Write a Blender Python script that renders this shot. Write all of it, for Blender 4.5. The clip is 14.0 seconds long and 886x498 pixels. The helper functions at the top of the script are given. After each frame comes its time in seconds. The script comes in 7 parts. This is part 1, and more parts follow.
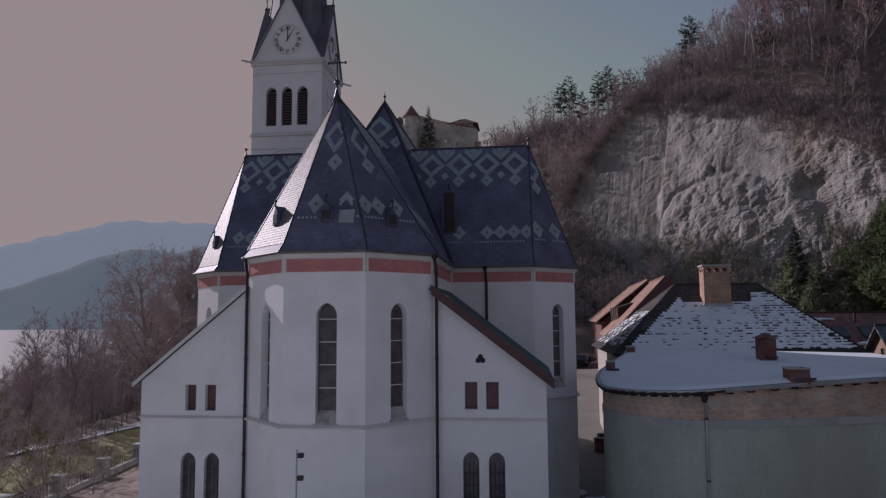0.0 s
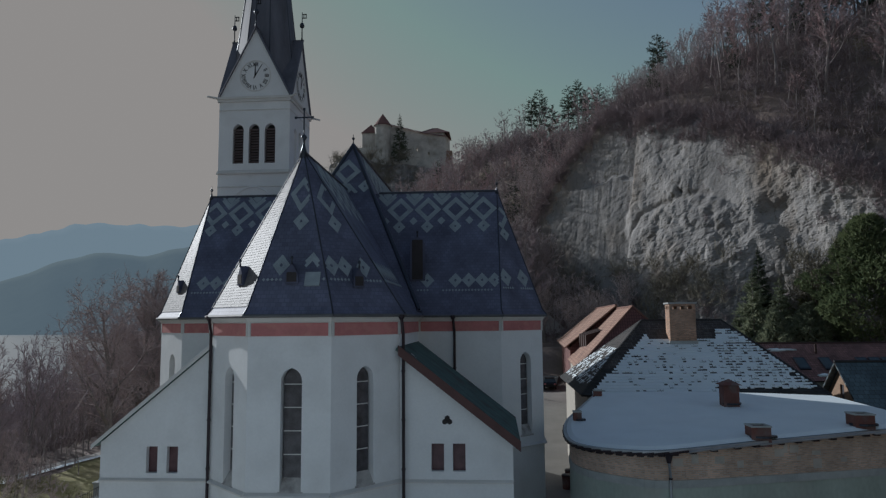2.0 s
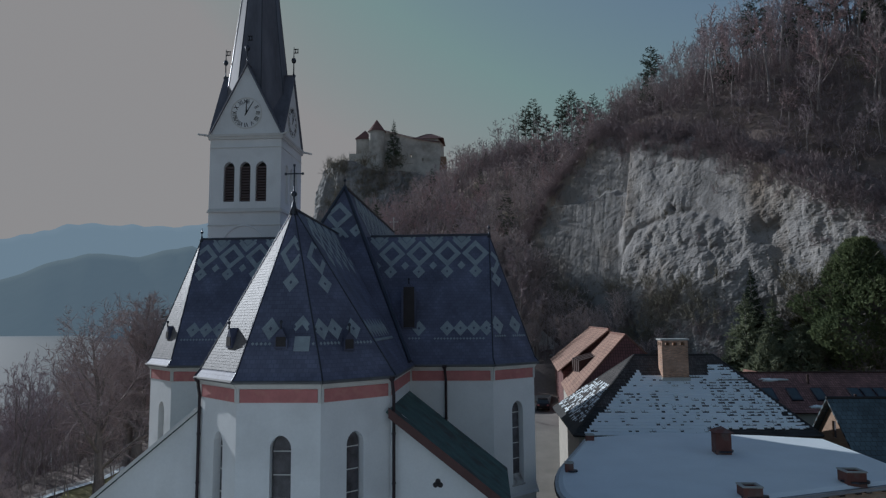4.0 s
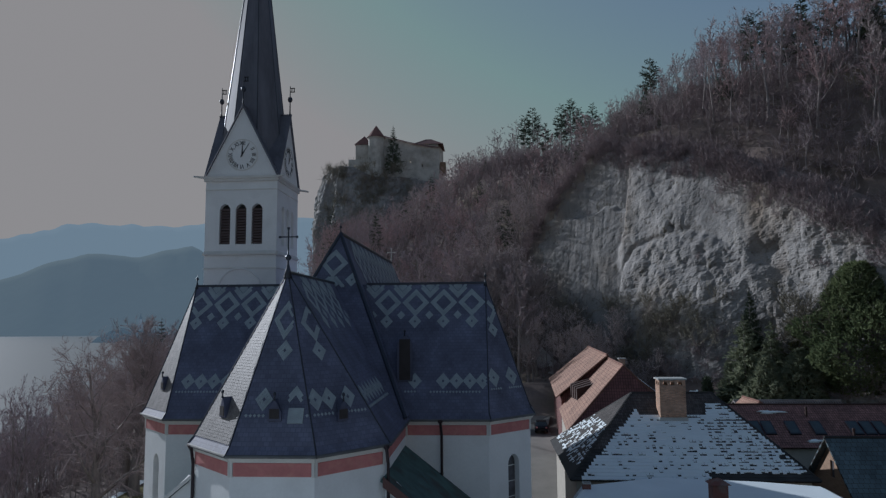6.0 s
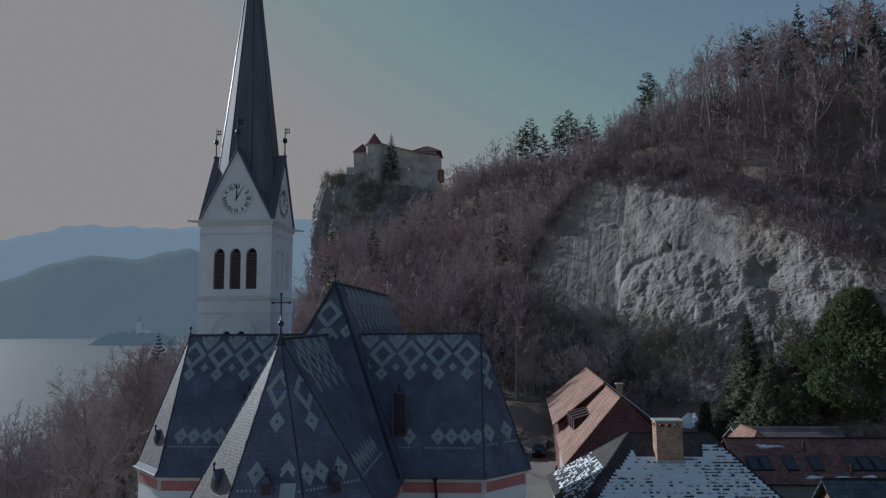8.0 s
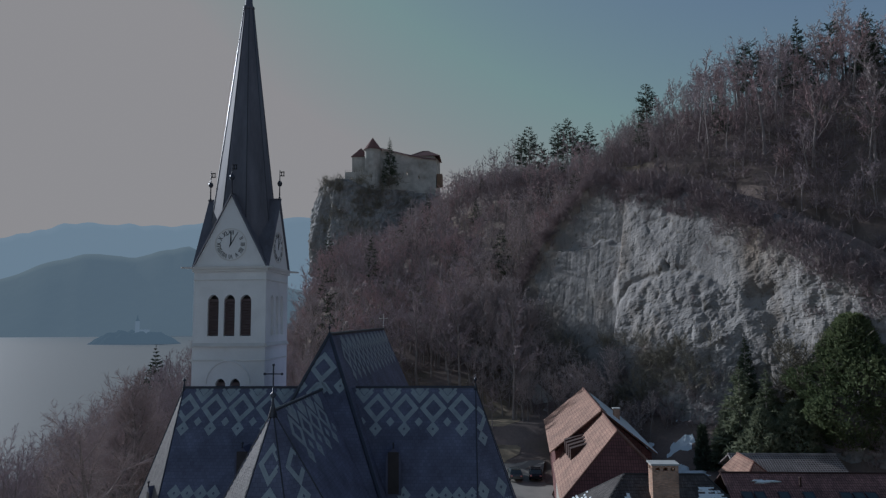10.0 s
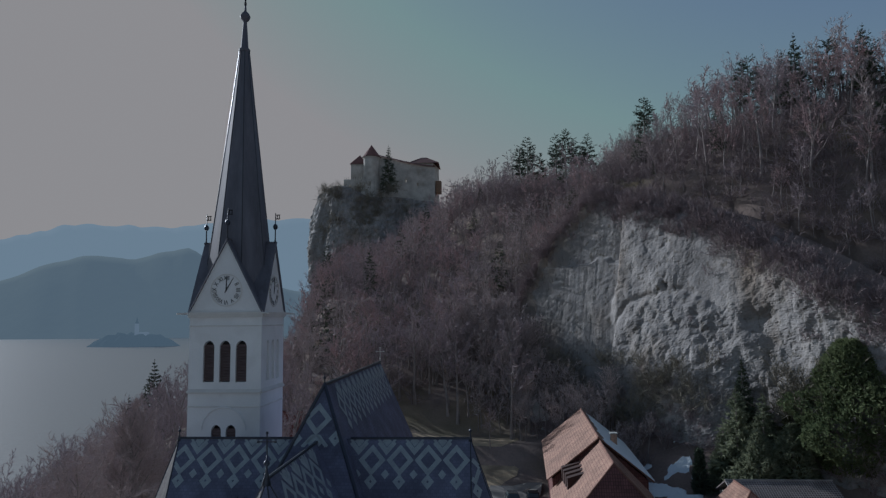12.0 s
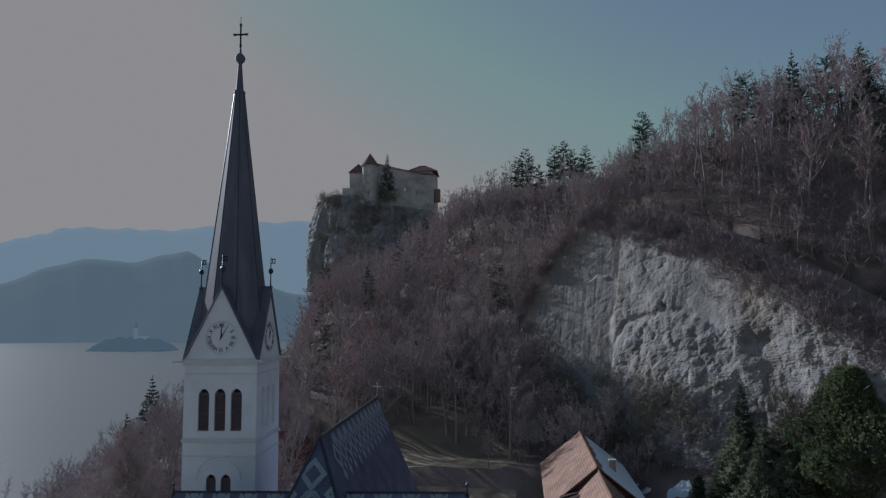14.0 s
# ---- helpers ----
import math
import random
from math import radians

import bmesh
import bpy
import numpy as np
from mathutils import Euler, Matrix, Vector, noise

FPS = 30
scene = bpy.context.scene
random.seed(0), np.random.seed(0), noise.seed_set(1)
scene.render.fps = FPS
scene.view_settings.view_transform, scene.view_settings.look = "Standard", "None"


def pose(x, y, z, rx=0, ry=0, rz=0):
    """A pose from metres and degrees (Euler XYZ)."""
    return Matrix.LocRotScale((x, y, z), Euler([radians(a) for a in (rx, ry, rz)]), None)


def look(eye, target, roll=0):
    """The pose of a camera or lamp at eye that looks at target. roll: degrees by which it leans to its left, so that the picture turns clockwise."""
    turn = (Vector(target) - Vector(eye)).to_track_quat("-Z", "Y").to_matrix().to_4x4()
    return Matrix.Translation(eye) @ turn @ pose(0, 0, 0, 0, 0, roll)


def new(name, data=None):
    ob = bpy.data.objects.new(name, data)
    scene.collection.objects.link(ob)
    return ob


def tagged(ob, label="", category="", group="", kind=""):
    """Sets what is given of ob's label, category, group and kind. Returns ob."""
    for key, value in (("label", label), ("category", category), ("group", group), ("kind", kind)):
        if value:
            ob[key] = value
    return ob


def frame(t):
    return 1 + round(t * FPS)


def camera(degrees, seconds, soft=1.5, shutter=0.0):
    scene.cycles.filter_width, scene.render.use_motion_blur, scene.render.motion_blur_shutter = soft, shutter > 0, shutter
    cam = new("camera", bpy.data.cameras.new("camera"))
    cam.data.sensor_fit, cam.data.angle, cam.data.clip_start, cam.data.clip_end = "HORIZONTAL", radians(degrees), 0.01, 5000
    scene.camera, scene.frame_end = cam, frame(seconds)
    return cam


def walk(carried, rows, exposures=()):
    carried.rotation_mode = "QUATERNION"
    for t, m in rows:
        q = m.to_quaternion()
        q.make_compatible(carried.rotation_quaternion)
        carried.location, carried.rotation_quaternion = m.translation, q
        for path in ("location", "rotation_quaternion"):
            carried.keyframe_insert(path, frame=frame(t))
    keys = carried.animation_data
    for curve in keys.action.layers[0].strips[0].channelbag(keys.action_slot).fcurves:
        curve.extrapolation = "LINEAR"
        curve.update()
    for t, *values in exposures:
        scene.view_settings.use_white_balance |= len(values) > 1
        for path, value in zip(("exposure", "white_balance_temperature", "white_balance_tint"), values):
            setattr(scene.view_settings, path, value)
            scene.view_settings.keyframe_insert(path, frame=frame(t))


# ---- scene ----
cam = camera(65.9, 14.0, 1.3)
PATH = [
    (0, (0.029, 0.449, 10.72), (-0.203, 2.425, 10.918), -0.43),
    (0.5, (0.098, 0.417, 11.344), (-0.112, 2.395, 11.55), -0.45),
    (1, (0.151, 0.419, 11.994), (-0.038, 2.399, 12.202), -0.47),
    (1.5, (0.194, 0.354, 12.663), (0.026, 2.336, 12.871), -0.48),
    (2, (0.262, 0.315, 13.341), (0.113, 2.298, 13.549), -0.49),
    (2.5, (0.289, 0.304, 14.003), (0.153, 2.288, 14.211), -0.5),
    (3, (0.31, 0.329, 14.659), (0.177, 2.314, 14.869), -0.49),
    (5.5, (0.675, 0.132, 18.536), (0.543, 2.117, 18.743), -0.46),
    (6, (0.71, 0.132, 19.277), (0.578, 2.117, 19.484), -0.47),
    (6.5, (0.731, 0.133, 20.036), (0.601, 2.118, 20.245), -0.48),
    (7, (0.794, 0.073, 20.847), (0.664, 2.058, 21.054), -0.48),
    (7.5, (0.904, 0.067, 21.65), (0.774, 2.052, 21.857), -0.49),
    (8, (0.963, 0.093, 22.417), (0.835, 2.078, 22.627), -0.49),
    (10.5, (1.389, -0.107, 26.751), (1.264, 1.879, 26.953), -0.47),
    (11, (1.514, -0.214, 27.499), (1.389, 1.771, 27.704), -0.49),
    (11.5, (1.597, -0.319, 28.316), (1.472, 1.667, 28.521), -0.51),
    (12, (1.64, -0.415, 29.156), (1.516, 1.571, 29.36), -0.54),
    (12.5, (1.739, -0.435, 29.993), (1.614, 1.551, 30.198), -0.57),
    (13, (1.796, -0.422, 30.839), (1.671, 1.563, 31.044), -0.6),
    (13.5, (1.834, -0.416, 31.678), (1.711, 1.57, 31.884), -0.63),
    (14, (1.887, -0.399, 32.395), (1.765, 1.587, 32.604), -0.67),
]
EXPOSURE = 1.0
walk(cam, [(t, look(eye, target, roll)) for t, eye, target, roll in PATH], [(0, EXPOSURE, 5450, 28), (0.5, EXPOSURE, 5400, 19), (1.0, EXPOSURE, 5250, 10), (1.6, EXPOSURE, 5150, 5), (3.0, EXPOSURE, 5000, 5), (6.0, EXPOSURE, 4900, 7), (14, EXPOSURE, 4850, 7)])

# ---- light: low winter sun from the lake side, hazy sky ----
SUN_SIDE, SUN_UP = radians(38), radians(22)
TO_SUN = Vector((-math.cos(SUN_SIDE) * math.cos(SUN_UP), math.sin(SUN_SIDE) * math.cos(SUN_UP), math.sin(SUN_UP)))
sun = new("sun", bpy.data.lights.new("sun", "SUN"))
sun.data.energy, sun.data.angle, sun.data.color = 1.75, radians(0.6), (1.0, 0.86, 0.71)
sun.matrix_world = Matrix.Translation((-60, 40, 80)) @ (-TO_SUN).to_track_quat("-Z", "Y").to_matrix().to_4x4()
world = bpy.data.worlds.new("world")
scene.world = world
world.use_nodes = True
wn, wl = world.node_tree.nodes, world.node_tree.links
sky = wn.new("ShaderNodeTexSky")
sky.sky_type, sky.sun_disc = "NISHITA", False
sky.sun_elevation, sky.sun_rotation = SUN_UP, math.atan2(TO_SUN.x, TO_SUN.y)
sky.air_density, sky.dust_density, sky.ozone_density, sky.altitude = 1.0, 0.9, 3.0, 500
SKY_CAP, SKY_STRENGTH = 2.03, 0.062
# the haze near the sun is one even veil: each colour's brightness levels off
soft_sky = wn.new("ShaderNodeHueSaturation")
soft_sky.inputs["Saturation"].default_value, soft_sky.inputs["Value"].default_value = 0.5, 0.54
wl.new(sky.outputs["Color"], soft_sky.inputs["Color"])
cap = wn.new("ShaderNodeVectorMath")
cap.operation = "MINIMUM"
cap.inputs[1].default_value = (SKY_CAP * 1.25, SKY_CAP, SKY_CAP * 0.775)
wl.new(soft_sky.outputs["Color"], cap.inputs[0])
wl.new(cap.outputs["Vector"], wn["Background"].inputs["Color"])
wn["Background"].inputs["Strength"].default_value = SKY_STRENGTH

# ---- materials ----


def mat(name, base, rough=0.8, metal=0.0, dark=0.75, light=1.15, scale=1.5, fine=14.0, bump=0.15, bump_far=0.03, tint=None, tint_amount=0.5, tint_scale=0.35, stretch=(1, 1, 1)):
    """A surface with variation at two scales, fine relief and, with tint, stains of another colour."""
    m = bpy.data.materials.new(name)
    m.use_nodes = True
    n, l = m.node_tree.nodes, m.node_tree.links
    p = n["Principled BSDF"]
    p.inputs["Roughness"].default_value, p.inputs["Metallic"].default_value = rough, metal
    co = n.new("ShaderNodeTexCoord")
    mp = n.new("ShaderNodeMapping")
    mp.inputs["Scale"].default_value = stretch
    l.new(co.outputs["Object"], mp.inputs["Vector"])
    big, small = n.new("ShaderNodeTexNoise"), n.new("ShaderNodeTexNoise")
    big.inputs["Scale"].default_value, big.inputs["Detail"].default_value = scale, 6
    small.inputs["Scale"].default_value, small.inputs["Detail"].default_value = fine, 4
    l.new(mp.outputs["Vector"], big.inputs["Vector"]), l.new(mp.outputs["Vector"], small.inputs["Vector"])
    add = n.new("ShaderNodeMath")
    add.operation = "MULTIPLY_ADD"
    add.inputs[1].default_value = 0.4
    l.new(small.outputs["Fac"], add.inputs[0]), l.new(big.outputs["Fac"], add.inputs[2])
    ramp = n.new("ShaderNodeMapRange")
    ramp.inputs["From Min"].default_value, ramp.inputs["From Max"].default_value = 0.45, 0.95
    ramp.inputs["To Min"].default_value, ramp.inputs["To Max"].default_value = dark, light
    l.new(add.outputs[0], ramp.inputs["Value"])
    mul = n.new("ShaderNodeMix")
    mul.data_type, mul.blend_type = "RGBA", "MULTIPLY"
    mul.inputs["Factor"].default_value = 1.0
    mul.inputs["A"].default_value = (*base, 1)
    grey = n.new("ShaderNodeCombineColor")
    for k in range(3):
        l.new(ramp.outputs["Result"], grey.inputs[k])
    l.new(grey.outputs[0], mul.inputs["B"])
    out = mul.outputs["Result"]
    if tint:
        st = n.new("ShaderNodeTexNoise")
        st.inputs["Scale"].default_value, st.inputs["Detail"].default_value = tint_scale, 8
        l.new(mp.outputs["Vector"], st.inputs["Vector"])
        sr = n.new("ShaderNodeMapRange")
        sr.inputs["From Min"].default_value, sr.inputs["From Max"].default_value = 0.5, 0.68
        sr.inputs["To Max"].default_value = tint_amount
        l.new(st.outputs["Fac"], sr.inputs["Value"])
        mx = n.new("ShaderNodeMix")
        mx.data_type = "RGBA"
        l.new(sr.outputs["Result"], mx.inputs["Factor"])
        l.new(out, mx.inputs["A"])
        mx.inputs["B"].default_value = (*tint, 1)
        out = mx.outputs["Result"]
    l.new(out, p.inputs["Base Color"])
    if bump:
        bp = n.new("ShaderNodeBump")
        bp.inputs["Strength"].default_value, bp.inputs["Distance"].default_value = bump, bump_far
        l.new(add.outputs[0], bp.inputs["Height"])
        l.new(bp.outputs["Normal"], p.inputs["Normal"])
    return m


def tiled(name, base, w, h, offset=0.5, mortar=0.02, joint=(0.02, 0.02, 0.025), rough=0.6, vary=0.35, bump=0.4, axis="uv"):
    """Courses of tiles or bricks laid in the surface's own map, in metres."""
    m = bpy.data.materials.new(name)
    m.use_nodes = True
    n, l = m.node_tree.nodes, m.node_tree.links
    p = n["Principled BSDF"]
    p.inputs["Roughness"].default_value = rough
    co = n.new("ShaderNodeTexCoord")
    br = n.new("ShaderNodeTexBrick")
    br.offset = offset
    br.inputs["Scale"].default_value = 1.0
    br.inputs["Brick Width"].default_value, br.inputs["Row Height"].default_value = w, h
    br.inputs["Mortar Size"].default_value = mortar
    br.inputs["Color1"].default_value = (*[c * (1 - vary) for c in base], 1)
    br.inputs["Color2"].default_value = (*[c * (1 + vary) for c in base], 1)
    br.inputs["Mortar"].default_value = (*joint, 1)
    l.new(co.outputs["UV"], br.inputs["Vector"])
    ns = n.new("ShaderNodeTexNoise")
    ns.inputs["Scale"].default_value, ns.inputs["Detail"].default_value = 0.6, 7
    l.new(co.outputs["Object"], ns.inputs["Vector"])
    mr = n.new("ShaderNodeMapRange")
    mr.inputs["From Min"].default_value, mr.inputs["From Max"].default_value = 0.3, 0.7
    mr.inputs["To Min"].default_value, mr.inputs["To Max"].default_value = 0.7, 1.25
    l.new(ns.outputs["Fac"], mr.inputs["Value"])
    grey = n.new("ShaderNodeCombineColor")
    for k in range(3):
        l.new(mr.outputs["Result"], grey.inputs[k])
    mul = n.new("ShaderNodeMix")
    mul.data_type, mul.blend_type = "RGBA", "MULTIPLY"
    mul.inputs["Factor"].default_value = 1.0
    l.new(br.outputs["Color"], mul.inputs["A"]), l.new(grey.outputs[0], mul.inputs["B"])
    l.new(mul.outputs["Result"], p.inputs["Base Color"])
    bp = n.new("ShaderNodeBump")
    bp.invert = True
    bp.inputs["Strength"].default_value, bp.inputs["Distance"].default_value = bump, 0.02
    l.new(br.outputs["Fac"], bp.inputs["Height"])
    l.new(bp.outputs["Normal"], p.inputs["Normal"])
    return m


def rock_material(name="limestone", base=(0.31, 0.295, 0.283)):
    """Weathered limestone: pale, cracked, streaked brown and grey, with specks of moss."""
    m = mat(name, base, 0.95, dark=0.6, light=1.25, scale=0.45, fine=4.5, bump=0.5, bump_far=0.3, tint=(0.24, 0.185, 0.13), tint_amount=0.75, tint_scale=0.11, stretch=(1, 1, 0.7))
    n, l = m.node_tree.nodes, m.node_tree.links
    p = n["Principled BSDF"]
    co = n.new("ShaderNodeTexCoord")
    base = p.inputs["Base Color"].links[0].from_socket
    for scale, stretch, lo, hi, amount, colour in ((0.5, (1, 1, 0.12), 0.5, 0.66, 0.65, (0.17, 0.16, 0.15)), (0.9, (1, 1, 0.9), 0.57, 0.66, 0.8, (0.085, 0.075, 0.05)), (0.22, (1, 1, 0.5), 0.56, 0.72, 0.5, (0.42, 0.39, 0.35)), (0.06, (1, 1, 0.8), 0.46, 0.6, 0.45, (0.215, 0.205, 0.2)), (1.6, (1, 1, 0.35), 0.6, 0.66, 0.55, (0.12, 0.1, 0.08))):
        mp, ns, mr, mx = n.new("ShaderNodeMapping"), n.new("ShaderNodeTexNoise"), n.new("ShaderNodeMapRange"), n.new("ShaderNodeMix")
        mp.inputs["Scale"].default_value = stretch
        mp.inputs["Location"].default_value = (scale * 40, 3, 7)
        ns.inputs["Scale"].default_value, ns.inputs["Detail"].default_value, ns.inputs["Roughness"].default_value = scale, 9, 0.62
        mr.inputs["From Min"].default_value, mr.inputs["From Max"].default_value, mr.inputs["To Max"].default_value = lo, hi, amount
        mx.data_type = "RGBA"
        mx.inputs["B"].default_value = (*colour, 1)
        l.new(co.outputs["Object"], mp.inputs["Vector"]), l.new(mp.outputs["Vector"], ns.inputs["Vector"])
        l.new(ns.outputs["Fac"], mr.inputs["Value"]), l.new(mr.outputs["Result"], mx.inputs["Factor"])
        l.new(base, mx.inputs["A"])
        base = mx.outputs["Result"]
    l.new(base, p.inputs["Base Color"])
    return m


M_PLASTER = mat("white_plaster", (0.83, 0.83, 0.82), 0.85, dark=0.9, light=1.04, scale=0.35, fine=9, bump=0.12, bump_far=0.01, tint=(0.55, 0.54, 0.52), tint_amount=0.25, tint_scale=0.5)
M_MOULD = mat("moulding_plaster", (0.7, 0.68, 0.64), 0.85, dark=0.88, light=1.05, scale=0.8)
M_RED = mat("red_frieze", (0.5, 0.2, 0.19), 0.85, dark=0.85, light=1.15, scale=1.2, fine=7, tint=(0.55, 0.26, 0.22), tint_amount=0.7, tint_scale=2.2)
M_SLATE = tiled("blue_roof_tile", (0.128, 0.135, 0.195), 0.24, 0.2, 0.5, 0.012, (0.095, 0.1, 0.15), 0.62, 0.12, 0.35)
M_SLATE.node_tree.nodes["Principled BSDF"].inputs["Specular IOR Level"].default_value = 0.25
M_PATTERN = mat("pale_roof_tile", (0.31, 0.35, 0.37), 0.5, dark=0.8, light=1.15, scale=2, fine=18)
M_LEAD = mat("dark_sheet_metal", (0.05, 0.055, 0.07), 0.4, 0.6, dark=0.8, light=1.2, scale=1.0)
M_SPIRE = mat("spire_sheet_metal", (0.125, 0.125, 0.15), 0.7, 0.0, dark=0.7, light=1.25, scale=0.8, fine=5, stretch=(1.6, 1.6, 0.25))
M_COPPER = mat("green_copper", (0.09, 0.14, 0.13), 0.85, 0.0, dark=0.7, light=1.25, scale=1.2, tint=(0.07, 0.05, 0.045), tint_amount=0.6, tint_scale=1.0)
M_RUST = mat("brown_flashing", (0.1, 0.05, 0.045), 0.6, 0.2, dark=0.8, light=1.2)
M_PIPE = mat("brown_pipe", (0.035, 0.025, 0.03), 0.5, 0.4, dark=0.8, light=1.2)
M_GLASS = mat("leaded_glass", (0.085, 0.08, 0.085), 0.22, 0.0, dark=0.6, light=1.5, scale=2.5, fine=22, bump=0.25)
M_SHUTTER = mat("dark_shutter", (0.04, 0.034, 0.034), 0.8, dark=0.7, light=1.3)
M_COPPER.node_tree.nodes["Principled BSDF"].inputs["Specular IOR Level"].default_value = 0.2
M_MAROON = mat("maroon_pane", (0.11, 0.055, 0.06), 0.4, dark=0.7, light=1.3, scale=2.0)
M_LOUVRE = mat("louvre_wood", (0.17, 0.125, 0.12), 0.8, dark=0.7, light=1.3, stretch=(1, 1, 6))
M_BLACK = mat("black_iron", (0.02, 0.02, 0.022), 0.55, 0.5)
M_SNOW = mat("snow", (0.82, 0.88, 0.9), 0.6, dark=0.94, light=1.03, scale=0.5, fine=6, bump=0.2)
M_CONC = mat("green_grey_render", (0.45, 0.5, 0.43), 0.9, dark=0.75, light=1.15, scale=0.4, fine=6, tint=(0.4, 0.38, 0.34), tint_amount=0.7, tint_scale=0.22, stretch=(1, 1, 0.6))
M_CONC2 = mat("pale_concrete", (0.44, 0.45, 0.43), 0.9, dark=0.8, light=1.1)
M_BRICK = tiled("brick", (0.56, 0.39, 0.28), 0.26, 0.08, 0.5, 0.012, (0.5, 0.45, 0.39), 0.9, 0.2, 0.5)
M_REDTILE = tiled("red_tile", (0.355, 0.22, 0.155), 0.24, 0.36, 0.0, 0.03, (0.2, 0.1, 0.07), 0.8, 0.12, 0.7)
M_BROWNTILE = tiled("brown_tile", (0.25, 0.135, 0.12), 0.22, 0.33, 0.0, 0.02, (0.05, 0.025, 0.02), 0.8, 0.25, 0.7)
M_DARKTILE = tiled("dark_tile", (0.095, 0.085, 0.08), 0.24, 0.34, 0.5, 0.02, (0.05, 0.05, 0.05), 0.75, 0.3, 0.7)
M_DARKTILE.node_tree.nodes["Principled BSDF"].inputs["Specular IOR Level"].default_value = 0.2
M_GREYROOF = tiled("grey_roof", (0.09, 0.125, 0.14), 0.4, 0.4, 0.5, 0.015, (0.02, 0.02, 0.02), 0.6, 0.2, 0.4)
M_HOUSE = mat("house_wall", (0.46, 0.43, 0.37), 0.9, dark=0.85, light=1.05)
M_WOOD = mat("brown_wood", (0.3, 0.2, 0.13), 0.8, dark=0.7, light=1.2, stretch=(1, 1, 5))
M_ROCK = rock_material()
M_CRAG = rock_material("crag_rock", (0.36, 0.35, 0.34))
M_GROUND = mat("winter_ground", (0.2, 0.155, 0.13), 1.0, dark=0.6, light=1.3, scale=0.15, fine=2.5, bump=0.6, bump_far=0.2, tint=(0.19, 0.165, 0.08), tint_amount=0.6, tint_scale=0.05)
M_CASTLE = mat("castle_plaster", (0.58, 0.55, 0.5), 0.95, dark=0.7, light=1.15, scale=0.3, fine=2.0, tint=(0.3, 0.26, 0.21), tint_amount=0.6, tint_scale=0.2)
M_ASPHALT = mat("asphalt_yard", (0.24, 0.225, 0.2), 0.95, dark=0.8, light=1.15, scale=0.4, fine=8)


def water_material():
    m = mat("lake_water", (0.15, 0.165, 0.17), 0.34, 0.0, bump=0.0)
    n, l = m.node_tree.nodes, m.node_tree.links
    co, ns, bp = n.new("ShaderNodeTexCoord"), n.new("ShaderNodeTexNoise"), n.new("ShaderNodeBump")
    ns.inputs["Scale"].default_value, ns.inputs["Detail"].default_value = 0.4, 5
    bp.inputs["Strength"].default_value, bp.inputs["Distance"].default_value = 0.25, 0.4
    l.new(co.outputs["Object"], ns.inputs["Vector"])
    l.new(ns.outputs["Fac"], bp.inputs["Height"])
    l.new(bp.outputs["Normal"], n["Principled BSDF"].inputs["Normal"])
    return m


def hazed_material(name, colour, glow):
    """Things so far off that the haze over them is painted on as emission."""
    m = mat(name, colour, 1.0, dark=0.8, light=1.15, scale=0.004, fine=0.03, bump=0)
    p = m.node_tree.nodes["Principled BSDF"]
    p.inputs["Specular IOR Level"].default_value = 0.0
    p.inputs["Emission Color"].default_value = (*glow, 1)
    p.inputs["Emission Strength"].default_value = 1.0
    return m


M_WATER = water_material()

# ---- building blocks ----
from mathutils import geometry


def thing(name, label, category, at=(0, 0, 0), group="", kind=""):
    ob = new(name)
    ob.location = at
    return tagged(ob, label, category, group, kind)


def data(name, verts, faces, material, uvs=None):
    me = bpy.data.meshes.new(name)
    me.from_pydata([tuple(v) for v in verts], [], faces)
    if uvs:
        lay = me.uv_layers.new(name="map")
        k = 0
        for f in faces:
            for i in f:
                lay.data[k].uv = uvs[i]
                k += 1
    me.materials.append(material)
    return me


def bm_data(name, bm, material, smooth=False):
    me = bpy.data.meshes.new(name)
    bmesh.ops.recalc_face_normals(bm, faces=bm.faces)
    bm.to_mesh(me)
    bm.free()
    me.materials.append(material)
    if smooth:
        me.polygons.foreach_set("use_smooth", [True] * len(me.polygons))
    return me


def part(name, me, parent, label="", kind=""):
    ob = new(name, me)
    if parent:
        ob.parent = parent
        ob.matrix_parent_inverse = Matrix.Translation(-parent.matrix_basis.translation) if parent.parent is None else Matrix()
    return tagged(ob, label, kind=kind)


def box(bm, x0, y0, z0, x1, y1, z1, m=None):
    r = bmesh.ops.create_cube(bm, size=1.0)["verts"]
    t = Matrix.Translation(((x0 + x1) / 2, (y0 + y1) / 2, (z0 + z1) / 2)) @ Matrix.Diagonal((x1 - x0, y1 - y0, z1 - z0, 1))
    bmesh.ops.transform(bm, matrix=(m or Matrix()) @ t, verts=r)
    return r


def tube(bm, a, b, r0, r1=None, seg=8, caps=True):
    a, b = Vector(a), Vector(b)
    r1 = r0 if r1 is None else r1
    q = (b - a).to_track_quat("Z", "Y").to_matrix()
    rings = []
    for c, r in ((a, r0), (b, r1)):
        rings.append([bm.verts.new(c + q @ Vector((r * math.cos(2 * math.pi * k / seg), r * math.sin(2 * math.pi * k / seg), 0))) for k in range(seg)])
    for k in range(seg):
        bm.faces.new((rings[0][k], rings[0][(k + 1) % seg], rings[1][(k + 1) % seg], rings[1][k]))
    if caps:
        bm.faces.new(rings[0][::-1]), bm.faces.new(rings[1])


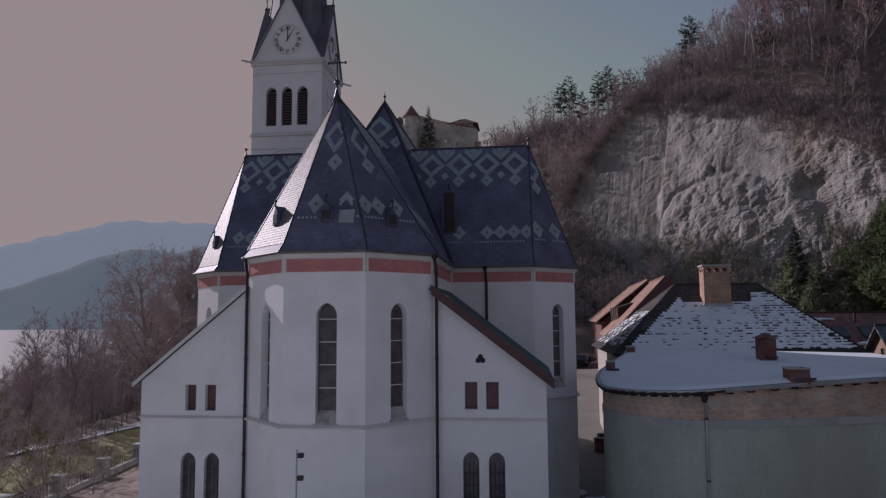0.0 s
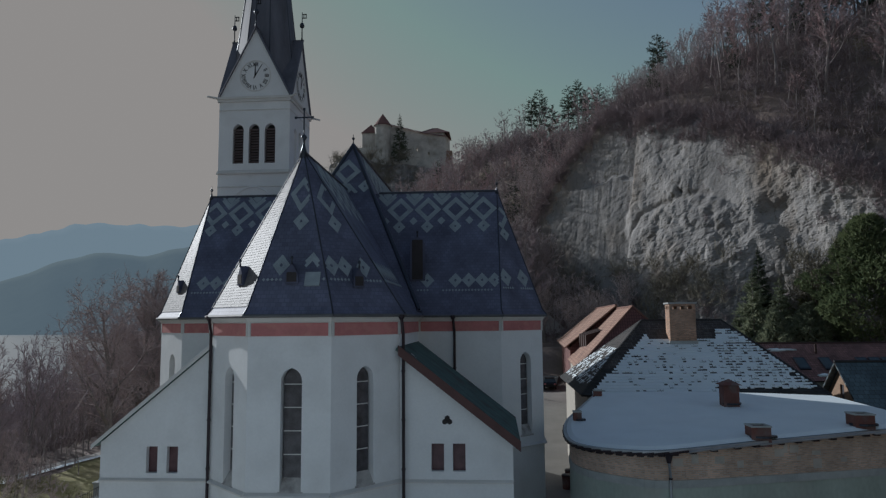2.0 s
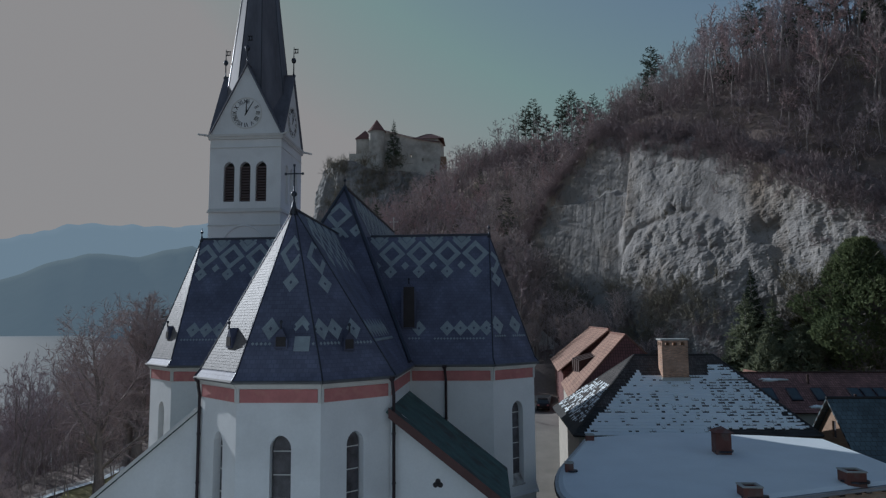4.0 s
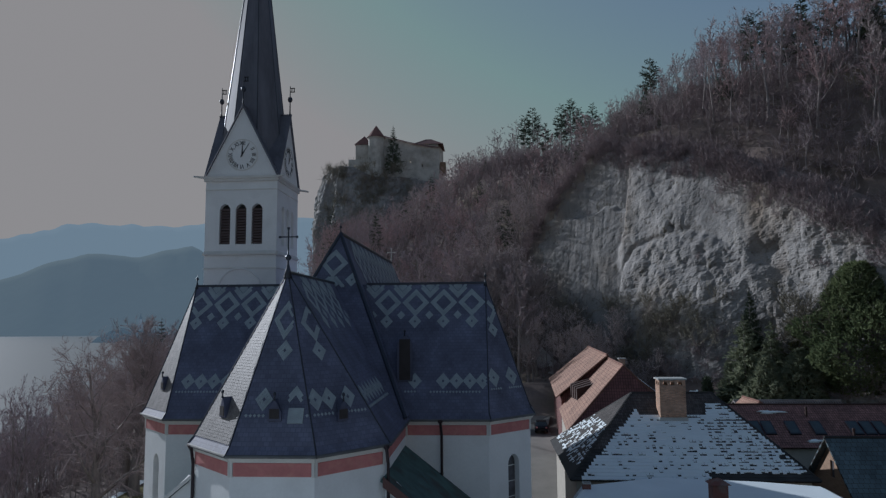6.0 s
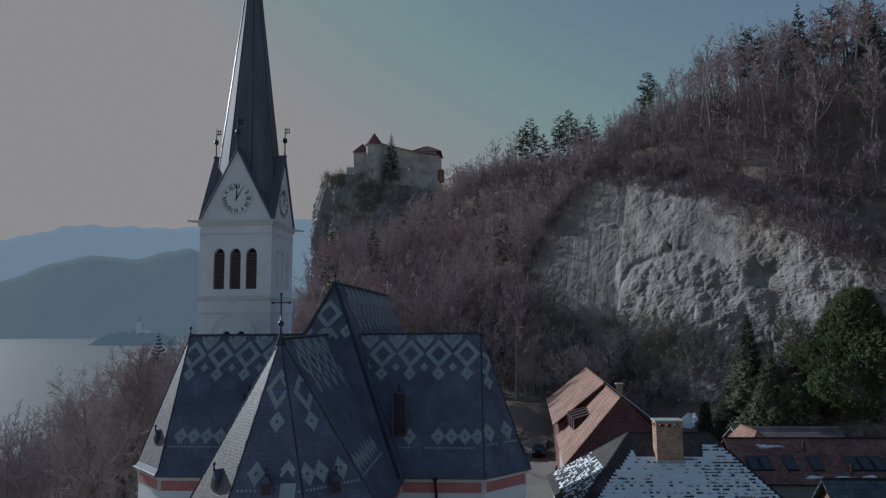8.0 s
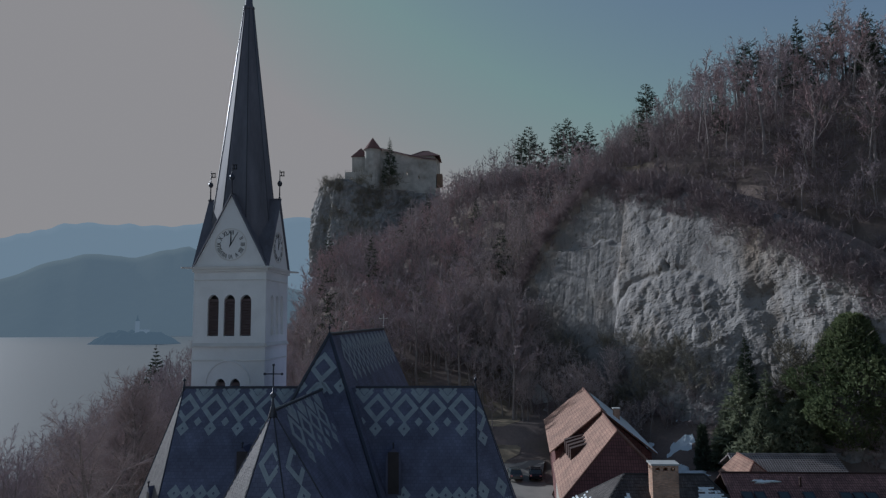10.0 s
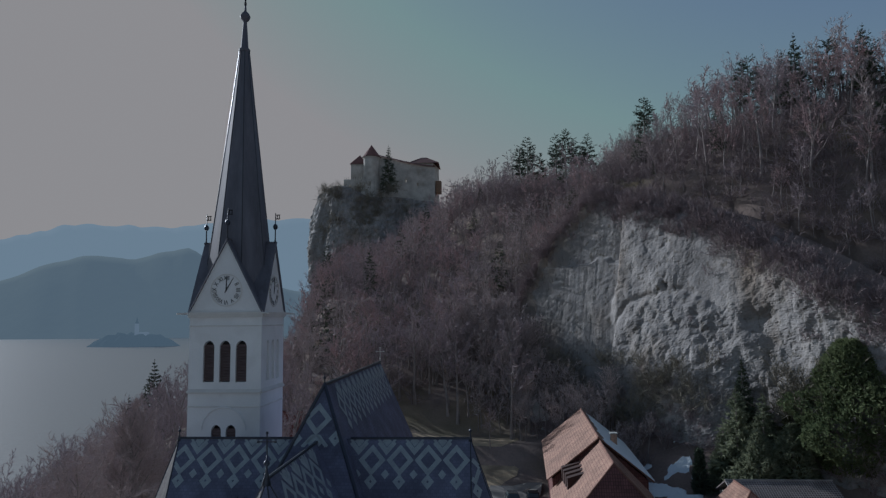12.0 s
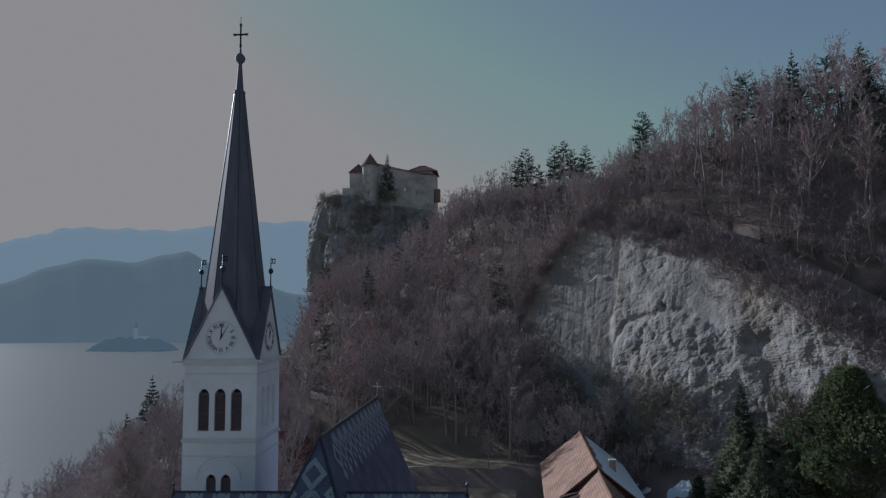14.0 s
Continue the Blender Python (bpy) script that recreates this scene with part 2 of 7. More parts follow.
def lathe(bm, c, profile, seg=12):
    """A turned body round a vertical axis; profile: (radius, height) rows."""
    rings = [[bm.verts.new((c[0] + max(r, 1e-3) * math.cos(2 * math.pi * (k + 0.5) / seg), c[1] + max(r, 1e-3) * math.sin(2 * math.pi * (k + 0.5) / seg), c[2] + z)) for k in range(seg)] for r, z in profile]
    for lo, hi in zip(rings, rings[1:]):
        for k in range(seg):
            bm.faces.new((lo[k], lo[(k + 1) % seg], hi[(k + 1) % seg], hi[k]))
    bm.faces.new(rings[0][::-1]), bm.faces.new(rings[-1])


def arch(u, w, z0, z1, steps=5):
    """The outline of a blunt pointed-arch opening: middle u, width w, from z0 to its point at z1."""
    r = w * 0.62
    rise = math.sqrt(r * r - (r - w / 2) ** 2)
    spring = z1 - rise
    top = math.acos((r - w / 2) / r)
    side = [(w / 2 - r + r * math.cos(top * k / steps), spring + r * math.sin(top * k / steps)) for k in range(steps + 1)]
    return [(u - w / 2, z0), (u + w / 2, z0)] + [(u + a, z) for a, z in side] + [(u - a, z) for a, z in side[-2::-1]]


def rect(u0, z0, u1, z1):
    return [(u0, z0), (u1, z0), (u1, z1), (u0, z1)]


class Face:
    """A wall's plane: u runs along it from p0 to p1 as seen from outside, n points out."""

    def __init__(self, p0, p1):
        self.p0, d = Vector((*p0, 0)), Vector((p1[0] - p0[0], p1[1] - p0[1], 0))
        self.length = d.length
        self.e = d.normalized()
        self.n = Vector((self.e.y, -self.e.x, 0))

    def at(self, u, z, out=0.0):
        return self.p0 + self.e * u + self.n * out + Vector((0, 0, z))

    def matrix(self, u, z, out=0.0):
        """x along the wall, y inwards, z up."""
        m = Matrix((self.e, -self.n, Vector((0, 0, 1)))).transposed().to_4x4()
        m.translation = self.at(u, z, out)
        return m


def wall_data(name, face, outline, holes, thick, material):
    loops = [outline, *holes]
    flat = [p for loop in loops for p in loop]
    tris = geometry.tessellate_polygon([[Vector((u, z, 0)) for u, z in loop] for loop in loops])
    k = len(flat)
    lo, hi = min(p[0] for p in outline), max(p[0] for p in outline)
    back = [(min(max(u, lo + thick), hi - thick) if i < len(outline) else u, z) for i, (u, z) in enumerate(flat)]
    verts = [face.at(u, z) for u, z in flat] + [face.at(u, z, -thick) for u, z in back]
    uvs = [(u, z) for u, z in flat] * 2
    faces = []
    for a, b, c in tris:
        nrm = (verts[b] - verts[a]).cross(verts[c] - verts[a])
        if nrm.dot(face.n) < 0:
            b, c = c, b
        faces += [(a, b, c), (a + k, c + k, b + k)]
    s = 0
    for loop in loops:
        for i in range(len(loop)):
            i0, i1 = s + i, s + (i + 1) % len(loop)
            faces.append((i0, i1, i1 + k, i0 + k))
        s += len(loop)
    return data(name, verts, faces, material, uvs)


def pane_data(face, outline, depth, material, name="pane"):
    """The glass of an opening, a plate 2 cm thick set back in the wall."""
    k = len(outline)
    verts = [face.at(u, z, -depth) for u, z in outline] + [face.at(u, z, -depth - 0.02) for u, z in outline]
    faces = [tuple(range(k)), tuple(range(2 * k - 1, k - 1, -1))] + [(i, i + k, (i + 1) % k + k, (i + 1) % k) for i in range(k)]
    return data(name, verts, faces, material, [(u, z) for u, z in outline] * 2)


def offset_chain(pts, d, closed=False):
    """The chain moved out by d; out is to the right of the way along it."""
    out = []
    n = len(pts)
    for i in range(n):
        ns = []
        for a, b in ((i - 1, i), (i, i + 1)):
            if closed:
                a, b = a % n, b % n
            elif a < 0 or b >= n:
                continue
            e = Vector((pts[b][0] - pts[a][0], pts[b][1] - pts[a][1])).normalized()
            ns.append(Vector((e.y, -e.x)))
        v = ns[0] if len(ns) == 1 else (ns[0] + ns[1]) / (1 + ns[0].dot(ns[1]))
        out.append((pts[i][0] + v.x * d, pts[i][1] + v.y * d))
    return out


def sheet(name, rows, material, thick=0.08):
    """A roof face from rows of points, eaves first, all rows left to right; it has thickness and a map in metres."""
    top = [[Vector(p) for p in row] for row in rows]
    e = (top[0][-1] - top[0][0]).normalized()
    up = None
    for row in top[1:]:
        w = row[0] - top[0][0]
        w = w - e * w.dot(e)
        if w.length > 1e-3:
            up = w.normalized()
    n = e.cross(up).normalized()
    verts, uvs, faces = [], [], []
    for row in top:
        for p in row:
            verts.append(p)
            uvs.append(((p - top[0][0]).dot(e), (p - top[0][0]).dot(up)))
    k = len(verts)
    verts += [v - n * thick for v in verts]
    uvs = uvs + uvs
    s = 0
    for lo, hi in zip(top, top[1:]):
        a, b = s, s + len(lo)
        if len(lo) == len(hi):
            for i in range(len(lo) - 1):
                faces += [(a + i, a + i + 1, b + i + 1, b + i), (a + i + k, b + i + k, b + i + 1 + k, a + i + 1 + k)]
        else:
            for i in range(len(lo) - 1):
                j = min(i, len(hi) - 1)
                faces += [(a + i, a + i + 1, b + j), (a + i + k, b + j + k, a + i + 1 + k)]
        s += len(lo)
    n0 = len(top[0])
    for i in range(n0 - 1):
        faces.append((i, i + k, i + 1 + k, i + 1))
    starts, s = [], 0
    for row in top:
        starts.append((s, s + len(row) - 1))
        s += len(row)
    for (a0, a1), (b0, b1) in zip(starts, starts[1:]):
        faces += [(a0, b0, b0 + k, a0 + k), (a1, a1 + k, b1 + k, b1)]
    l0, l1 = starts[-1]
    for i in range(l0, l1):
        faces.append((i, i + 1, i + 1 + k, i + k))
    return data(name, verts, faces, material, uvs)


def finial(parent, at, h, cross=0.0, material=M_LEAD):
    bm = bmesh.new()
    lathe(bm, at, [(0.2 * h, -0.25 * h), (0.1 * h, 0.1 * h), (0.045 * h, 0.35 * h), (0.04 * h, 0.5 * h), (0.1 * h, 0.55 * h), (0.135 * h, 0.63 * h), (0.1 * h, 0.71 * h), (0.03 * h, 0.76 * h), (0.022 * h, h)], 10)
    f = part("finial", bm_data("finial", bm, material, True), parent)
    if cross:
        bm = bmesh.new()
        x, y, z = at[0], at[1], at[2] + h
        box(bm, x - 0.03, y - 0.025, z - 0.05, x + 0.03, y + 0.025, z + cross)
        box(bm, x - cross * 0.42, y - 0.025, z + cross * 0.55, x + cross * 0.42, y + 0.025, z + cross * 0.55 + 0.055)
        for sx, sz in ((-0.42, 0.575), (0.42, 0.575), (0, 1.0)):
            box(bm, x + sx * cross - 0.055, y - 0.03, z + sz * cross - 0.055, x + sx * cross + 0.055, y + 0.03, z + sz * cross + 0.055)
        part("cross", bm_data("cross", bm, material), parent)
    return f


# ---- ground, lake, hills ----
def smooth(a, b, x):
    t = np.clip((x - a) / (b - a), 0, 1)
    return t * t * (3 - 2 * t)


FOOT, ALONG, INTO = np.array((9.0, 140.0)), np.array((0.667, -0.745)), np.array((0.745, 0.667))
LAKE_Z = -19.0


def waves(x, y, s, seed):
    """Cheap smooth unevenness from a few sine waves."""
    r = np.random.RandomState(seed)
    z = 0
    for k in range(6):
        a, f, p = r.uniform(0, 6.28), s * 1.7 ** k, r.uniform(0, 6.28, 2)
        z = z + np.sin((x * np.cos(a) + y * np.sin(a)) * f + p[0]) * np.cos((x * np.sin(a) - y * np.cos(a)) * f * 0.8 + p[1]) / 1.6 ** k
    return z


def rim(u):
    """The height at which the bare rock gives way to the scrub above it."""
    return np.interp(u, [-18, -4, 1, 6.5, 12, 16, 21, 33, 42.5, 51.5, 59.5, 65, 90], [18, 34, 41.9, 48.8, 53.5, 53, 51.7, 47.8, 44.5, 39.8, 35.3, 31.8, 18])


def height(x, y):
    """The lie of the land, metres over the church's floor."""
    x, y = np.asarray(x, float), np.asarray(y, float)
    z = (4.0 * smooth(50, 95, y) + 5.0 * smooth(95, 125, y)) * (1 - 0.95 * smooth(-22, -40, x) * smooth(140, 100, y))
    bank = smooth(-46, -88, x + 0.12 * (y - 60))
    z = z * (1 - bank) + (LAKE_Z - 1.5) * bank - 1.9 * smooth(-22, -34, x) * (1 - bank)
    # wooded slope up to the castle, with a hollow before the crag
    way = x / np.maximum(y, 60)
    up = np.clip(y - 126 + 0.25 * np.maximum(x, 0), 0, None)
    slope = 9 + (0.5 + 0.2 * smooth(-0.1, 0.04, way)) * up - 0.0004 * up ** 2
    slope = np.minimum(slope, 90)
    lid = 12 + 7 * smooth(-0.1, 0, way) + y * np.interp(way, [-0.34, -0.29, -0.25, -0.235, -0.14, -0.1, -0.062, -0.011, 0.043], [-0.12, 0.0, 0.075, 0.115, 0.125, 0.165, 0.18, 0.208, 0.228])
    slope = np.minimum(slope, lid)
    side = smooth(-74, -28, x + 0.2 * (y - 130))
    slope = LAKE_Z - 1.5 + (slope - LAKE_Z + 1.5) * side
    z = np.where(y > 112, np.maximum(z, slope), z)
    # hill behind the rock wall
    u = (x - FOOT[0]) * ALONG[0] + (y - FOOT[1]) * ALONG[1]
    w = (x - FOOT[0]) * INTO[0] + (y - FOOT[1]) * INTO[1]
    talus = 5.5 + 7.5 * smooth(-13, 0, w)
    lip = 1.5 + 0.12 * (rim(u) - 30)
    top = np.minimum(rim(u) - 1.0 + 1.15 * np.clip(w - lip - 5, 0, None), 50 + 0.58 * np.clip(w - 4, 0, 42) + 0.12 * np.clip(w - 46, 0, 200))
    cliff = np.where(w > lip + 7.5, top, talus)
    reach = smooth(-30, -4, u)
    cliff = np.where(u > -30, reach * cliff + (1 - reach) * np.minimum(cliff, z), z)
    z = np.where(w > -26, np.maximum(z, cliff), z)
    # castle rock
    d = np.hypot(x + 50, y - 338)
    rock = 88 - 60 * smooth(20, 29, d) - 90 * smooth(30, 60, d)
    z = np.maximum(z, np.where(y > 230, rock, -99))
    rough = smooth(100, 130, y)
    return z + (rough * 1.6 * waves(x, y, 0.05, 3) + 0.15 * smooth(45, 110, y) * waves(x, y, 0.12, 4)) * smooth(-18, -8, z)


def ground():
    xs = np.concatenate([[-4500, -2000, -900, -450, -260], np.arange(-180, 181, 3.0), [230, 320, 600, 1500, 4500]])
    ys = np.concatenate([[-4500, -1500, -500, -200, -90], np.arange(-40, 431, 3.0), [480, 600, 900, 2000, 4500]])
    X, Y = np.meshgrid(xs, ys)
    Z = height(X, Y)
    far = (np.abs(X) > 200) | (Y > 450) | (Y < -50)
    Z = np.where(far & (X < -150), LAKE_Z - 8, Z)
    Z = np.where(far & (X >= -150) & (Y > 430), np.minimum(Z, 60), Z)
    nx = len(xs)
    verts = np.stack([X.ravel(), Y.ravel(), Z.ravel()], 1)
    faces = [(j * nx + i, j * nx + i + 1, (j + 1) * nx + i + 1, (j + 1) * nx + i) for j in range(len(ys) - 1) for i in range(nx - 1)]
    me = data("ground", verts, faces, M_GROUND)
    me.polygons.foreach_set("use_smooth", [True] * len(me.polygons))
    tagged(new("ground", me), "brown winter ground with dry grass, rising into wooded hills", "ground", kind="structure")


ground()
me = data("water", [(-4800, -600, LAKE_Z), (-20, -600, LAKE_Z), (-20, 4800, LAKE_Z), (-4800, 4800, LAKE_Z)], [(0, 1, 2, 3)], M_WATER)
tagged(new("water", me), "calm pale grey lake under winter haze", "lake", kind="structure")


def far_ridge(name, y, rows, material, label, depth=900, seed=1):
    """A range of hills along x: rows of (x, height), falling away in front and behind."""
    xs = np.linspace(rows[0][0], rows[-1][0], 140)
    hs = np.interp(xs, [r[0] for r in rows], [r[1] for r in rows])
    rnd = np.random.RandomState(seed)
    jag = np.convolve(rnd.uniform(-1, 1, len(xs)), [0.25, 0.5, 0.25], "same")
    verts, faces = [], []
    prof = [(-0.5, 0.0), (-0.35, 0.3), (-0.2, 0.62), (-0.08, 0.9), (0, 1.0), (0.3, 0.4), (0.6, 0.0)]
    for q, (dy, k) in enumerate(prof):
        for i, x in enumerate(xs):
            zz = LAKE_Z - 2 + (hs[i] - LAKE_Z) * k + (jag[i] * 0.03 * hs[i] if 0 < k else 0)
            verts.append((x * (1 + dy * depth / y), y + dy * depth, zz))
    n = len(xs)
    for q in range(len(prof) - 1):
        for i in range(n - 1):
            faces.append((q * n + i, q * n + i + 1, (q + 1) * n + i + 1, (q + 1) * n + i))
    me = data(name, verts, faces, material)
    me.polygons.foreach_set("use_smooth", [True] * len(me.polygons))
    return tagged(new(name, me), label, "hills", kind="structure")


# bluish haze of both ranges is put into their glow colours
M_FAR1 = hazed_material("near_far_hill", (0.07, 0.075, 0.06), (0.046, 0.053, 0.054))
M_FAR2 = hazed_material("far_hill", (0.03, 0.03, 0.03), (0.088, 0.099, 0.098))
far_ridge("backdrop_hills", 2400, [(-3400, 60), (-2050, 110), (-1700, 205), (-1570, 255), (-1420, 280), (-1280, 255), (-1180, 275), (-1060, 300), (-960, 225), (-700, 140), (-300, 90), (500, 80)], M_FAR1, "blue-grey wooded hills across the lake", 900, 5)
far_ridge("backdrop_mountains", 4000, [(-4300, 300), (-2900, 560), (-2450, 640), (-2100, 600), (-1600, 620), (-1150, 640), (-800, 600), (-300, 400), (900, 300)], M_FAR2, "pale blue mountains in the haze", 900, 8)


def step(a, b, x):
    t = min(1.0, max(0.0, (x - a) / (b - a)))
    return t * t * (3 - 2 * t)


def rock_face(u, z):
    """How far into the hill the rock stands at u along it and at height z."""
    q = Vector((u, z, 0.5))
    wob = 1.6 * noise.noise(q * 0.13 + Vector((7, 1, 0))) + 0.5 * noise.noise(q * 0.5)
    uu, zz = u + wob, z + 1.4 * noise.noise(q * 0.15 + Vector((1, 9, 0))) + 0.5 * noise.noise(q * 0.55 + Vector((4, 0, 0)))
    w = 2.0 + 0.12 * (z - 30) - 0.07 * (u - 20) - 0.05 * max(0.0, u - 26) - 1.5 * step(50, 60, uu)
    w += 0.9 * max(0.0, z - float(rim(u)) + 1.0)
    # smooth wall with a ledge beside the great bulge
    left = 1 - step(20.5, 22.8, uu)
    w += left * (0.6 + 0.9 * step(39.8, 40.4, zz) * step(2, 7, u) + 0.1 * (u - 13))
    w -= (1 - left) * 1.25 * step(28, 33, zz) * (1 - 0.5 * step(40, 50, zz)) * math.sqrt(max(0.0, 1 - ((uu - 45) / 25) ** 2))
    # dome at the foot of it: steep towards the lake, running out gently on the other side
    far = uu > 34
    r = abs((uu - 34) / (18.0 if far else 13.0)) ** (2.0 if far else 2.4) + (max(0.0, zz - 20) / 13.6) ** 3
    w -= 2.7 * max(0.0, 1 - r) ** (0.75 if far else 0.45 + 0.3 * step(30, 34, uu))
    w += 0.4 * math.exp(-((r - 1.08) / 0.13) ** 2) * step(20, 23, uu) * step(45, 38, uu) * step(24, 28, zz)
    # smooth hollow above it, and the spur that runs down beyond
    hollow = math.exp(-((uu - 41.5) / 4.5) ** 2 - ((zz - 37.0) / 5.0) ** 2)
    w += 0.3 * hollow
    w -= 0.55 * math.exp(-((uu - 49.6 + 0.55 * (z - 26)) / 1.8) ** 2) * step(17, 21, z) * step(34, 30, z)
    # cave mouths
    w += 1.3 * math.exp(-((uu - 33.2) / 0.75) ** 2 - ((z - 35.2 - 0.2 * math.sin(u * 5)) / 0.33) ** 2) + 0.6 * math.exp(-((uu - 39.8) / 0.8) ** 2 - ((zz - 31.0) / 0.9) ** 2)
    rug = (0.3 * left + (1 - left) * (0.75 + 0.35 * step(36, 30, zz) * step(19, 23, u) * step(50, 46, u) + 0.4 * step(48, 53, u))) * (1 - 0.75 * hollow)
    one, two = noise.voronoi(Vector((uu * 0.36, zz * 0.42, 1.0)))[0], noise.voronoi(Vector((u * 1.1, z * 1.2, 4.0)))[0]
    crag = 0.55 * noise.fractal(q * 0.17, 1.0, 2.1, 7) + 0.16 * (noise.ridged_multi_fractal(q * 0.28, 1.0, 2.2, 6, 1.0, 2.0) - 0.9)
    crag += 0.55 * min(0.35, one[1] - one[0]) + 0.2 * min(0.3, two[1] - two[0]) + 0.08 * noise.noise(q * 4)
    flutes = 0.3 * noise.noise(Vector((u * 0.55, z * 0.12, 3))) + 0.3 * noise.noise(Vector((u * 0.25, z * 0.3, 5))) + 0.15 * noise.noise(Vector((u * 2.2, z * 0.16, 9)))
    return w - crag * rug - flutes * (0.15 + 0.1 * left)


M_RUBBLE = rock_material("dry_rubble", (0.31, 0.25, 0.195))


def cliff():
    """The limestone wall: a bulging sheet along the hill's foot, with a dry brown slope at its end."""
    nu, nv = 420, 190
    verts, faces, kind = [], [], []
    edge = lambda z: float(np.interp(z, [9, 34, 41.9, 48.8, 53.5], [-1.0, -2.0, 1.5, 8.0, 15.0]))
    for j in range(nv + 1):
        for i in range(nu + 1):
            u = -13 + 105 * i / nu
            top = float(rim(u)) + 2.2
            z = 6 + (top - 6) * j / nv
            p = FOOT + ALONG * u + INTO * (rock_face(u, z) + (11.0 if j == nv else 0))
            verts.append((p[0], p[1], z))
            kind.append(u < edge(z) + 2.5 + 2.2 * noise.noise((u * 0.3, z * 0.3, 8)) + 1.2 * noise.noise((u * 0.9, z * 0.9, 2)))
    n = nu + 1
    for j in range(nv):
        for i in range(nu):
            a = j * n + i
            faces.append((a, a + 1, a + 1 + n, a + n))
    me = data("cliff", verts, faces, M_ROCK)
    me.materials.append(M_GROUND)
    me.materials.append(M_RUBBLE)
    for k, f in enumerate(faces):
        if k >= (nv - 2) * nu:
            me.polygons[k].material_index = 1
        elif kind[f[0]]:
            me.polygons[k].material_index = 2
    return tagged(new("cliff", me), "pale grey limestone cliff with brown streaks and hollows", "cliff", kind="structure")


cliff()

# ---- the church ----
EAVE = 13.66
XR = -8.95
A, B, C, D = (-13.1, 32.0), (-10.42, 29.4), (-6.75, 29.4), (-4.2, 32.2)
JL, JR = (-13.1, 40.05), (-4.2, 40.05)
APSE = [JL, A, B, C, D, JR]
ARM_R = [JR, (0.6, 40.05), (3.08, 42.5), (3.08, 45.3), (0.6, 47.75), (-4.2, 47.75)]
ARM_L = [(-13.1, 47.75), (-18.35, 47.75), (-20.85, 45.3), (-20.85, 42.5), (-18.35, 40.05), JL]
M_GUTTER = mat("grey_gutter", (0.13, 0.13, 0.13), 0.6, 0.3, dark=0.8, light=1.2)
church = thing("church", "white plastered church with steep dark blue patterned tile roofs", "church", (XR, 40, 0))


def frieze(face, top, pilasters):
    """Cornice, red frieze and its white divisions under the eaves."""
    bm = bmesh.new()
    m = face.matrix(0, 0)
    L = face.length
    box(bm, -0.05, -0.22, top - 0.10, L + 0.05, 0.0, top - 0.02, m)
    box(bm, -0.03, -0.15, top - 0.18, L + 0.03, 0.0, top - 0.10, m)
    box(bm, -0.02, -0.09, top - 0.25, L + 0.02, 0.0, top - 0.18, m)
    part("cornice", bm_data("cornice", bm, M_MOULD), church)
    us = [0.0, *pilasters, L]
    for a, b in zip(us, us[1:]):
        bm = bmesh.new()
        box(bm, a + 0.14, -0.035, top - 0.85, b - 0.14, 0.0, top - 0.29, m)
        part("frieze_panel", bm_data("frieze_panel", bm, M_RED), church, "red painted frieze panel")
    for a in us:
        bm = bmesh.new()
        box(bm, max(a - 0.12, 0), -0.05, top - 0.88, min(a + 0.12, L), 0.0, top - 0.25, m)
        part("frieze_division", bm_data("frieze_division", bm, M_MOULD), church)


def ledge(face, z, out=0.16, h=0.18, parent=church):
    bm = bmesh.new()
    m = face.matrix(0, z)
    L = face.length
    v = [bm.verts.new(m @ Vector(p)) for p in ((0, 0, 0), (0, -out, 0), (0, -out, h * 0.35), (0, 0, h), (L, 0, 0), (L, -out, 0), (L, -out, h * 0.35), (L, 0, h))]
    for f in ((0, 1, 2, 3), (7, 6, 5, 4), (0, 4, 5, 1), (1, 5, 6, 2), (2, 6, 7, 3), (3, 7, 4, 0)):
        bm.faces.new([v[i] for i in f])
    part("string_course", bm_data("string_course", bm, M_MOULD), parent)


def window(face, u, w, z0, z1, parent, bars=4, depth=0.32, sill=True, pointed=True, name="window"):
    """Glass, bars and a sloping sill in an opening of the wall."""
    line = arch(u, w, z0, z1) if pointed else rect(u - w / 2, z0, u + w / 2, z1)
    pane = part(name, pane_data(face, line, depth, M_GLASS), parent, "dark leaded glass")
    m = face.matrix(u, 0, -depth)
    if bars:
        step = (z1 - w * 0.8 - z0) / bars
        for k in range(1, bars + 1):
            bm = bmesh.new()
            box(bm, -w / 2, -0.035, z0 + k * step - 0.02, w / 2, 0.0, z0 + k * step + 0.02, m)
            part("glazing_bar", bm_data("glazing_bar", bm, M_MOULD), pane)
    if sill:
        bm = bmesh.new()
        v = [bm.verts.new(face.at(u + a, z, o)) for a, z, o in ((-w / 2 - 0.02, z0 + 0.02, -depth), (w / 2 + 0.02, z0 + 0.02, -depth), (w / 2 + 0.14, z0 - 0.55, 0.03), (-w / 2 - 0.14, z0 - 0.55, 0.03), (-w / 2 - 0.14, z0 - 0.62, 0.0), (w / 2 + 0.14, z0 - 0.62, 0.0), (w / 2, z0 - 0.6, -depth), (-w / 2, z0 - 0.6, -depth))]
        for f in ((0, 1, 2, 3), (3, 2, 5, 4), (4, 5, 6, 7), (7, 6, 1, 0), (0, 3, 4, 7), (2, 1, 6, 5)):
            bm.faces.new([v[i] for i in f])
        part("sill", bm_data("sill", bm, M_SILL), pane)
    return pane


M_SILL = mat("stained_sill", (0.5, 0.48, 0.45), 0.9, dark=0.75, light=1.1, scale=2, tint=(0.16, 0.14, 0.13), tint_amount=0.8, tint_scale=1.6)
STRING = 6.0


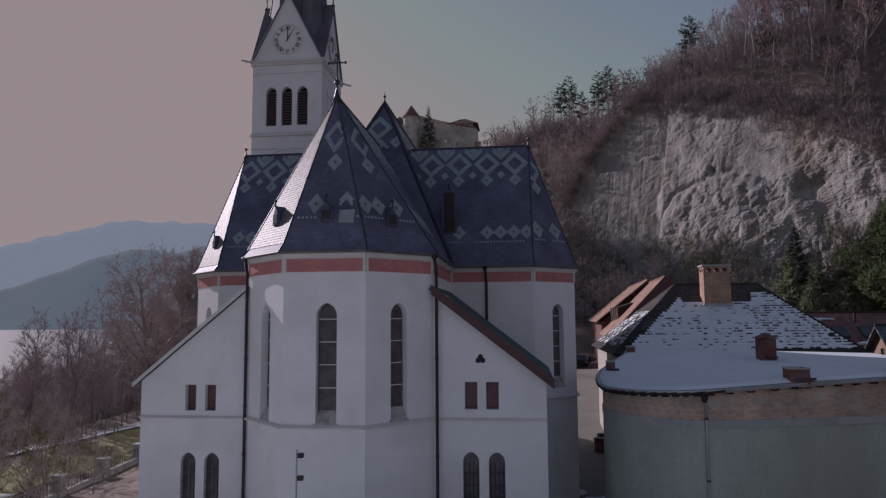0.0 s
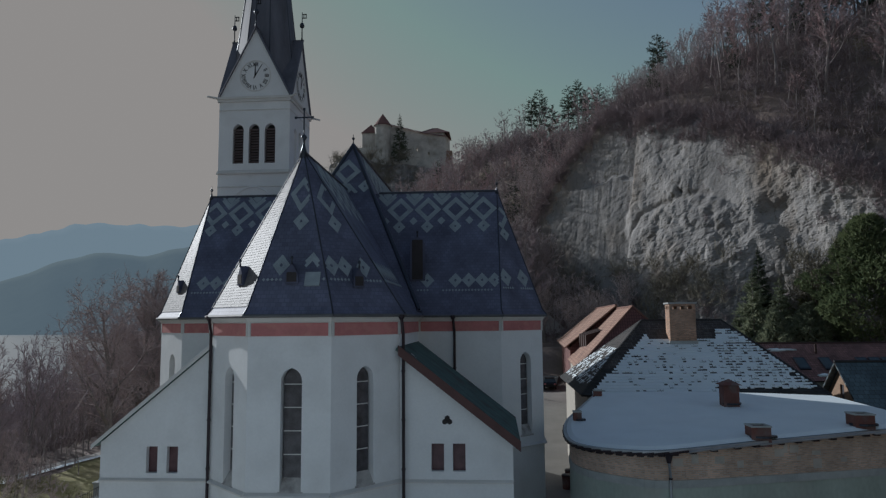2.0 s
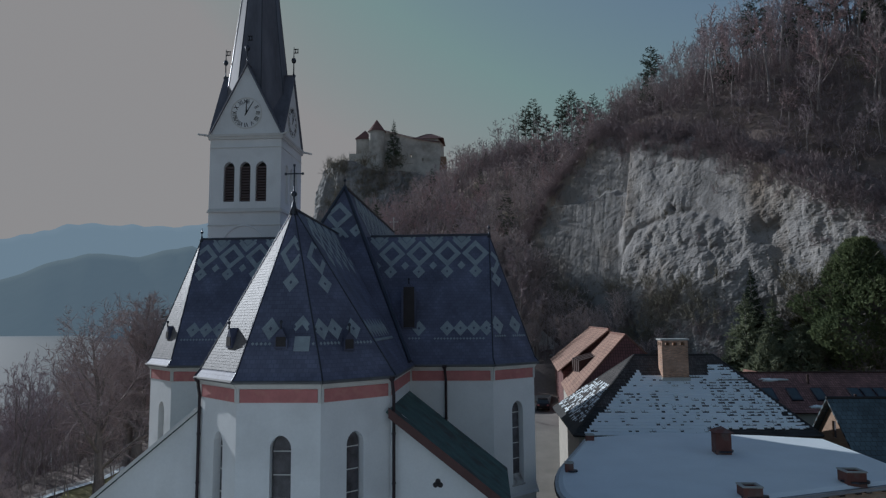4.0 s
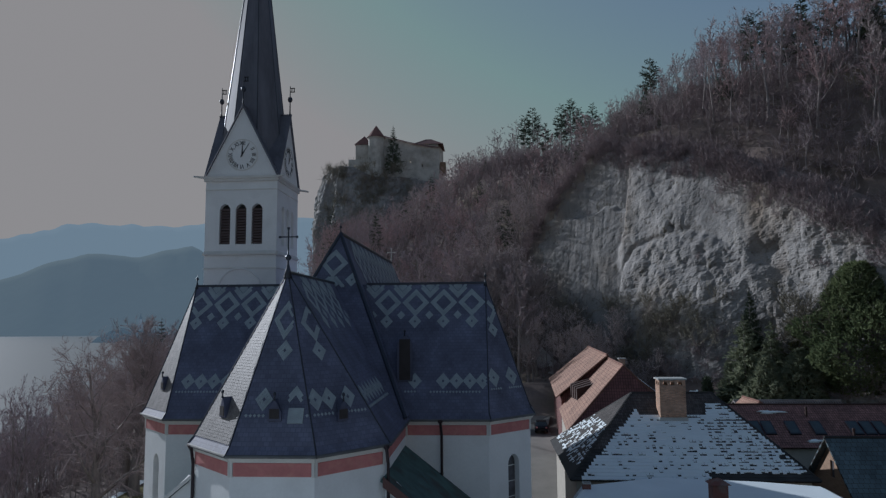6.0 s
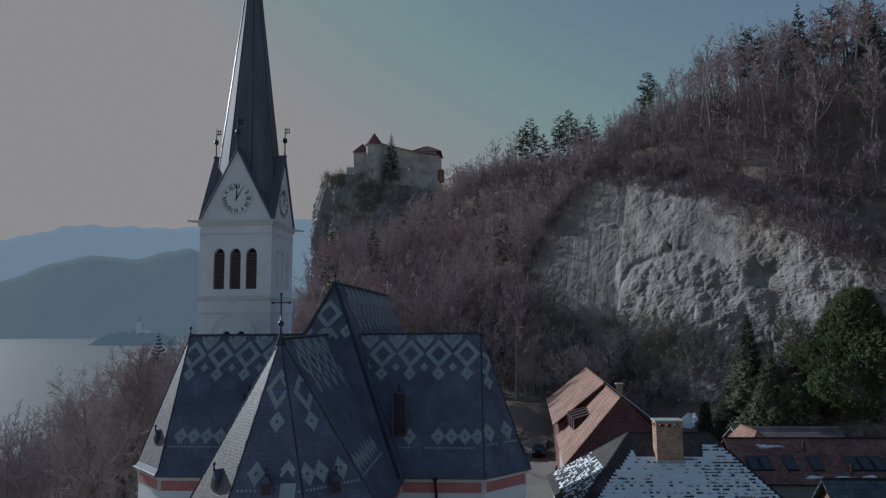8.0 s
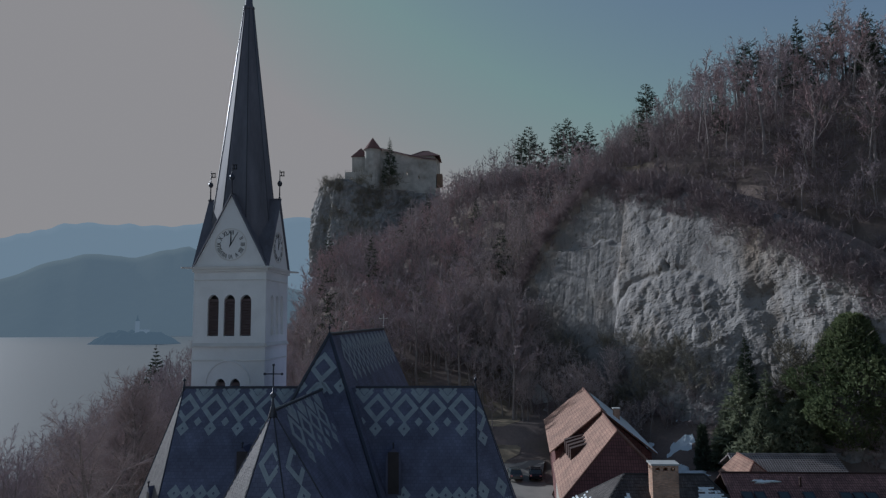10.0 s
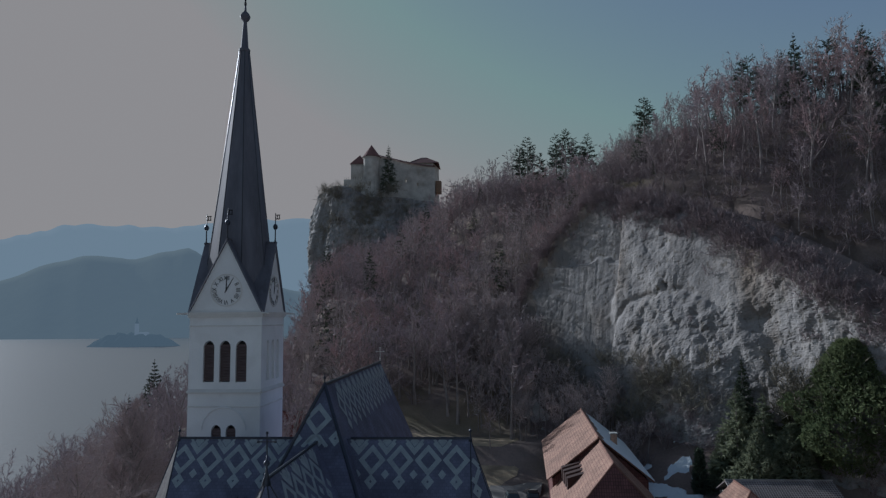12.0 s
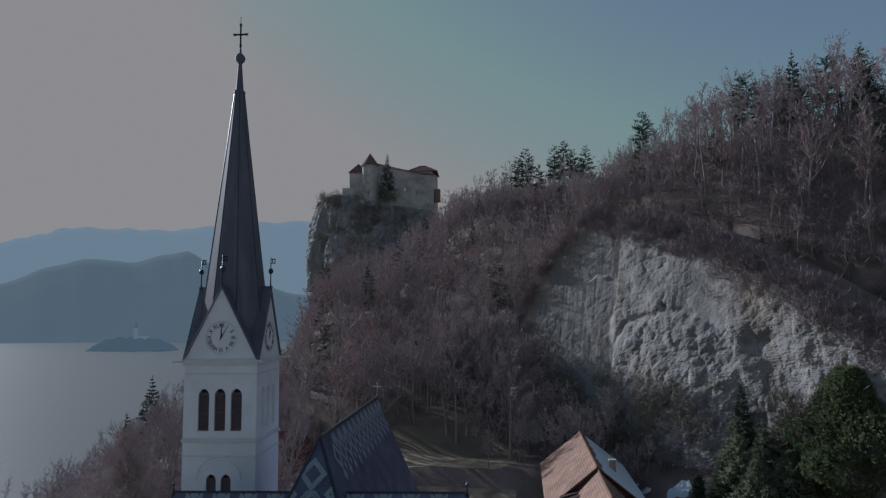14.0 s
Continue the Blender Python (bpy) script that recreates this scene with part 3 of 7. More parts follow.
def chain_walls(chain, skip, windows):
    """The walls of one chain: windows maps a side to rows of (u, w, z0, z1)."""
    for i, (p, q) in enumerate(zip(chain, chain[1:])):
        if i in skip:
            continue
        f = Face(p, q)
        rows = windows.get(i, [])
        # the sloping foot of each opening lies within the hole
        holes = [splay(u, w, z0, z1) for u, w, z0, z1 in rows]
        part("wall", wall_data("wall", f, rect(0, -3, f.length, EAVE - 0.05), holes, 0.6, M_PLASTER), church)
        frieze(f, EAVE - 0.08, [])
        ledge(f, STRING)
        for u, w, z0, z1 in rows:
            window(f, u, w, z0, z1, church)


def splay(u, w, z0, z1):
    """The outer outline of an opening whose sides and foot slope in to the glass."""
    line = arch(u, w + 0.1, z0 - 0.55, z1 + 0.05)
    return line


chain_walls(APSE, (), {1: [(2.0, 0.82, 6.7, 11.3)], 2: [(1.95, 0.82, 6.72, 11.32)], 3: [(1.81, 0.82, 6.75, 11.32)]})
chain_walls(ARM_R, (), {1: [(1.98, 0.82, 7.2, 11.4)], 2: [(1.5, 0.82, 7.2, 11.4)]})
chain_walls(ARM_L, (), {2: [(1.5, 0.82, 7.2, 11.4)], 3: [(2.0, 0.82, 7.2, 11.4)]})


OUT, LIP = 0.28, 0.3


def roof_end(chain, first, last, peak_of, knee=LIP, out=OUT, name="roof"):
    """Roof faces over sides first..last of a chain, bell-cast at the eaves; peak_of gives each corner's point on the ridge."""
    lo, mid = offset_chain(chain, out), offset_chain(chain, 0.06)
    for i in range(first, last + 1):
        a, b = i, i + 1
        rows = [[(*lo[a], EAVE), (*lo[b], EAVE)], [(*mid[a], EAVE + knee), (*mid[b], EAVE + knee)]]
        pa, pb = peak_of[a], peak_of[b]
        rows.append([pa] if (Vector(pa) - Vector(pb)).length < 0.01 else [pa, pb])
        part(name, sheet(name, rows, M_SLATE), church)
        bm = bmesh.new()
        e0, e1 = Vector((*lo[a], EAVE - 0.06)), Vector((*lo[b], EAVE - 0.06))
        tube(bm, e0, e1, 0.075, seg=8)
        part("gutter", bm_data("gutter", bm, M_GUTTER), church)


PEAK, CROSS_Z, ARM_Z = (-8.98, 32.6, 21.64), 21.64, 21.62
TOP = (XR, 44.2, 25.0)
PEAK2 = (-8.98, 42.6, CROSS_Z)
roof_end(APSE, 0, 4, {0: PEAK2, 1: PEAK, 2: PEAK, 3: PEAK, 4: PEAK, 5: PEAK2})
ER, EL = (0.5, 43.9, ARM_Z), (-18.42, 43.9, ARM_Z)
CR = (XR, 43.9, ARM_Z)
roof_end(ARM_R, 0, 4, {0: CR, 1: ER, 2: ER, 3: ER, 4: ER, 5: CR})
roof_end(ARM_L, 0, 4, {0: CR, 1: EL, 2: EL, 3: EL, 4: EL, 5: CR})

# high nave roof: hipped in front, running back to a gable
HN = 5.0
part("nave_roof", sheet("nave_roof", [[(XR - HN, 38.1, 13.9), (XR + HN, 38.1, 13.9)], [TOP]], M_SLATE), church)
BACK = (XR, 67.5, 25.0)
part("nave_roof", sheet("nave_roof", [[(XR + HN, 38.1, 13.9), (XR + HN, 67.5, 13.9)], [TOP, BACK]], M_SLATE), church)
part("nave_roof", sheet("nave_roof", [[(XR - HN, 67.5, 13.9), (XR - HN, 38.1, 13.9)], [BACK, TOP]], M_SLATE), church)
for sx in (-1, 1):
    f = Face((XR + sx * (HN - 0.4), 47.75 if sx > 0 else 67.1), (XR + sx * (HN - 0.4), 67.1 if sx > 0 else 47.75))
    part("wall", wall_data("wall", f, rect(0, -3, f.length, 13.9), [], 0.6, M_PLASTER), church)
f = Face((XR + HN - 0.4, 67.2), (XR - HN + 0.4, 67.2))
part("wall", wall_data("wall", f, [(0, -3), (f.length, -3), (f.length, 13.9), (f.length / 2, 24.4), (0, 13.9)], [], 0.5, M_PLASTER), church)


def ridge_cap(a, b, r=0.09, name="ridge_cap", material=M_LEAD, parent=church):
    bm = bmesh.new()
    tube(bm, a, b, r, seg=7)
    part(name, bm_data(name, bm, material), parent)


ridge_cap(PEAK, PEAK2), ridge_cap(EL, (XR - 1.8, 43.9, ARM_Z)), ridge_cap((XR + 1.8, 43.9, ARM_Z), ER), ridge_cap(TOP, BACK, 0.12)
for sx in (-1, 1):
    ridge_cap(TOP, (XR + sx * HN, 38.1, 13.95), 0.11)
for chain, e in ((APSE, PEAK), (ARM_R, ER), (ARM_L, EL)):
    lo, mid = offset_chain(chain, OUT), offset_chain(chain, 0.06)
    for i in (1, 2, 3, 4):
        ridge_cap((*mid[i], EAVE + LIP + 0.02), e, 0.035), ridge_cap((*lo[i], EAVE + 0.02), (*mid[i], EAVE + LIP + 0.02), 0.035)
finial(church, PEAK, 1.15, 1.0)
finial(church, ER, 0.75), finial(church, EL, 0.75), finial(church, (XR, 44.2, 24.95), 0.75)
finial(church, (XR, 67.5, 25.0), 0.5, 0.9, M_MOULD)


def lean_to(side):
    """A sacristy with a single roof slope beside the apse."""
    if side > 0:
        p, q = (D[0], 32.25), (0.97, 32.25)
    else:
        p, q = (-18.4, 32.05), (A[0], 32.05)
    f = Face(p, q)
    L = f.length
    hi, lo_ = (12.1, 8.1) if side > 0 else (12.2, 7.85)
    line = [(0, -3), (L, -3), (L, lo_ - 0.3), (0, hi - 0.3)] if side > 0 else [(0, -3), (L, -3), (L, hi - 0.1), (0, lo_ - 0.1)]
    c = 2.37 if side > 0 else L - 2.44
    holes = [rect(c - 0.92, 6.5, c - 0.34, 7.74), rect(c + 0.06, 6.5, c + 0.64, 7.74), arch(c - 0.66, 0.74, 0.6, 4.6), arch(c + 0.51, 0.74, 0.6, 4.6)] if side > 0 else \
            [rect(c - 0.62, 6.36, c - 0.08, 7.58), rect(c + 0.37, 6.36, c + 0.91, 7.58), arch(c - 0.39, 0.74, 0.6, 4.42), arch(c + 0.78, 0.74, 0.6, 4.42)]
    part("sacristy_wall", wall_data("sacristy_wall", f, line, holes, 0.5, M_PLASTER), church)
    ledge(f, STRING, 0.12, 0.14)
    for k, h in enumerate(holes):
        pane = part("window", pane_data(f, h, 0.28, M_MAROON if k < 2 else M_GLASS), church, "dark glass in a deep opening")
    # outer wall of the sacristy, running back to the transept
    xo = q[0] if side > 0 else p[0]
    g = Face((xo, 32.25), (xo, 40.05)) if side > 0 else Face((xo, 40.05), (xo, 32.05))
    part("sacristy_wall", wall_data("sacristy_wall", g, rect(0, -3, g.length, lo_ - 0.05), [], 0.4, M_PLASTER), church)
    # roof
    xi = D[0] if side > 0 else A[0]
    over = 0.35 * side
    e0, e1 = (xo + over, 31.85, lo_ - 0.22), (xo + over, 40.0, lo_ - 0.22)
    r0, r1 = (xi - 0.02 * side, 31.85, hi + 0.08), (xi - 0.02 * side, 40.0, hi + 0.08)
    rows = [[e0, e1], [r0, r1]] if side > 0 else [[e1, e0], [r1, r0]]
    part("sacristy_roof", sheet("sacristy_roof", rows, M_COPPER, 0.22 if side > 0 else 0.1), church, "weathered green sheet-metal roof")
    bm = bmesh.new()
    m = Matrix()
    d = (Vector(r0) - Vector(e0))
    n_ = Vector((0, -1, 0)).cross(d).normalized()
    deep = 0.42 if side > 0 else 0.14
    vs = [bm.verts.new(Vector(p) + Vector((0, dy, dz))) for dy in (-0.06, 0.0) for p, dz in ((e0, 0.05), (r0, 0.05), (r0, -deep), (e0, -deep))]
    for k in ((0, 1, 2, 3), (7, 6, 5, 4), (0, 4, 5, 1), (1, 5, 6, 2), (2, 6, 7, 3), (3, 7, 4, 0)):
        bm.faces.new([vs[i] for i in k])
    bmesh.ops.recalc_face_normals(bm, faces=bm.faces)
    # left board is given a pale colour to show the sun on its edge
    part("verge_board", bm_data("verge_board", bm, M_RUST if side > 0 else M_MOULD), church, "verge flashing along the roof edge")
    return f


FR = lean_to(1)
FL = lean_to(-1)


def downpipe(x, y, z0, z1, parent=church):
    bm = bmesh.new()
    tube(bm, (x, y, z0), (x, y, z1 - 0.9), 0.075, seg=8)
    tube(bm, (x, y, z1 - 0.9), (x - 0.06, y - 0.12, z1 - 0.2), 0.075, seg=8)
    lathe(bm, (x - 0.06, y - 0.12, z1 - 0.25), [(0.08, 0), (0.16, 0.12), (0.16, 0.22)], 8)
    for z in np.arange(z0 + 1, z1 - 1, 2.2):
        tube(bm, (x, y, z), (x, y, z + 0.07), 0.1, seg=8)
    part("downpipe", bm_data("downpipe", bm, M_PIPE), parent, "dark brown downpipe")


downpipe(-13.1, 31.84, -1, EAVE), downpipe(-4.0, 32.0, -1, EAVE), downpipe(-2.1, 39.9, 9.6, EAVE)

# ---- the bell tower ----
TX0, TX1, TY0, TY1, TC = -19.72, -14.43, 47.9, 53.2, (-17.08, 50.55)
tower = thing("bell_tower", "white plastered bell tower with gables, clocks and a tall dark spire", "tower", (TC[0], TC[1], 0))
CORNERS = [(TX0, TY0), (TX1, TY0), (TX1, TY1), (TX0, TY1)]
GZ, GTOP = 29.8, 35.02
for i in range(4):
    f = Face(CORNERS[i], CORNERS[(i + 1) % 4])
    L = f.length
    c = L / 2
    bel = [arch(c + k * 1.185, 0.8, 24.83, 27.78) for k in (-1, 0, 1)]
    low = [arch(c + k * 0.53, 0.72, 19.3, 21.85) for k in (-1, 1)] if i in (0, 2) else []
    part("tower_wall", wall_data("tower_wall", f, [(0, -3), (L, -3), (L, GZ), (c, GTOP), (0, GZ)], bel + low, 0.5, M_PLASTER), tower)
    ledge(f, 24.05, 0.14, 0.3, tower), ledge(f, 23.07, 0.06, 0.1, tower), ledge(f, 28.78, 0.04, 0.08, tower)
    bm = bmesh.new()
    m = f.matrix(0, 0)
    box(bm, -0.1, -0.12, GZ - 0.37, L + 0.1, 0, GZ - 0.17, m), box(bm, -0.16, -0.18, GZ - 0.17, L + 0.16, 0, GZ, m)
    part("cornice", bm_data("cornice", bm, M_MOULD), tower)
    for line in bel + low:
        u0, u1 = min(p[0] for p in line), max(p[0] for p in line)
        z0, z1 = min(p[1] for p in line), max(p[1] for p in line)
        if i == 1 and line in bel:
            part("blind_window", pane_data(f, line, 0.2, M_PLASTER), tower)
            continue
        pane = part("belfry_opening", pane_data(f, line, 0.42, M_BLACK), tower)
        mm = f.matrix((u0 + u1) / 2, 0)
        for z in np.arange(z0 + 0.08, z1 - 0.3, 0.2):
            bm = bmesh.new()
            w = (u1 - u0) / 2
            v = [bm.verts.new(mm @ Vector(p)) for p in ((-w, 0.12, z), (w, 0.12, z), (w, 0.34, z + 0.17), (-w, 0.34, z + 0.17), (-w, 0.12, z - 0.025), (w, 0.12, z - 0.025), (w, 0.34, z + 0.145), (-w, 0.34, z + 0.145))]
            for q in ((0, 1, 2, 3), (7, 6, 5, 4), (0, 4, 5, 1), (3, 2, 6, 7)):
                bm.faces.new([v[k] for k in q])
            part("louvre", bm_data("louvre", bm, M_LOUVRE), pane)


def spire():
    """Eight-sided spire rising from the four gables, with gable roofs running into it."""
    cx, cy = TC
    bm = bmesh.new()
    prof = [(2.62, 31.2), (2.36, 33.3), (2.06, 35.85), (1.72, 38.7), (1.3, 42.3), (0.86, 46.0), (0.38, 50.3)]
    lathe(bm, (cx, cy, 0), prof, 8)
    part("spire", bm_data("spire", bm, M_SPIRE), tower, "dark grey sheet-metal spire")
    for k in range(8):
        bm = bmesh.new()
        a = 2 * math.pi * (k + 0.5) / 8
        line = [Vector((cx + r * math.cos(a), cy + r * math.sin(a), z)) for r, z in prof]
        for p, q in zip(line, line[1:]):
            tube(bm, p, q, 0.035, seg=5, caps=False)
        part("hip_roll", bm_data("hip_roll", bm, M_LEAD), tower)
    bm = bmesh.new()
    lathe(bm, (cx, cy, 0), [(0.38, 50.2), (0.44, 50.28), (0.44, 50.46), (0.3, 50.56), (0.15, 52.6), (0.15, 52.72), (0.34, 52.92), (0.41, 53.15), (0.31, 53.38), (0.1, 53.6), (0.06, 54.1)], 10)
    part("spire_ball", bm_data("spire_ball", bm, M_SPIRE, True), tower)
    bm = bmesh.new()
    box(bm, cx - 0.05, cy - 0.04, 53.8, cx + 0.05, cy + 0.04, 56.0), box(bm, cx - 0.015, cy - 0.015, 56.0, cx + 0.015, cy + 0.015, 56.6)
    box(bm, cx - 0.55, cy - 0.04, 55.05, cx + 0.55, cy + 0.04, 55.17)
    for dx, dz in ((-0.5, 55.11), (0.5, 55.11), (0, 55.9), (0, 54.2)):
        for a in (0, 1):
            r = Matrix.Translation((cx + dx, cy, dz)) @ Matrix.Rotation(radians(45), 4, "Y")
            box(bm, -0.13, -0.035, -0.03, 0.13, 0.035, 0.03, r @ Matrix.Rotation(radians(90 * a), 4, "Y"))
    part("cross", bm_data("cross", bm, M_BLACK), tower, "black iron cross")
    # gable roofs
    for i in range(4):
        f = Face(CORNERS[i], CORNERS[(i + 1) % 4])
        L = f.length
        c = L / 2
        for s in (-1, 1):
            e0, e1 = f.at(c + s * (c + 0.12), GZ - 0.06, 0.14), f.at(c + s * (c + 0.12), GZ - 0.06, -c)
            r0, r1 = f.at(c, GTOP + 0.14, 0.14), f.at(c, GTOP + 0.14, -c)
            e1 = f.at(c + s * 0.4, 34.1, -c)
            # lower edge follows the valley to the middle
            rows = [[e0, f.at(c + s * 0.02, GTOP, -c)], [r0, r1]] if s > 0 else [[f.at(c + s * 0.02, GTOP, -c), e0], [r1, r0]]
            part("gable_roof", sheet("gable_roof", rows, M_SPIRE, 0.1), tower)
        bm = bmesh.new()
        p = f.at(c, GTOP, 0.05)
        lathe(bm, p, [(0.1, 0.0), (0.05, 0.3), (0.04, 1.05), (0.14, 1.12), (0.19, 1.28), (0.14, 1.44), (0.04, 1.5), (0.025, 2.35)], 9)
        part("gable_finial", bm_data("gable_finial", bm, M_LEAD, True), tower)
        bm = bmesh.new()
        mm = Matrix.Translation(p)
        box(bm, 0.02, -0.015, 1.85, 0.36, 0.015, 1.92, mm), box(bm, 0.02, -0.015, 2.15, 0.36, 0.015, 2.22, mm)
        box(bm, 0.1, -0.015, 1.85, 0.16, 0.015, 2.22, mm), box(bm, 0.28, -0.015, 1.85, 0.34, 0.015, 2.22, mm)
        part("weather_vane", bm_data("weather_vane", bm, M_BLACK), tower)
    for i in range(4):
        x, y = CORNERS[i]
        sx, sy = (-1 if i in (0, 3) else 1), (-1 if i < 2 else 1)
        bm = bmesh.new()
        v = Vector((sx, sy, 0)).normalized()
        tube(bm, Vector((x, y, GZ - 0.08)), Vector((x, y, GZ - 0.1)) + v * 0.95, 0.1, 0.07, seg=6)
        part("water_spout", bm_data("water_spout", bm, M_MOULD), tower)


spire()


def clock(f):
    """Roman dial with plain bars for strokes, a ring and two hands."""
    c, z, R = f.length / 2, 31.38, 1.05
    m = f.matrix(c, z, 0.012)
    bm = bmesh.new()
    seg = 40
    for r0, r1, o in ((R * 1.06, R * 1.12, -0.03),):
        ring = [[bm.verts.new(m @ Vector((r * math.cos(2 * math.pi * k / seg), y, r * math.sin(2 * math.pi * k / seg)))) for k in range(seg)] for r, y in ((r0, 0.0), (r0, o), (r1, o), (r1, 0.0))]
        for a, b in zip(ring, ring[1:]):
            for k in range(seg):
                bm.faces.new((a[k], a[(k + 1) % seg], b[(k + 1) % seg], b[k]))
    dial = part("clock", bm_data("clock_ring", bm, M_MOULD), tower, "painted clock dial with roman numerals")
    numerals = ["XII", "I", "II", "III", "IIII", "V", "VI", "VII", "VIII", "IX", "X", "XI"]
    for h, text in enumerate(numerals):
        a = 2 * math.pi * h / 12
        cu = bpy.data.curves.new("numeral", "FONT")
        cu.body, cu.size, cu.align_x, cu.align_y, cu.extrude = text, 0.46, "CENTER", "CENTER", 0.006
        tmp = bpy.data.objects.new("numeral", cu)
        me = bpy.data.meshes.new_from_object(tmp)
        bpy.data.objects.remove(tmp)
        me.materials.clear()
        me.materials.append(M_BLACK)
        t = m @ Matrix.Translation((0.82 * R * math.sin(a), -0.012, 0.82 * R * math.cos(a))) @ Matrix.Rotation(a, 4, "Y") @ Matrix.Rotation(radians(90), 4, "X") @ Matrix.Diagonal((0.8, 1, 1, 1))
        me.transform(t)
        part("numeral", me, dial)
    for ang, ln, w, back in ((0, 0.92, 0.045, 0.0), (30, 0.78, 0.035, 0.0), (210, 0.2, 0.05, 0.0)):
        bm = bmesh.new()
        t = m @ Matrix.Rotation(radians(ang), 4, "Y")
        v = [bm.verts.new(t @ Vector(p)) for p in ((-w, -0.03, 0), (w, -0.03, 0), (w * 0.4, -0.03, ln * R), (-w * 0.4, -0.03, ln * R), (-w, -0.045, 0), (w, -0.045, 0), (w * 0.4, -0.045, ln * R), (-w * 0.4, -0.045, ln * R))]
        for q in ((0, 1, 2, 3), (7, 6, 5, 4), (0, 4, 5, 1), (1, 5, 6, 2), (2, 6, 7, 3), (3, 7, 4, 0)):
            bm.faces.new([v[k] for k in q])
        part("clock_hand", bm_data("clock_hand", bm, M_BLACK), dial)


clock(Face(CORNERS[0], CORNERS[1]))
clock(Face(CORNERS[1], CORNERS[2]))

# ---- houses beside the church ----


def gable_roof(parent, x0, x1, y0, y1, ze, zr, ridge, over, material, along="x", name="roof", hip0=0.0, hip1=0.0):
    """Two slopes (and hips where hip0/hip1 > 0) over a rectangle; ridge line at the given middle."""
    if along == "x":
        a, b = (x0 - over, y0 - over), (x1 + over, y1 + over)
        r0, r1 = (x0 - over + hip0, ridge, zr), (x1 + over - hip1, ridge, zr)
        q = [(a[0], a[1], ze), (b[0], a[1], ze), (b[0], b[1], ze), (a[0], b[1], ze)]
    else:
        a, b = (x0 - over, y0 - over), (x1 + over, y1 + over)
        r0, r1 = (ridge, y0 - over + hip0, zr), (ridge, y1 + over - hip1, zr)
        q = [(a[0], b[1], ze), (a[0], a[1], ze), (b[0], a[1], ze), (b[0], b[1], ze)]
        r0, r1 = r1, r0
        hip0, hip1 = hip1, hip0
    obs = [part(name, sheet(name, [[q[0], q[1]], [r0, r1]], material, 0.14), parent), part(name, sheet(name, [[q[2], q[3]], [r1, r0]], material, 0.14), parent)]
    if hip1:
        obs.append(part(name, sheet(name, [[q[1], q[2]], [r1]], material, 0.14), parent))
    if hip0:
        obs.append(part(name, sheet(name, [[q[3], q[0]], [r0]], material, 0.14), parent))
    bm = bmesh.new()
    tube(bm, r0, r1, 0.12, seg=7)
    for hip, end, pair in ((hip0, r0, (q[0], q[3])), (hip1, r1, (q[1], q[2]))):
        if hip:
            for c in pair:
                tube(bm, c, end, 0.1, seg=6)
    part("ridge_tiles", bm_data("ridge_tiles", bm, material), parent)
    return obs


def four_walls(parent, x0, x1, y0, y1, z0, z1, material, holes=None, tops=None):
    cs = [(x0, y0), (x1, y0), (x1, y1), (x0, y1)]
    for i in range(4):
        f = Face(cs[i], cs[(i + 1) % 4])
        line = rect(0, z0, f.length, z1)
        if tops and i in tops:
            line = line[:3] + [tops[i]] + line[3:]
        hs = (holes or {}).get(i, [])
        part("wall", wall_data("wall", f, line, hs, 0.3, material), parent)
        for h in hs:
            part("window", pane_data(f, h, 0.12, M_GLASS), parent)


def chimney(parent, x, y, z0, z1, sx, sy, material=M_BRICK, openings=3):
    f4 = [(x - sx / 2, y - sy / 2), (x + sx / 2, y - sy / 2), (x + sx / 2, y + sy / 2), (x - sx / 2, y + sy / 2)]
    stack = part("chimney", data("chimney", [(0, 0, 0)], [], material), parent)
    for i in range(4):
        f = Face(f4[i], f4[(i + 1) % 4])
        n = openings if i % 2 == 0 else 2
        w = f.length / (n * 2 + 1) if n else 0
        hs = [rect(w * (2 * k + 1) - w * 0.1, z1 - 0.42, w * (2 * k + 2) + w * 0.1, z1 - 0.16) for k in range(n)] if openings else []
        part("chimney_wall", wall_data("chimney_wall", f, rect(0, z0, f.length, z1), hs, 0.15, material), stack)
    bm = bmesh.new()
    box(bm, x - sx / 2 - 0.1, y - sy / 2 - 0.1, z1, x + sx / 2 + 0.1, y + sy / 2 + 0.1, z1 + 0.12)
    part("cap", bm_data("cap", bm, M_CONC2), stack)
    bm = bmesh.new()
    box(bm, x - sx / 2 - 0.08, y - sy / 2 - 0.08, z0, x + sx / 2 + 0.08, y + sy / 2 + 0.08, z0 + 0.28)
    part("flashing", bm_data("flashing", bm, M_CONC2), stack)
    return stack


# curved building with a snow-covered flat roof
RIM = [(6.7, 47.0, 8.45), (4.4, 41.0, 7.75), (3.95, 37.4, 7.3), (4.6, 35.2, 7.25), (6.2, 33.7, 7.32), (8.2, 33.0, 7.45), (12.7, 34.3, 7.7), (19, 36.4, 7.95), (23.0, 37.8, 8.05), (22.8, 48.3, 8.32), (19, 49.4, 8.34), (12.5, 50.15, 8.38)]


def rounded(points, first, last, cuts=3):
    """The corner of the rim as a smooth curve through its points."""
    out = []
    for i, p in enumerate(points):
        out.append(p)
        if first <= i < last:
            a, b, c, d = (Vector(points[j]) for j in (i - 1, i, i + 1, i + 2))
            for k in range(1, cuts + 1):
                t = k / (cuts + 1)
                out.append(tuple(0.5 * ((2 * b) + (c - a) * t + (2 * a - 5 * b + 4 * c - d) * t * t + (3 * b - a - 3 * c + d) * t ** 3)))
    return out


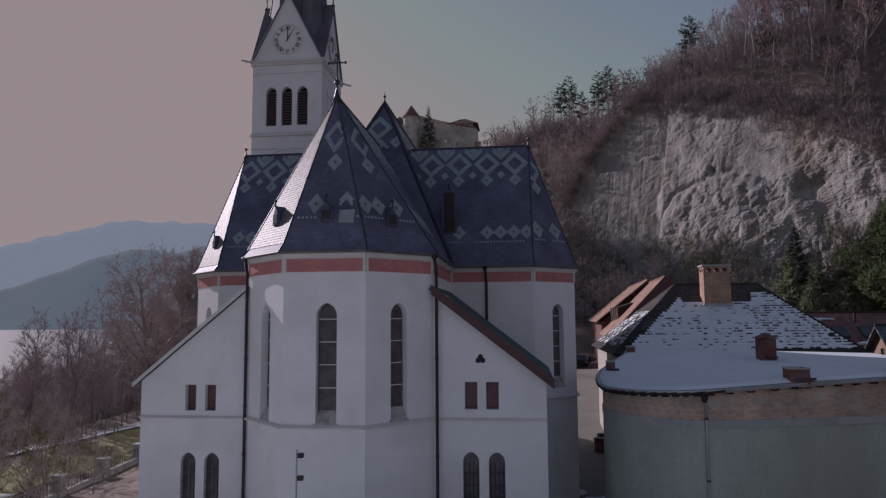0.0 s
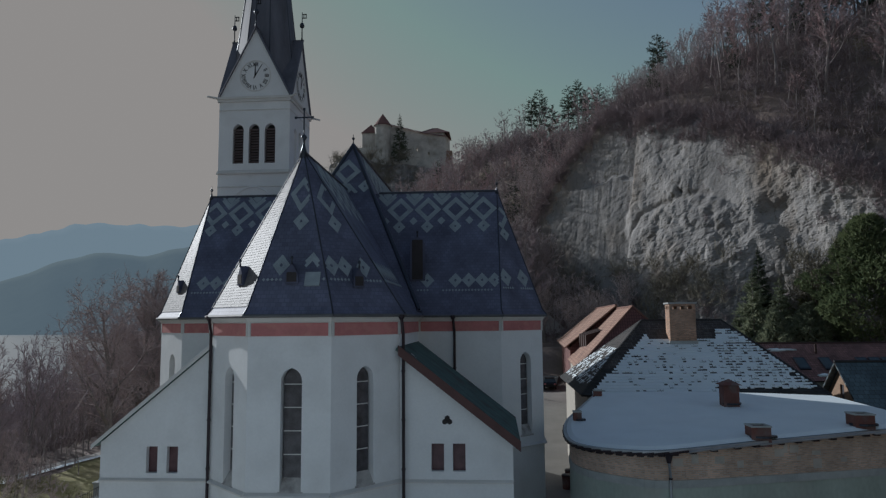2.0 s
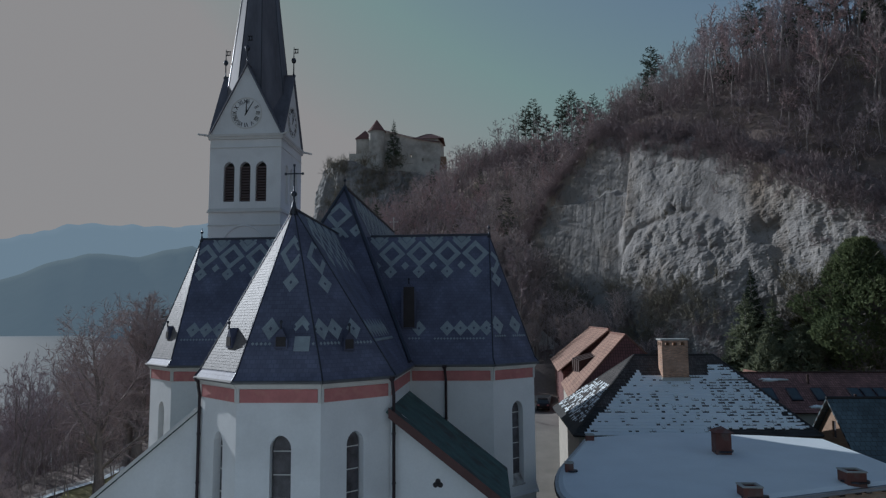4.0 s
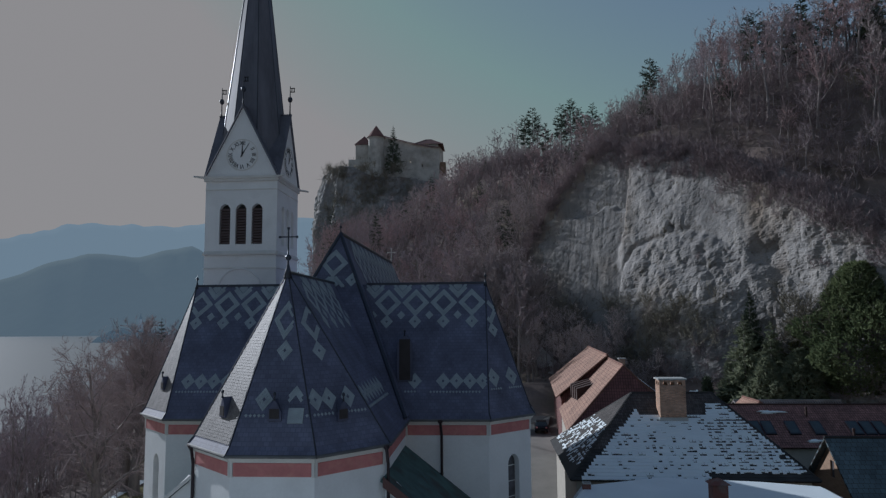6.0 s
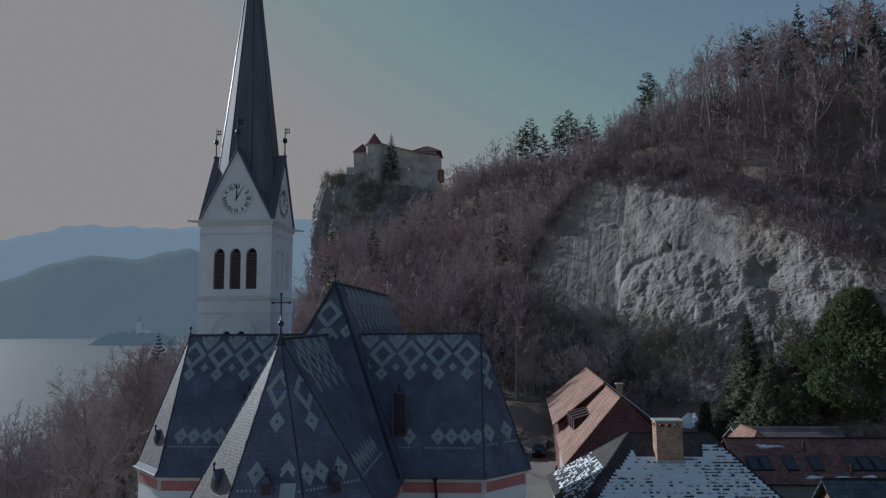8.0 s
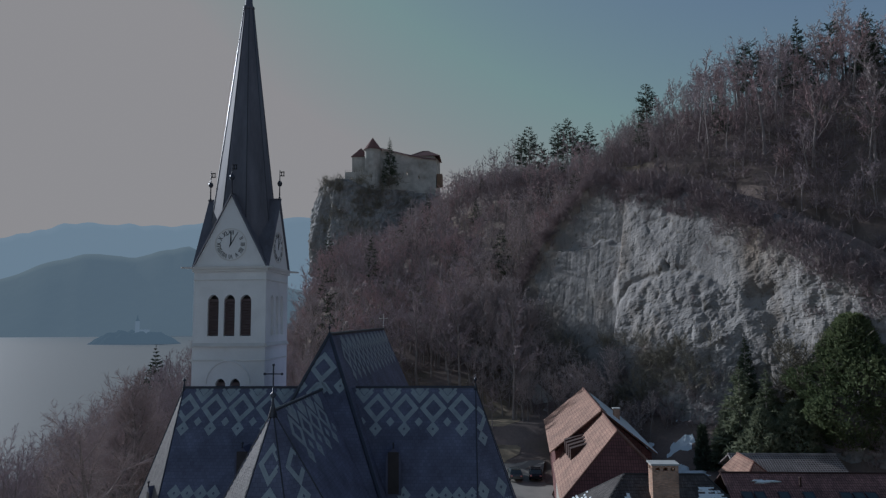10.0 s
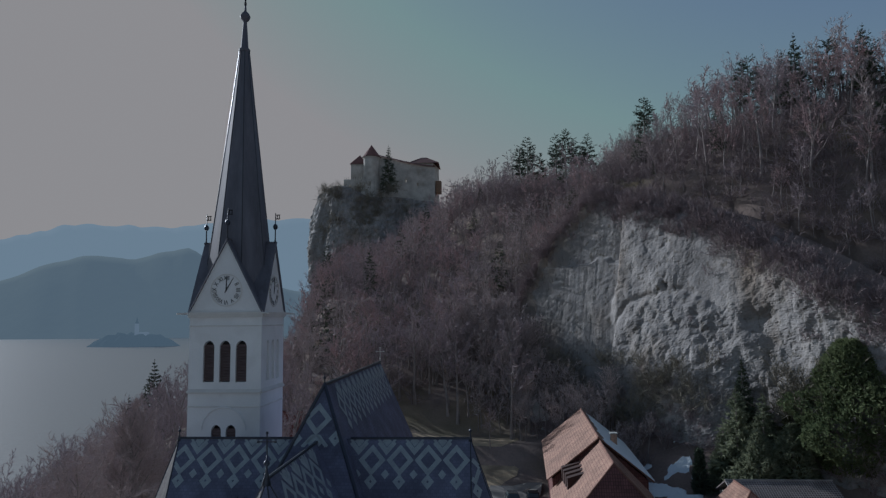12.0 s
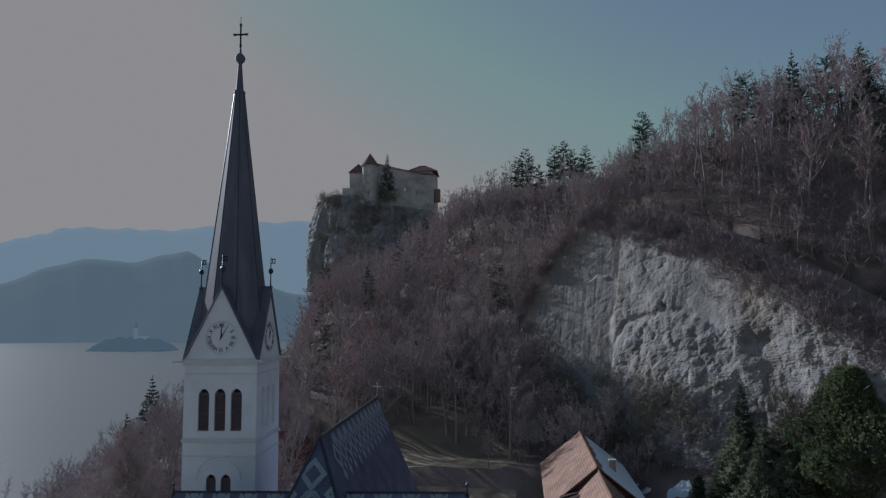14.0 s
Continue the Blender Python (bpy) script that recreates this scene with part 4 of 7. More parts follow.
RIM = rounded(RIM, 1, 6)
M_ZINC = mat("zinc_sheet", (0.42, 0.44, 0.46), 0.45, 0.7, dark=0.8, light=1.15)
annex = thing("annex_building", "curved annex with brick upper wall and snow-covered flat roof", "building", (16, 42, 0))


def curved_annex():
    pts = [(x, y) for x, y, z in RIM]
    inn = offset_chain(pts, -0.32, True)
    k = len(pts)
    # roof plate and the snow on it, both falling evenly from the middle
    flat = np.linalg.lstsq(np.array([(1, x, y) for x, y in pts]), np.array([z for x, y, z in RIM]), rcond=None)[0]
    cx, cy = 13.5, 43.0
    cz = float(flat @ np.array((1, cx, cy)))
    v = list(RIM) + [(x, y, z - 0.12) for x, y, z in RIM] + [(cx, cy, cz), (cx, cy, cz - 0.12)]
    ring = [(i, (i + 1) % k) for i in range(k)]
    part("roof_plate", data("roof_plate", v, [f for a, b in ring for f in ((a, b, 2 * k), (b + k, a + k, 2 * k + 1), (a, a + k, b + k, b))], M_ZINC), annex)
    sn, s2 = offset_chain(pts, -0.18, True), offset_chain(pts, -0.42, True)
    v = [(x, y, RIM[i][2] + 0.02) for i, (x, y) in enumerate(sn)] + [(x, y, RIM[i][2] + 0.17) for i, (x, y) in enumerate(s2)] + [(cx, cy, cz + 0.19)]
    part("snow_cover", data("snow_cover", v, [f for a, b in ring for f in ((a + k, b + k, 2 * k), (a, b, b + k, a + k))], M_SNOW), annex, "smooth layer of snow")
    for i in range(k):
        f = Face(inn[i], inn[(i + 1) % k])
        za, zb = RIM[i][2] - 0.12, RIM[(i + 1) % k][2] - 0.12
        part("brick_wall", wall_data("brick_wall", f, [(0, 6.05), (f.length, 6.05), (f.length, zb), (0, za)], [], 0.3, M_BRICK), annex)
        part("wall", wall_data("wall", f, rect(0, -3, f.length, 5.7), [], 0.3, M_CONC), annex)
        bm = bmesh.new()
        box(bm, 0, -0.04, 5.7, f.length, 0.3, 6.05, f.matrix(0, 0))
        part("concrete_band", bm_data("concrete_band", bm, M_CONC2), annex)
        bm = bmesh.new()
        tube(bm, Vector(RIM[i]) - Vector((0, 0, 0.15)), Vector(RIM[(i + 1) % k]) - Vector((0, 0, 0.1)), 0.055, seg=7)
        part("gutter", bm_data("gutter", bm, M_PIPE if RIM[i][0] < 8.3 and RIM[i][1] < 48 else M_ZINC), annex)


curved_annex()


def annex_details():
    """Rafter ends under the eaves, pale repairs in the brickwork, rainwater pipe with its hopper."""
    rnd = np.random.RandomState(17)
    pts = [(x, y) for x, y, z in RIM]
    inn = offset_chain(pts, -0.32, True)
    M_PATCH = mat("mortar_repair", (0.5, 0.46, 0.4), 0.95, dark=0.75, light=1.1, scale=2.5, fine=12)
    for i in range(4, len(RIM) - 4):
        f = Face(inn[i], inn[i + 1])
        for u in np.arange(0.3, f.length, 1.0):
            z = RIM[i][2] + (RIM[i + 1][2] - RIM[i][2]) * u / f.length - 0.14
            bm = bmesh.new()
            box(bm, u - 0.14, -0.24, z - 0.14, u + 0.14, 0.02, z, f.matrix(0, 0))
            part("rafter_end", bm_data("rafter_end", bm, M_PIPE), annex)
        if inn[i][0] < 8.0 or inn[i][1] > 44:
            continue
        for q in range(int(f.length * 1.3)):
            u, z = rnd.uniform(0.3, f.length - 0.8), rnd.uniform(6.2, 7.1)
            w, h = rnd.choice([0.22, 0.35, 0.5]), rnd.choice([0.2, 0.34, 0.45])
            bm = bmesh.new()
            box(bm, u, -0.008 - 0.004 * rnd.rand(), z, u + w, 0.05, z + h, f.matrix(0, 0))
            part("brick_repair", bm_data("brick_repair", bm, M_PATCH if rnd.rand() < 0.65 else M_BRICK), annex)
    x, y = 8.15, 33.1
    bm = bmesh.new()
    tube(bm, (x, y - 0.14, 7.3), (x, y - 0.14, 6.9), 0.2, 0.09, seg=10)
    part("hopper", bm_data("hopper", bm, M_PIPE), annex)
    bm = bmesh.new()
    tube(bm, (x, y - 0.14, 6.95), (x + 0.12, y + 0.12, 6.2), 0.06), tube(bm, (x + 0.12, y + 0.12, 6.2), (x + 0.12, y + 0.12, 0.4), 0.06)
    part("rain_pipe", bm_data("rain_pipe", bm, M_ZINC), annex)
    for z in (6.15, 3.4, 1.2):
        bm = bmesh.new()
        tube(bm, (x + 0.12, y + 0.12, z - 0.04), (x + 0.12, y + 0.12, z + 0.04), 0.085)
        part("pipe_bracket", bm_data("pipe_bracket", bm, M_PIPE), annex)


annex_details()


def roof_vent(x, y, z, w, h, cap):
    """A brick shaft on the flat roof, open at the top or under a little pyramid."""
    ob = part("roof_vent", data("roof_vent", [(x, y, z)], [], M_VENT), annex, "rust-red vent shaft")
    cs = [(x - w / 2, y - w / 2), (x + w / 2, y - w / 2), (x + w / 2, y + w / 2), (x - w / 2, y + w / 2)]
    for i in range(4):
        f = Face(cs[i], cs[(i + 1) % 4])
        part("shaft_wall", wall_data("shaft_wall", f, rect(0, z - 0.3, w, z + h), [], w * 0.2, M_VENT), ob)
    rnd = np.random.RandomState(int(x * 10))
    ring = [(x + 0.12 + w * rnd.uniform(0.55, 0.85) * math.cos(a), y - 0.05 + w * rnd.uniform(0.5, 0.68) * math.sin(a), z + 0.19) for a in np.arange(14) * math.pi / 7]
    part("melt_patch", data("melt_patch", ring + [(p[0], p[1], z + 0.1) for p in ring], [tuple(range(14))] + [(k, k + 14, (k + 1) % 14 + 14, (k + 1) % 14) for k in range(14)], M_LEAD), ob, "wet dark patch where the snow has melted")
    bm = bmesh.new()
    if cap:
        v = [bm.verts.new((x + a * w * 0.68, y + b * w * 0.68, z + h + 0.02)) for a, b in ((-1, -1), (1, -1), (1, 1), (-1, 1))]
        t = bm.verts.new((x, y, z + h + 0.36))
        bm.faces.new(v[::-1])
        for i in range(4):
            bm.faces.new((v[i], v[(i + 1) % 4], t))
    else:
        r = w * 0.54
        for a, b, c, d in ((-r, -r, r, -r * 0.7), (-r, r * 0.7, r, r), (-r, -r * 0.7, -r * 0.7, r * 0.7), (r * 0.7, -r * 0.7, r, r * 0.7)):
            box(bm, x + a, y + b, z + h, x + c, y + d, z + h + 0.07)
    part("cap", bm_data("cap", bm, M_VENT if cap else M_CONC2), ob)


M_VENT = mat("rusty_vent", (0.17, 0.075, 0.06), 0.85, dark=0.7, light=1.2, scale=1.5, tint=(0.2, 0.2, 0.19), tint_amount=0.5, tint_scale=1.2)
M_SKYLIGHT = mat("skylight_glass", (0.05, 0.07, 0.08), 0.08, 0.0, dark=0.8, light=1.2, bump=0)
for row in ((14.5, 43.8, 8.25, 0.9, 1.25, True), (12.85, 34.9, 7.72, 0.9, 0.6, False), (18.65, 37.0, 8.05, 0.95, 0.62, False), (4.9, 40.1, 7.7, 0.45, 0.55, False), (6.95, 46.2, 8.25, 0.5, 0.6, False)):
    roof_vent(*row)

# house with a hipped, snow-speckled tile roof
tile_house = thing("tiled_house", "old house with a hipped dark tile roof half covered in snow", "house", (15, 57, 0))
four_walls(tile_house, 6.95, 23.2, 50.8, 65.6, -2, 8.2, M_HOUSE)
gable_roof(tile_house, 6.5, 23.6, 50.3, 66, 8.25, 13.45, 58.2, 0.0, M_DARKTILE, "x", "tile_roof", 6.0, 4.7)
M_CHIMNEY = tiled("chimney_brick", (0.5, 0.29, 0.18), 0.26, 0.08, 0.5, 0.012, (0.4, 0.34, 0.28), 0.9, 0.3, 0.5)
chimney(tile_house, 15.1, 56.0, 11.6, 14.75, 2.0, 1.3, M_CHIMNEY)


def courses(parent, e0, e1, r0, r1, bare, name="tile_course", seed=3, thin=0.0):
    """Tile courses over a roof slope, and the snow that lies on them; bare(u, v) tells where it has gone."""
    e0, e1, r0, r1 = (Vector(p) for p in (e0, e1, r0, r1))
    e = (e1 - e0).normalized()
    w = r0 - e0
    w = w - e * w.dot(e)
    H, up = w.length, w.normalized()
    n = e.cross(up)
    rnd = np.random.RandomState(seed)
    rows = int(H / 0.33)
    L = (e1 - e0).length
    a0, a1 = (r0 - e0).dot(e) / H, (L - (r1 - e0).dot(e)) / H
    sv, sf = [], []
    for k in range(rows):
        v = k * H / rows
        u0, u1 = a0 * v + 0.05, L - a1 * v - 0.05
        if u1 - u0 < 0.5:
            break
        cnt = max(2, int((u1 - u0) / 0.24))
        vs, fs = [], []
        for i in range(cnt + 1):
            u = u0 + (u1 - u0) * i / cnt
            sag = 0.018 * math.sin(i * 1.7 + k) + 0.015 * rnd.randn()
            for dv, h in ((-0.05 + sag, 0.055), (-0.05 + sag, 0.015), (0.33, 0.02)):
                vs.append(e0 + e * u + up * (v + dv) + n * h)
        for i in range(cnt):
            q = 3 * i
            fs += [(q + 1, q + 4, q + 3, q), (q, q + 3, q + 5, q + 2)]
        part(name, data(name, vs, fs, M_DARKTILE, [(0.37 * (i // 3), v) for i in range(len(vs))]), parent)
        for i in range(cnt):
            u = u0 + (u1 - u0) * (i + 0.5) / cnt
            if bare(u, v, rnd):
                continue
            # most of the snow hangs over the tile's lip, in clusters it has slid back and shows the tile
            slid = 0.62 if thin else 0.14 + 0.5 * float(smooth(0.3, 0.85, u / L)) + 0.45 * noise.noise((u * 0.5, k * 1.9, seed))
            c, d = 0.125, -0.06 + 0.02 * rnd.rand()
            if rnd.rand() < slid:
                c, d = 0.1 + 0.025 * rnd.rand(), 0.02 + 0.17 * rnd.rand()
            b = len(sv)
            lo = v + 0.0 + d
            for du, dv, h in ((-c, lo, 0.05), (c, lo, 0.05), (c, lo + 0.02, 0.1), (-c, lo + 0.02, 0.1), (c, v + 0.31, 0.075), (-c, v + 0.31, 0.075)):
                sv.append(e0 + e * (u + du) + up * dv + n * h)
            sf += [(b, b + 1, b + 2, b + 3), (b + 3, b + 2, b + 4, b + 5)]
    part("roof_snow", data("roof_snow", sv, sf, M_SNOW), parent, "thin broken snow lying along the tile courses", "stuff")


def gone_front(u, v, rnd):
    right = float(smooth(8.0, 15.0, u))
    k = round(v / 0.33)
    g = noise.noise((u * 1.2, k * 5.3, 1.0)) + 0.5 * noise.noise((u * 3.1, k * 3.1, 4.0)) + 0.3 * noise.noise((u * 0.25, v * 0.35, 8.0))
    top = v > 7.9 - 1.2 * abs(noise.noise((u * 0.4, 0, 7))) or v > 6.6 and 6.1 < u < 11.3
    foot = v < 0.4 and u > 9.7
    return top or foot or g > 0.95 - 0.45 * right or u < 0.72 * v + 0.7 or u > 16.9 - 0.52 * v


def gone_left(u, v, rnd):
    k = round(v / 0.33)
    g = noise.noise((u * 1.4, k * 5.3, 9.0)) + 0.5 * noise.noise((u * 3.0, k * 3.1, 4.0)) + 0.4 * noise.noise((u * 0.4, v * 0.5, 2.0))
    return g > 0.08 or rnd.rand() < 0.15 or v > 4.6 or v < 0.4 or u > 15.0 - 0.9 * v


courses(tile_house, (6.5, 50.3, 8.25), (23.6, 50.3, 8.25), (12.5, 58.2, 13.45), (18.9, 58.2, 13.45), gone_front)
courses(tile_house, (6.5, 66, 8.25), (6.5, 50.3, 8.25), (12.5, 58.2, 13.45), (12.5, 58.2, 13.45), gone_left, seed=5, thin=0.1)

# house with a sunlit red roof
# red tile with shade put into its colour, for the hip and rear walls
M_SHADETILE = tiled("shaded_red_tile", (0.19, 0.08, 0.07), 0.24, 0.36, 0.0, 0.03, (0.09, 0.04, 0.035), 0.8, 0.15, 0.6)
red_house = thing("red_roof_house", "house with a steep sunlit red tile roof and white walls", "house", (14, 90, 4))
four_walls(red_house, 10.6, 21.4, 67.6, 84, 0, 8.7, M_HOUSE, {0: [rect(3.6, 6.4, 4.3, 7.5), rect(4.7, 6.4, 5.4, 7.5)]}, {0: (5.6, 10.5)})
slopes = gable_roof(red_house, 10.55, 21.7, 67.0, 83.9, 8.6, 14.6, 16.25, 0.3, M_REDTILE, "y", "red_roof", 4.1, 0)
slopes[2].data.materials[0] = M_SHADETILE
four_walls(red_house, 10.6, 21.8, 84.2, 109.0, 2, 10.0, M_SHADETILE, None, {0: (5.5, 14.7), 2: (5.7, 14.7)})
gable_roof(red_house, 10.3, 22.0, 84.0, 109.5, 10.0, 15.0, 16.1, 0.4, M_REDTILE, "y", "red_roof", 0, 0)
# old snow on the shaded slope, with a ragged upper edge
vs, fs = [], []
for k in range(53):
    y = 83.75 + 0.49 * k
    x0 = 16.95 + 0.5 * noise.noise((y * 0.3, 0, 2)) + 0.3 * noise.noise((y * 1.3, 0, 5))
    for q in range(7):
        x = x0 + (22.46 - x0) * q / 6
        h = 0.03 if q == 0 or k in (0, 52) else 0.12 + 0.03 * noise.noise((x, y, 1))
        vs.append((x, y, 15.0 - (x - 16.1) * 0.7937 + h))
    if k:
        fs += [(7 * k + q - 7, 7 * k + q - 6, 7 * k + q + 1, 7 * k + q) for q in range(6)]
part("roof_snow", data("roof_snow", vs, fs, M_SNOW), red_house, "snow on the shaded slope")
askew = Matrix.Translation((16.37, 109.5, 0.4)) @ Matrix.Rotation(radians(-3.15), 4, "Z") @ Matrix.Translation((-16.1, -109.5, 0))
for ob in red_house.children:
    ob.data.transform(askew)
chimney(red_house, 18.3, 92.6, 11.6, 14.4, 0.75, 0.75, M_CHIMNEY, 0)
for k in range(4):
    y = 77.6 + 1.8 * k
    bm = bmesh.new()
    v = [bm.verts.new(p) for p in ((10.5, y, 9.9), (10.5, y + 0.95, 9.9), (10.5, y + 0.95, 12.0), (10.5, y, 12.0), (13.0, y, 12.75), (13.0, y + 0.95, 12.75), (13.0, y, 11.4), (13.0, y + 0.95, 11.4))]
    for q in ((0, 1, 2, 3), (3, 2, 5, 4), (0, 3, 4, 6), (1, 7, 5, 2), (6, 4, 5, 7), (0, 6, 7, 1)):
        bm.faces.new([v[i] for i in q])
    d = part("dormer", bm_data("dormer", bm, M_BROWNTILE), red_house, "small shed dormer")

# long low building with a brown roof and skylights
long_house = thing("long_building", "long low building with a brown tile roof and skylights", "building", (40, 72, 3))
four_walls(long_house, 24.2, 70, 65.3, 74.3, 0, 8.3, M_HOUSE)
gable_roof(long_house, 24.0, 70, 64.9, 74.7, 8.2, 11.4, 69.8, 0.1, M_BROWNTILE)


def on_long(x, s, h=0.0):
    """A point of the long roof's front slope: x along it, s from eaves (0) to ridge (1)."""
    return Vector((x, 64.8 + 5.0 * s, 8.2 + 3.2 * s)) + Vector((0, -0.539, 0.842)) * h


for x in (25.0, 26.15, 28.35, 30.6, 33.9, 35.05, 36.2):
    bm = bmesh.new()
    v = [bm.verts.new(on_long(x + a, s, h)) for a, s, h in ((0, 0.28, 0), (1.0, 0.28, 0), (1.0, 0.58, 0), (0, 0.58, 0), (0, 0.28, 0.13), (1.0, 0.28, 0.13), (1.0, 0.58, 0.13), (0, 0.58, 0.13))]
    for q in ((4, 5, 6, 7), (0, 1, 5, 4), (1, 2, 6, 5), (2, 3, 7, 6), (3, 0, 4, 7)):
        bm.faces.new([v[i] for i in q])
    sk = part("skylight", bm_data("skylight", bm, M_LEAD), long_house, "roof window in a dark metal frame")
    bm = bmesh.new()
    v = [bm.verts.new(on_long(x + a, s, h)) for a, s, h in ((0.13, 0.30, 0.12), (0.88, 0.30, 0.12), (0.88, 0.56, 0.12), (0.13, 0.56, 0.12), (0.13, 0.30, 0.15), (0.88, 0.30, 0.15), (0.88, 0.56, 0.15), (0.13, 0.56, 0.15))]
    for q in ((4, 5, 6, 7), (0, 1, 5, 4), (1, 2, 6, 5), (2, 3, 7, 6), (3, 0, 4, 7)):
        bm.faces.new([v[i] for i in q])
    part("pane", bm_data("pane", bm, M_SKYLIGHT), sk)
for x, s in ((30.8, 0.72), (33.8, 0.22), (42.2, 0.4)):
    bm = bmesh.new()
    p = on_long(x, s)
    tube(bm, p - Vector((0, 0, 0.1)), p + Vector((0, 0, 0.75)), 0.12, seg=8)
    tube(bm, p + Vector((0, 0, 0.75)), p + Vector((0, 0, 0.85)), 0.17, 0.1, seg=8)
    part("vent_pipe", bm_data("vent_pipe", bm, M_BROWNTILE), long_house)


def blob_snow(name, parent, place, x0, x1, s0, s1, seed, label):
    """A thin lobed remnant of snow."""
    rnd = np.random.RandomState(seed)
    top, k = [], 22
    cx, cs = (x0 + x1) / 2, (s0 + s1) / 2
    vs = []
    for i in range(k):
        a = 2 * math.pi * i / k
        r = 0.8 + 0.25 * math.sin(3 * a + seed) + 0.12 * rnd.randn()
        vs.append((cx + (x1 - x0) / 2 * r * math.cos(a), cs + (s1 - s0) / 2 * r * math.sin(a)))
    v = [place(x, s, 0.02) for x, s in vs] + [place(cx + (x - cx) * 0.86, cs + (s - cs) * 0.8, 0.14) for x, s in vs]
    f = [tuple(range(k, 2 * k))] + [(i, (i + 1) % k, (i + 1) % k + k, i + k) for i in range(k)]
    return part(name, data(name, v, f, M_SNOW), parent, label)


for x0, x1, s0, s1, sd in ((26.2, 29.0, 0.76, 0.84, 1), (29.3, 31.3, 0.1, 0.17, 2), (31.0, 34.6, 0.08, 0.16, 3), (34.4, 36.0, 0.1, 0.19, 4), (36.9, 38.8, 0.1, 0.17, 5)):
    blob_snow("snow_patch", long_house, on_long, x0, x1, s0, s1, sd, "remnant of snow above the gutter")

# low building behind with an orange hip
rear_house = thing("rear_building", "low building with tile roof and sunlit orange hip", "building", (36, 81, 3))
four_walls(rear_house, 28.3, 32.3, 76.0, 83.2, 0, 8.7, M_HOUSE)
gable_roof(rear_house, 28.2, 32.4, 75.8, 83.2, 8.55, 10.7, 30.3, 0.2, M_REDTILE, "y", "roof", 2.7, 0)

# low shed with a pale-jointed tile roof
shed = thing("shed", "low shed with a grey-brown tile roof and pale joints", "building", (37, 88, 4))
M_GRIDTILE = tiled("pale_jointed_tile", (0.13, 0.1, 0.095), 0.3, 0.36, 0.0, 0.05, (0.36, 0.33, 0.31), 0.85, 0.2, 0.5)
four_walls(shed, 31.2, 43.2, 84.6, 91.4, 0, 8.0, M_HOUSE)
gable_roof(shed, 31.0, 43.4, 84.4, 91.6, 7.85, 9.75, 88.0, 0.2, M_GRIDTILE)

# small house with a dark roof
dark_house = thing("dark_roof_house", "small house with dark grey roof and brown wooden gable", "house", (36, 57, 2))
four_walls(dark_house, 27.6, 46, 53.0, 61.3, 0, 5.95, M_WOOD, {3: [rect(3.8, 7.2, 4.4, 8.5)]}, {3: (4.15, 10.05), 1: (4.15, 10.05)})
gable_roof(dark_house, 27.6, 46, 53.0, 61.3, 5.75, 10.3, 57.15, 0.5, M_GREYROOF)

# ---- castle on its rock ----
castle = thing("castle", "medieval castle with pale walls and red roofs on a crag", "castle", (-46, 335, 98))
M_CASTLEROOF = mat("castle_roof", (0.19, 0.1, 0.085), 0.85, dark=0.8, light=1.2, scale=0.3, fine=1.5)


def castle_block(x0, x1, y0, y1, z0, z1, zr=None, along="x"):
    cs = [(x0, y0), (x1, y0), (x1, y1), (x0, y1)]
    for i in range(4):
        f = Face(cs[i], cs[(i + 1) % 4])
        hs = []
        if z1 - z0 > 6 and f.length > 8:
            for u in np.arange(3, f.length - 2, 5.5):
                hs.append(rect(u - 0.45, z1 - 4.0, u + 0.45, z1 - 2.6))
        part("wall", wall_data("wall", f, rect(0, z0, f.length, z1), hs, 0.8, M_CASTLE), castle)
    if zr:
        mid = (y0 + y1) / 2 if along == "x" else (x0 + x1) / 2
        gable_roof(castle, x0, x1, y0, y1, z1, zr, mid, 0.5, M_CASTLEROOF, along, "roof", 4, 4)


# house beside the round tower, curtain walls and the great hall
castle_block(-62.2, -54.8, 320, 332, 92, 104.8, 109.8, "y")
castle_block(-64.5, -49.0, 314.5, 331, 82, 96.2)
f = Face((-48.6, 320), (-22.5, 331))
part("wall", wall_data("wall", f, [(0, 84), (f.length, 84), (f.length, 105.0), (f.length * 0.72, 105.4), (f.length * 0.45, 106.3), (0, 108.4)], [rect(6, 98, 6.8, 99.4), rect(13, 96.5, 13.8, 98), rect(19, 95, 19.8, 96.5)], 1.2, M_CASTLE), castle)
bm = bmesh.new()
cap = [(0, 108.4), (f.length * 0.45, 106.3), (f.length * 0.72, 105.4), (f.length, 105.0)]
lo_, hi_ = [bm.verts.new(f.at(u, z, 0.7)) for u, z in cap], [bm.verts.new(f.at(u, z + 1.1, -1.6)) for u, z in cap]
un_ = [bm.verts.new(f.at(u, z - 0.15, 0.7)) for u, z in cap]
for k in range(3):
    bm.faces.new((lo_[k], lo_[k + 1], hi_[k + 1], hi_[k])), bm.faces.new((un_[k], un_[k + 1], lo_[k + 1], lo_[k]))
part("wall_roof", bm_data("wall_roof", bm, M_CASTLEROOF), castle)
castle_block(-45, -36, 333, 342, 96, 106.4, 109.6)
g = [(-35.5, 332), (-23.5, 332), (-21.5, 346), (-33.5, 346)]
for i in range(4):
    h = Face(g[i], g[(i + 1) % 4])
    part("keep_wall", wall_data("keep_wall", h, rect(0, 86, h.length, 107.4), [rect(3, 104.4, 3.8, 105.8), rect(7.5, 104.4, 8.3, 105.8)], 0.8, M_CASTLE), castle)
gable_roof(castle, -36, -21, 331.5, 346.5, 107.3, 111.6, 339, 0.4, M_CASTLEROOF, "x", "keep_roof", 6.5, 6.5)
bm = bmesh.new()
box(bm, -22.4, 333.5, 92.5, -19.6, 338.5, 98.5)
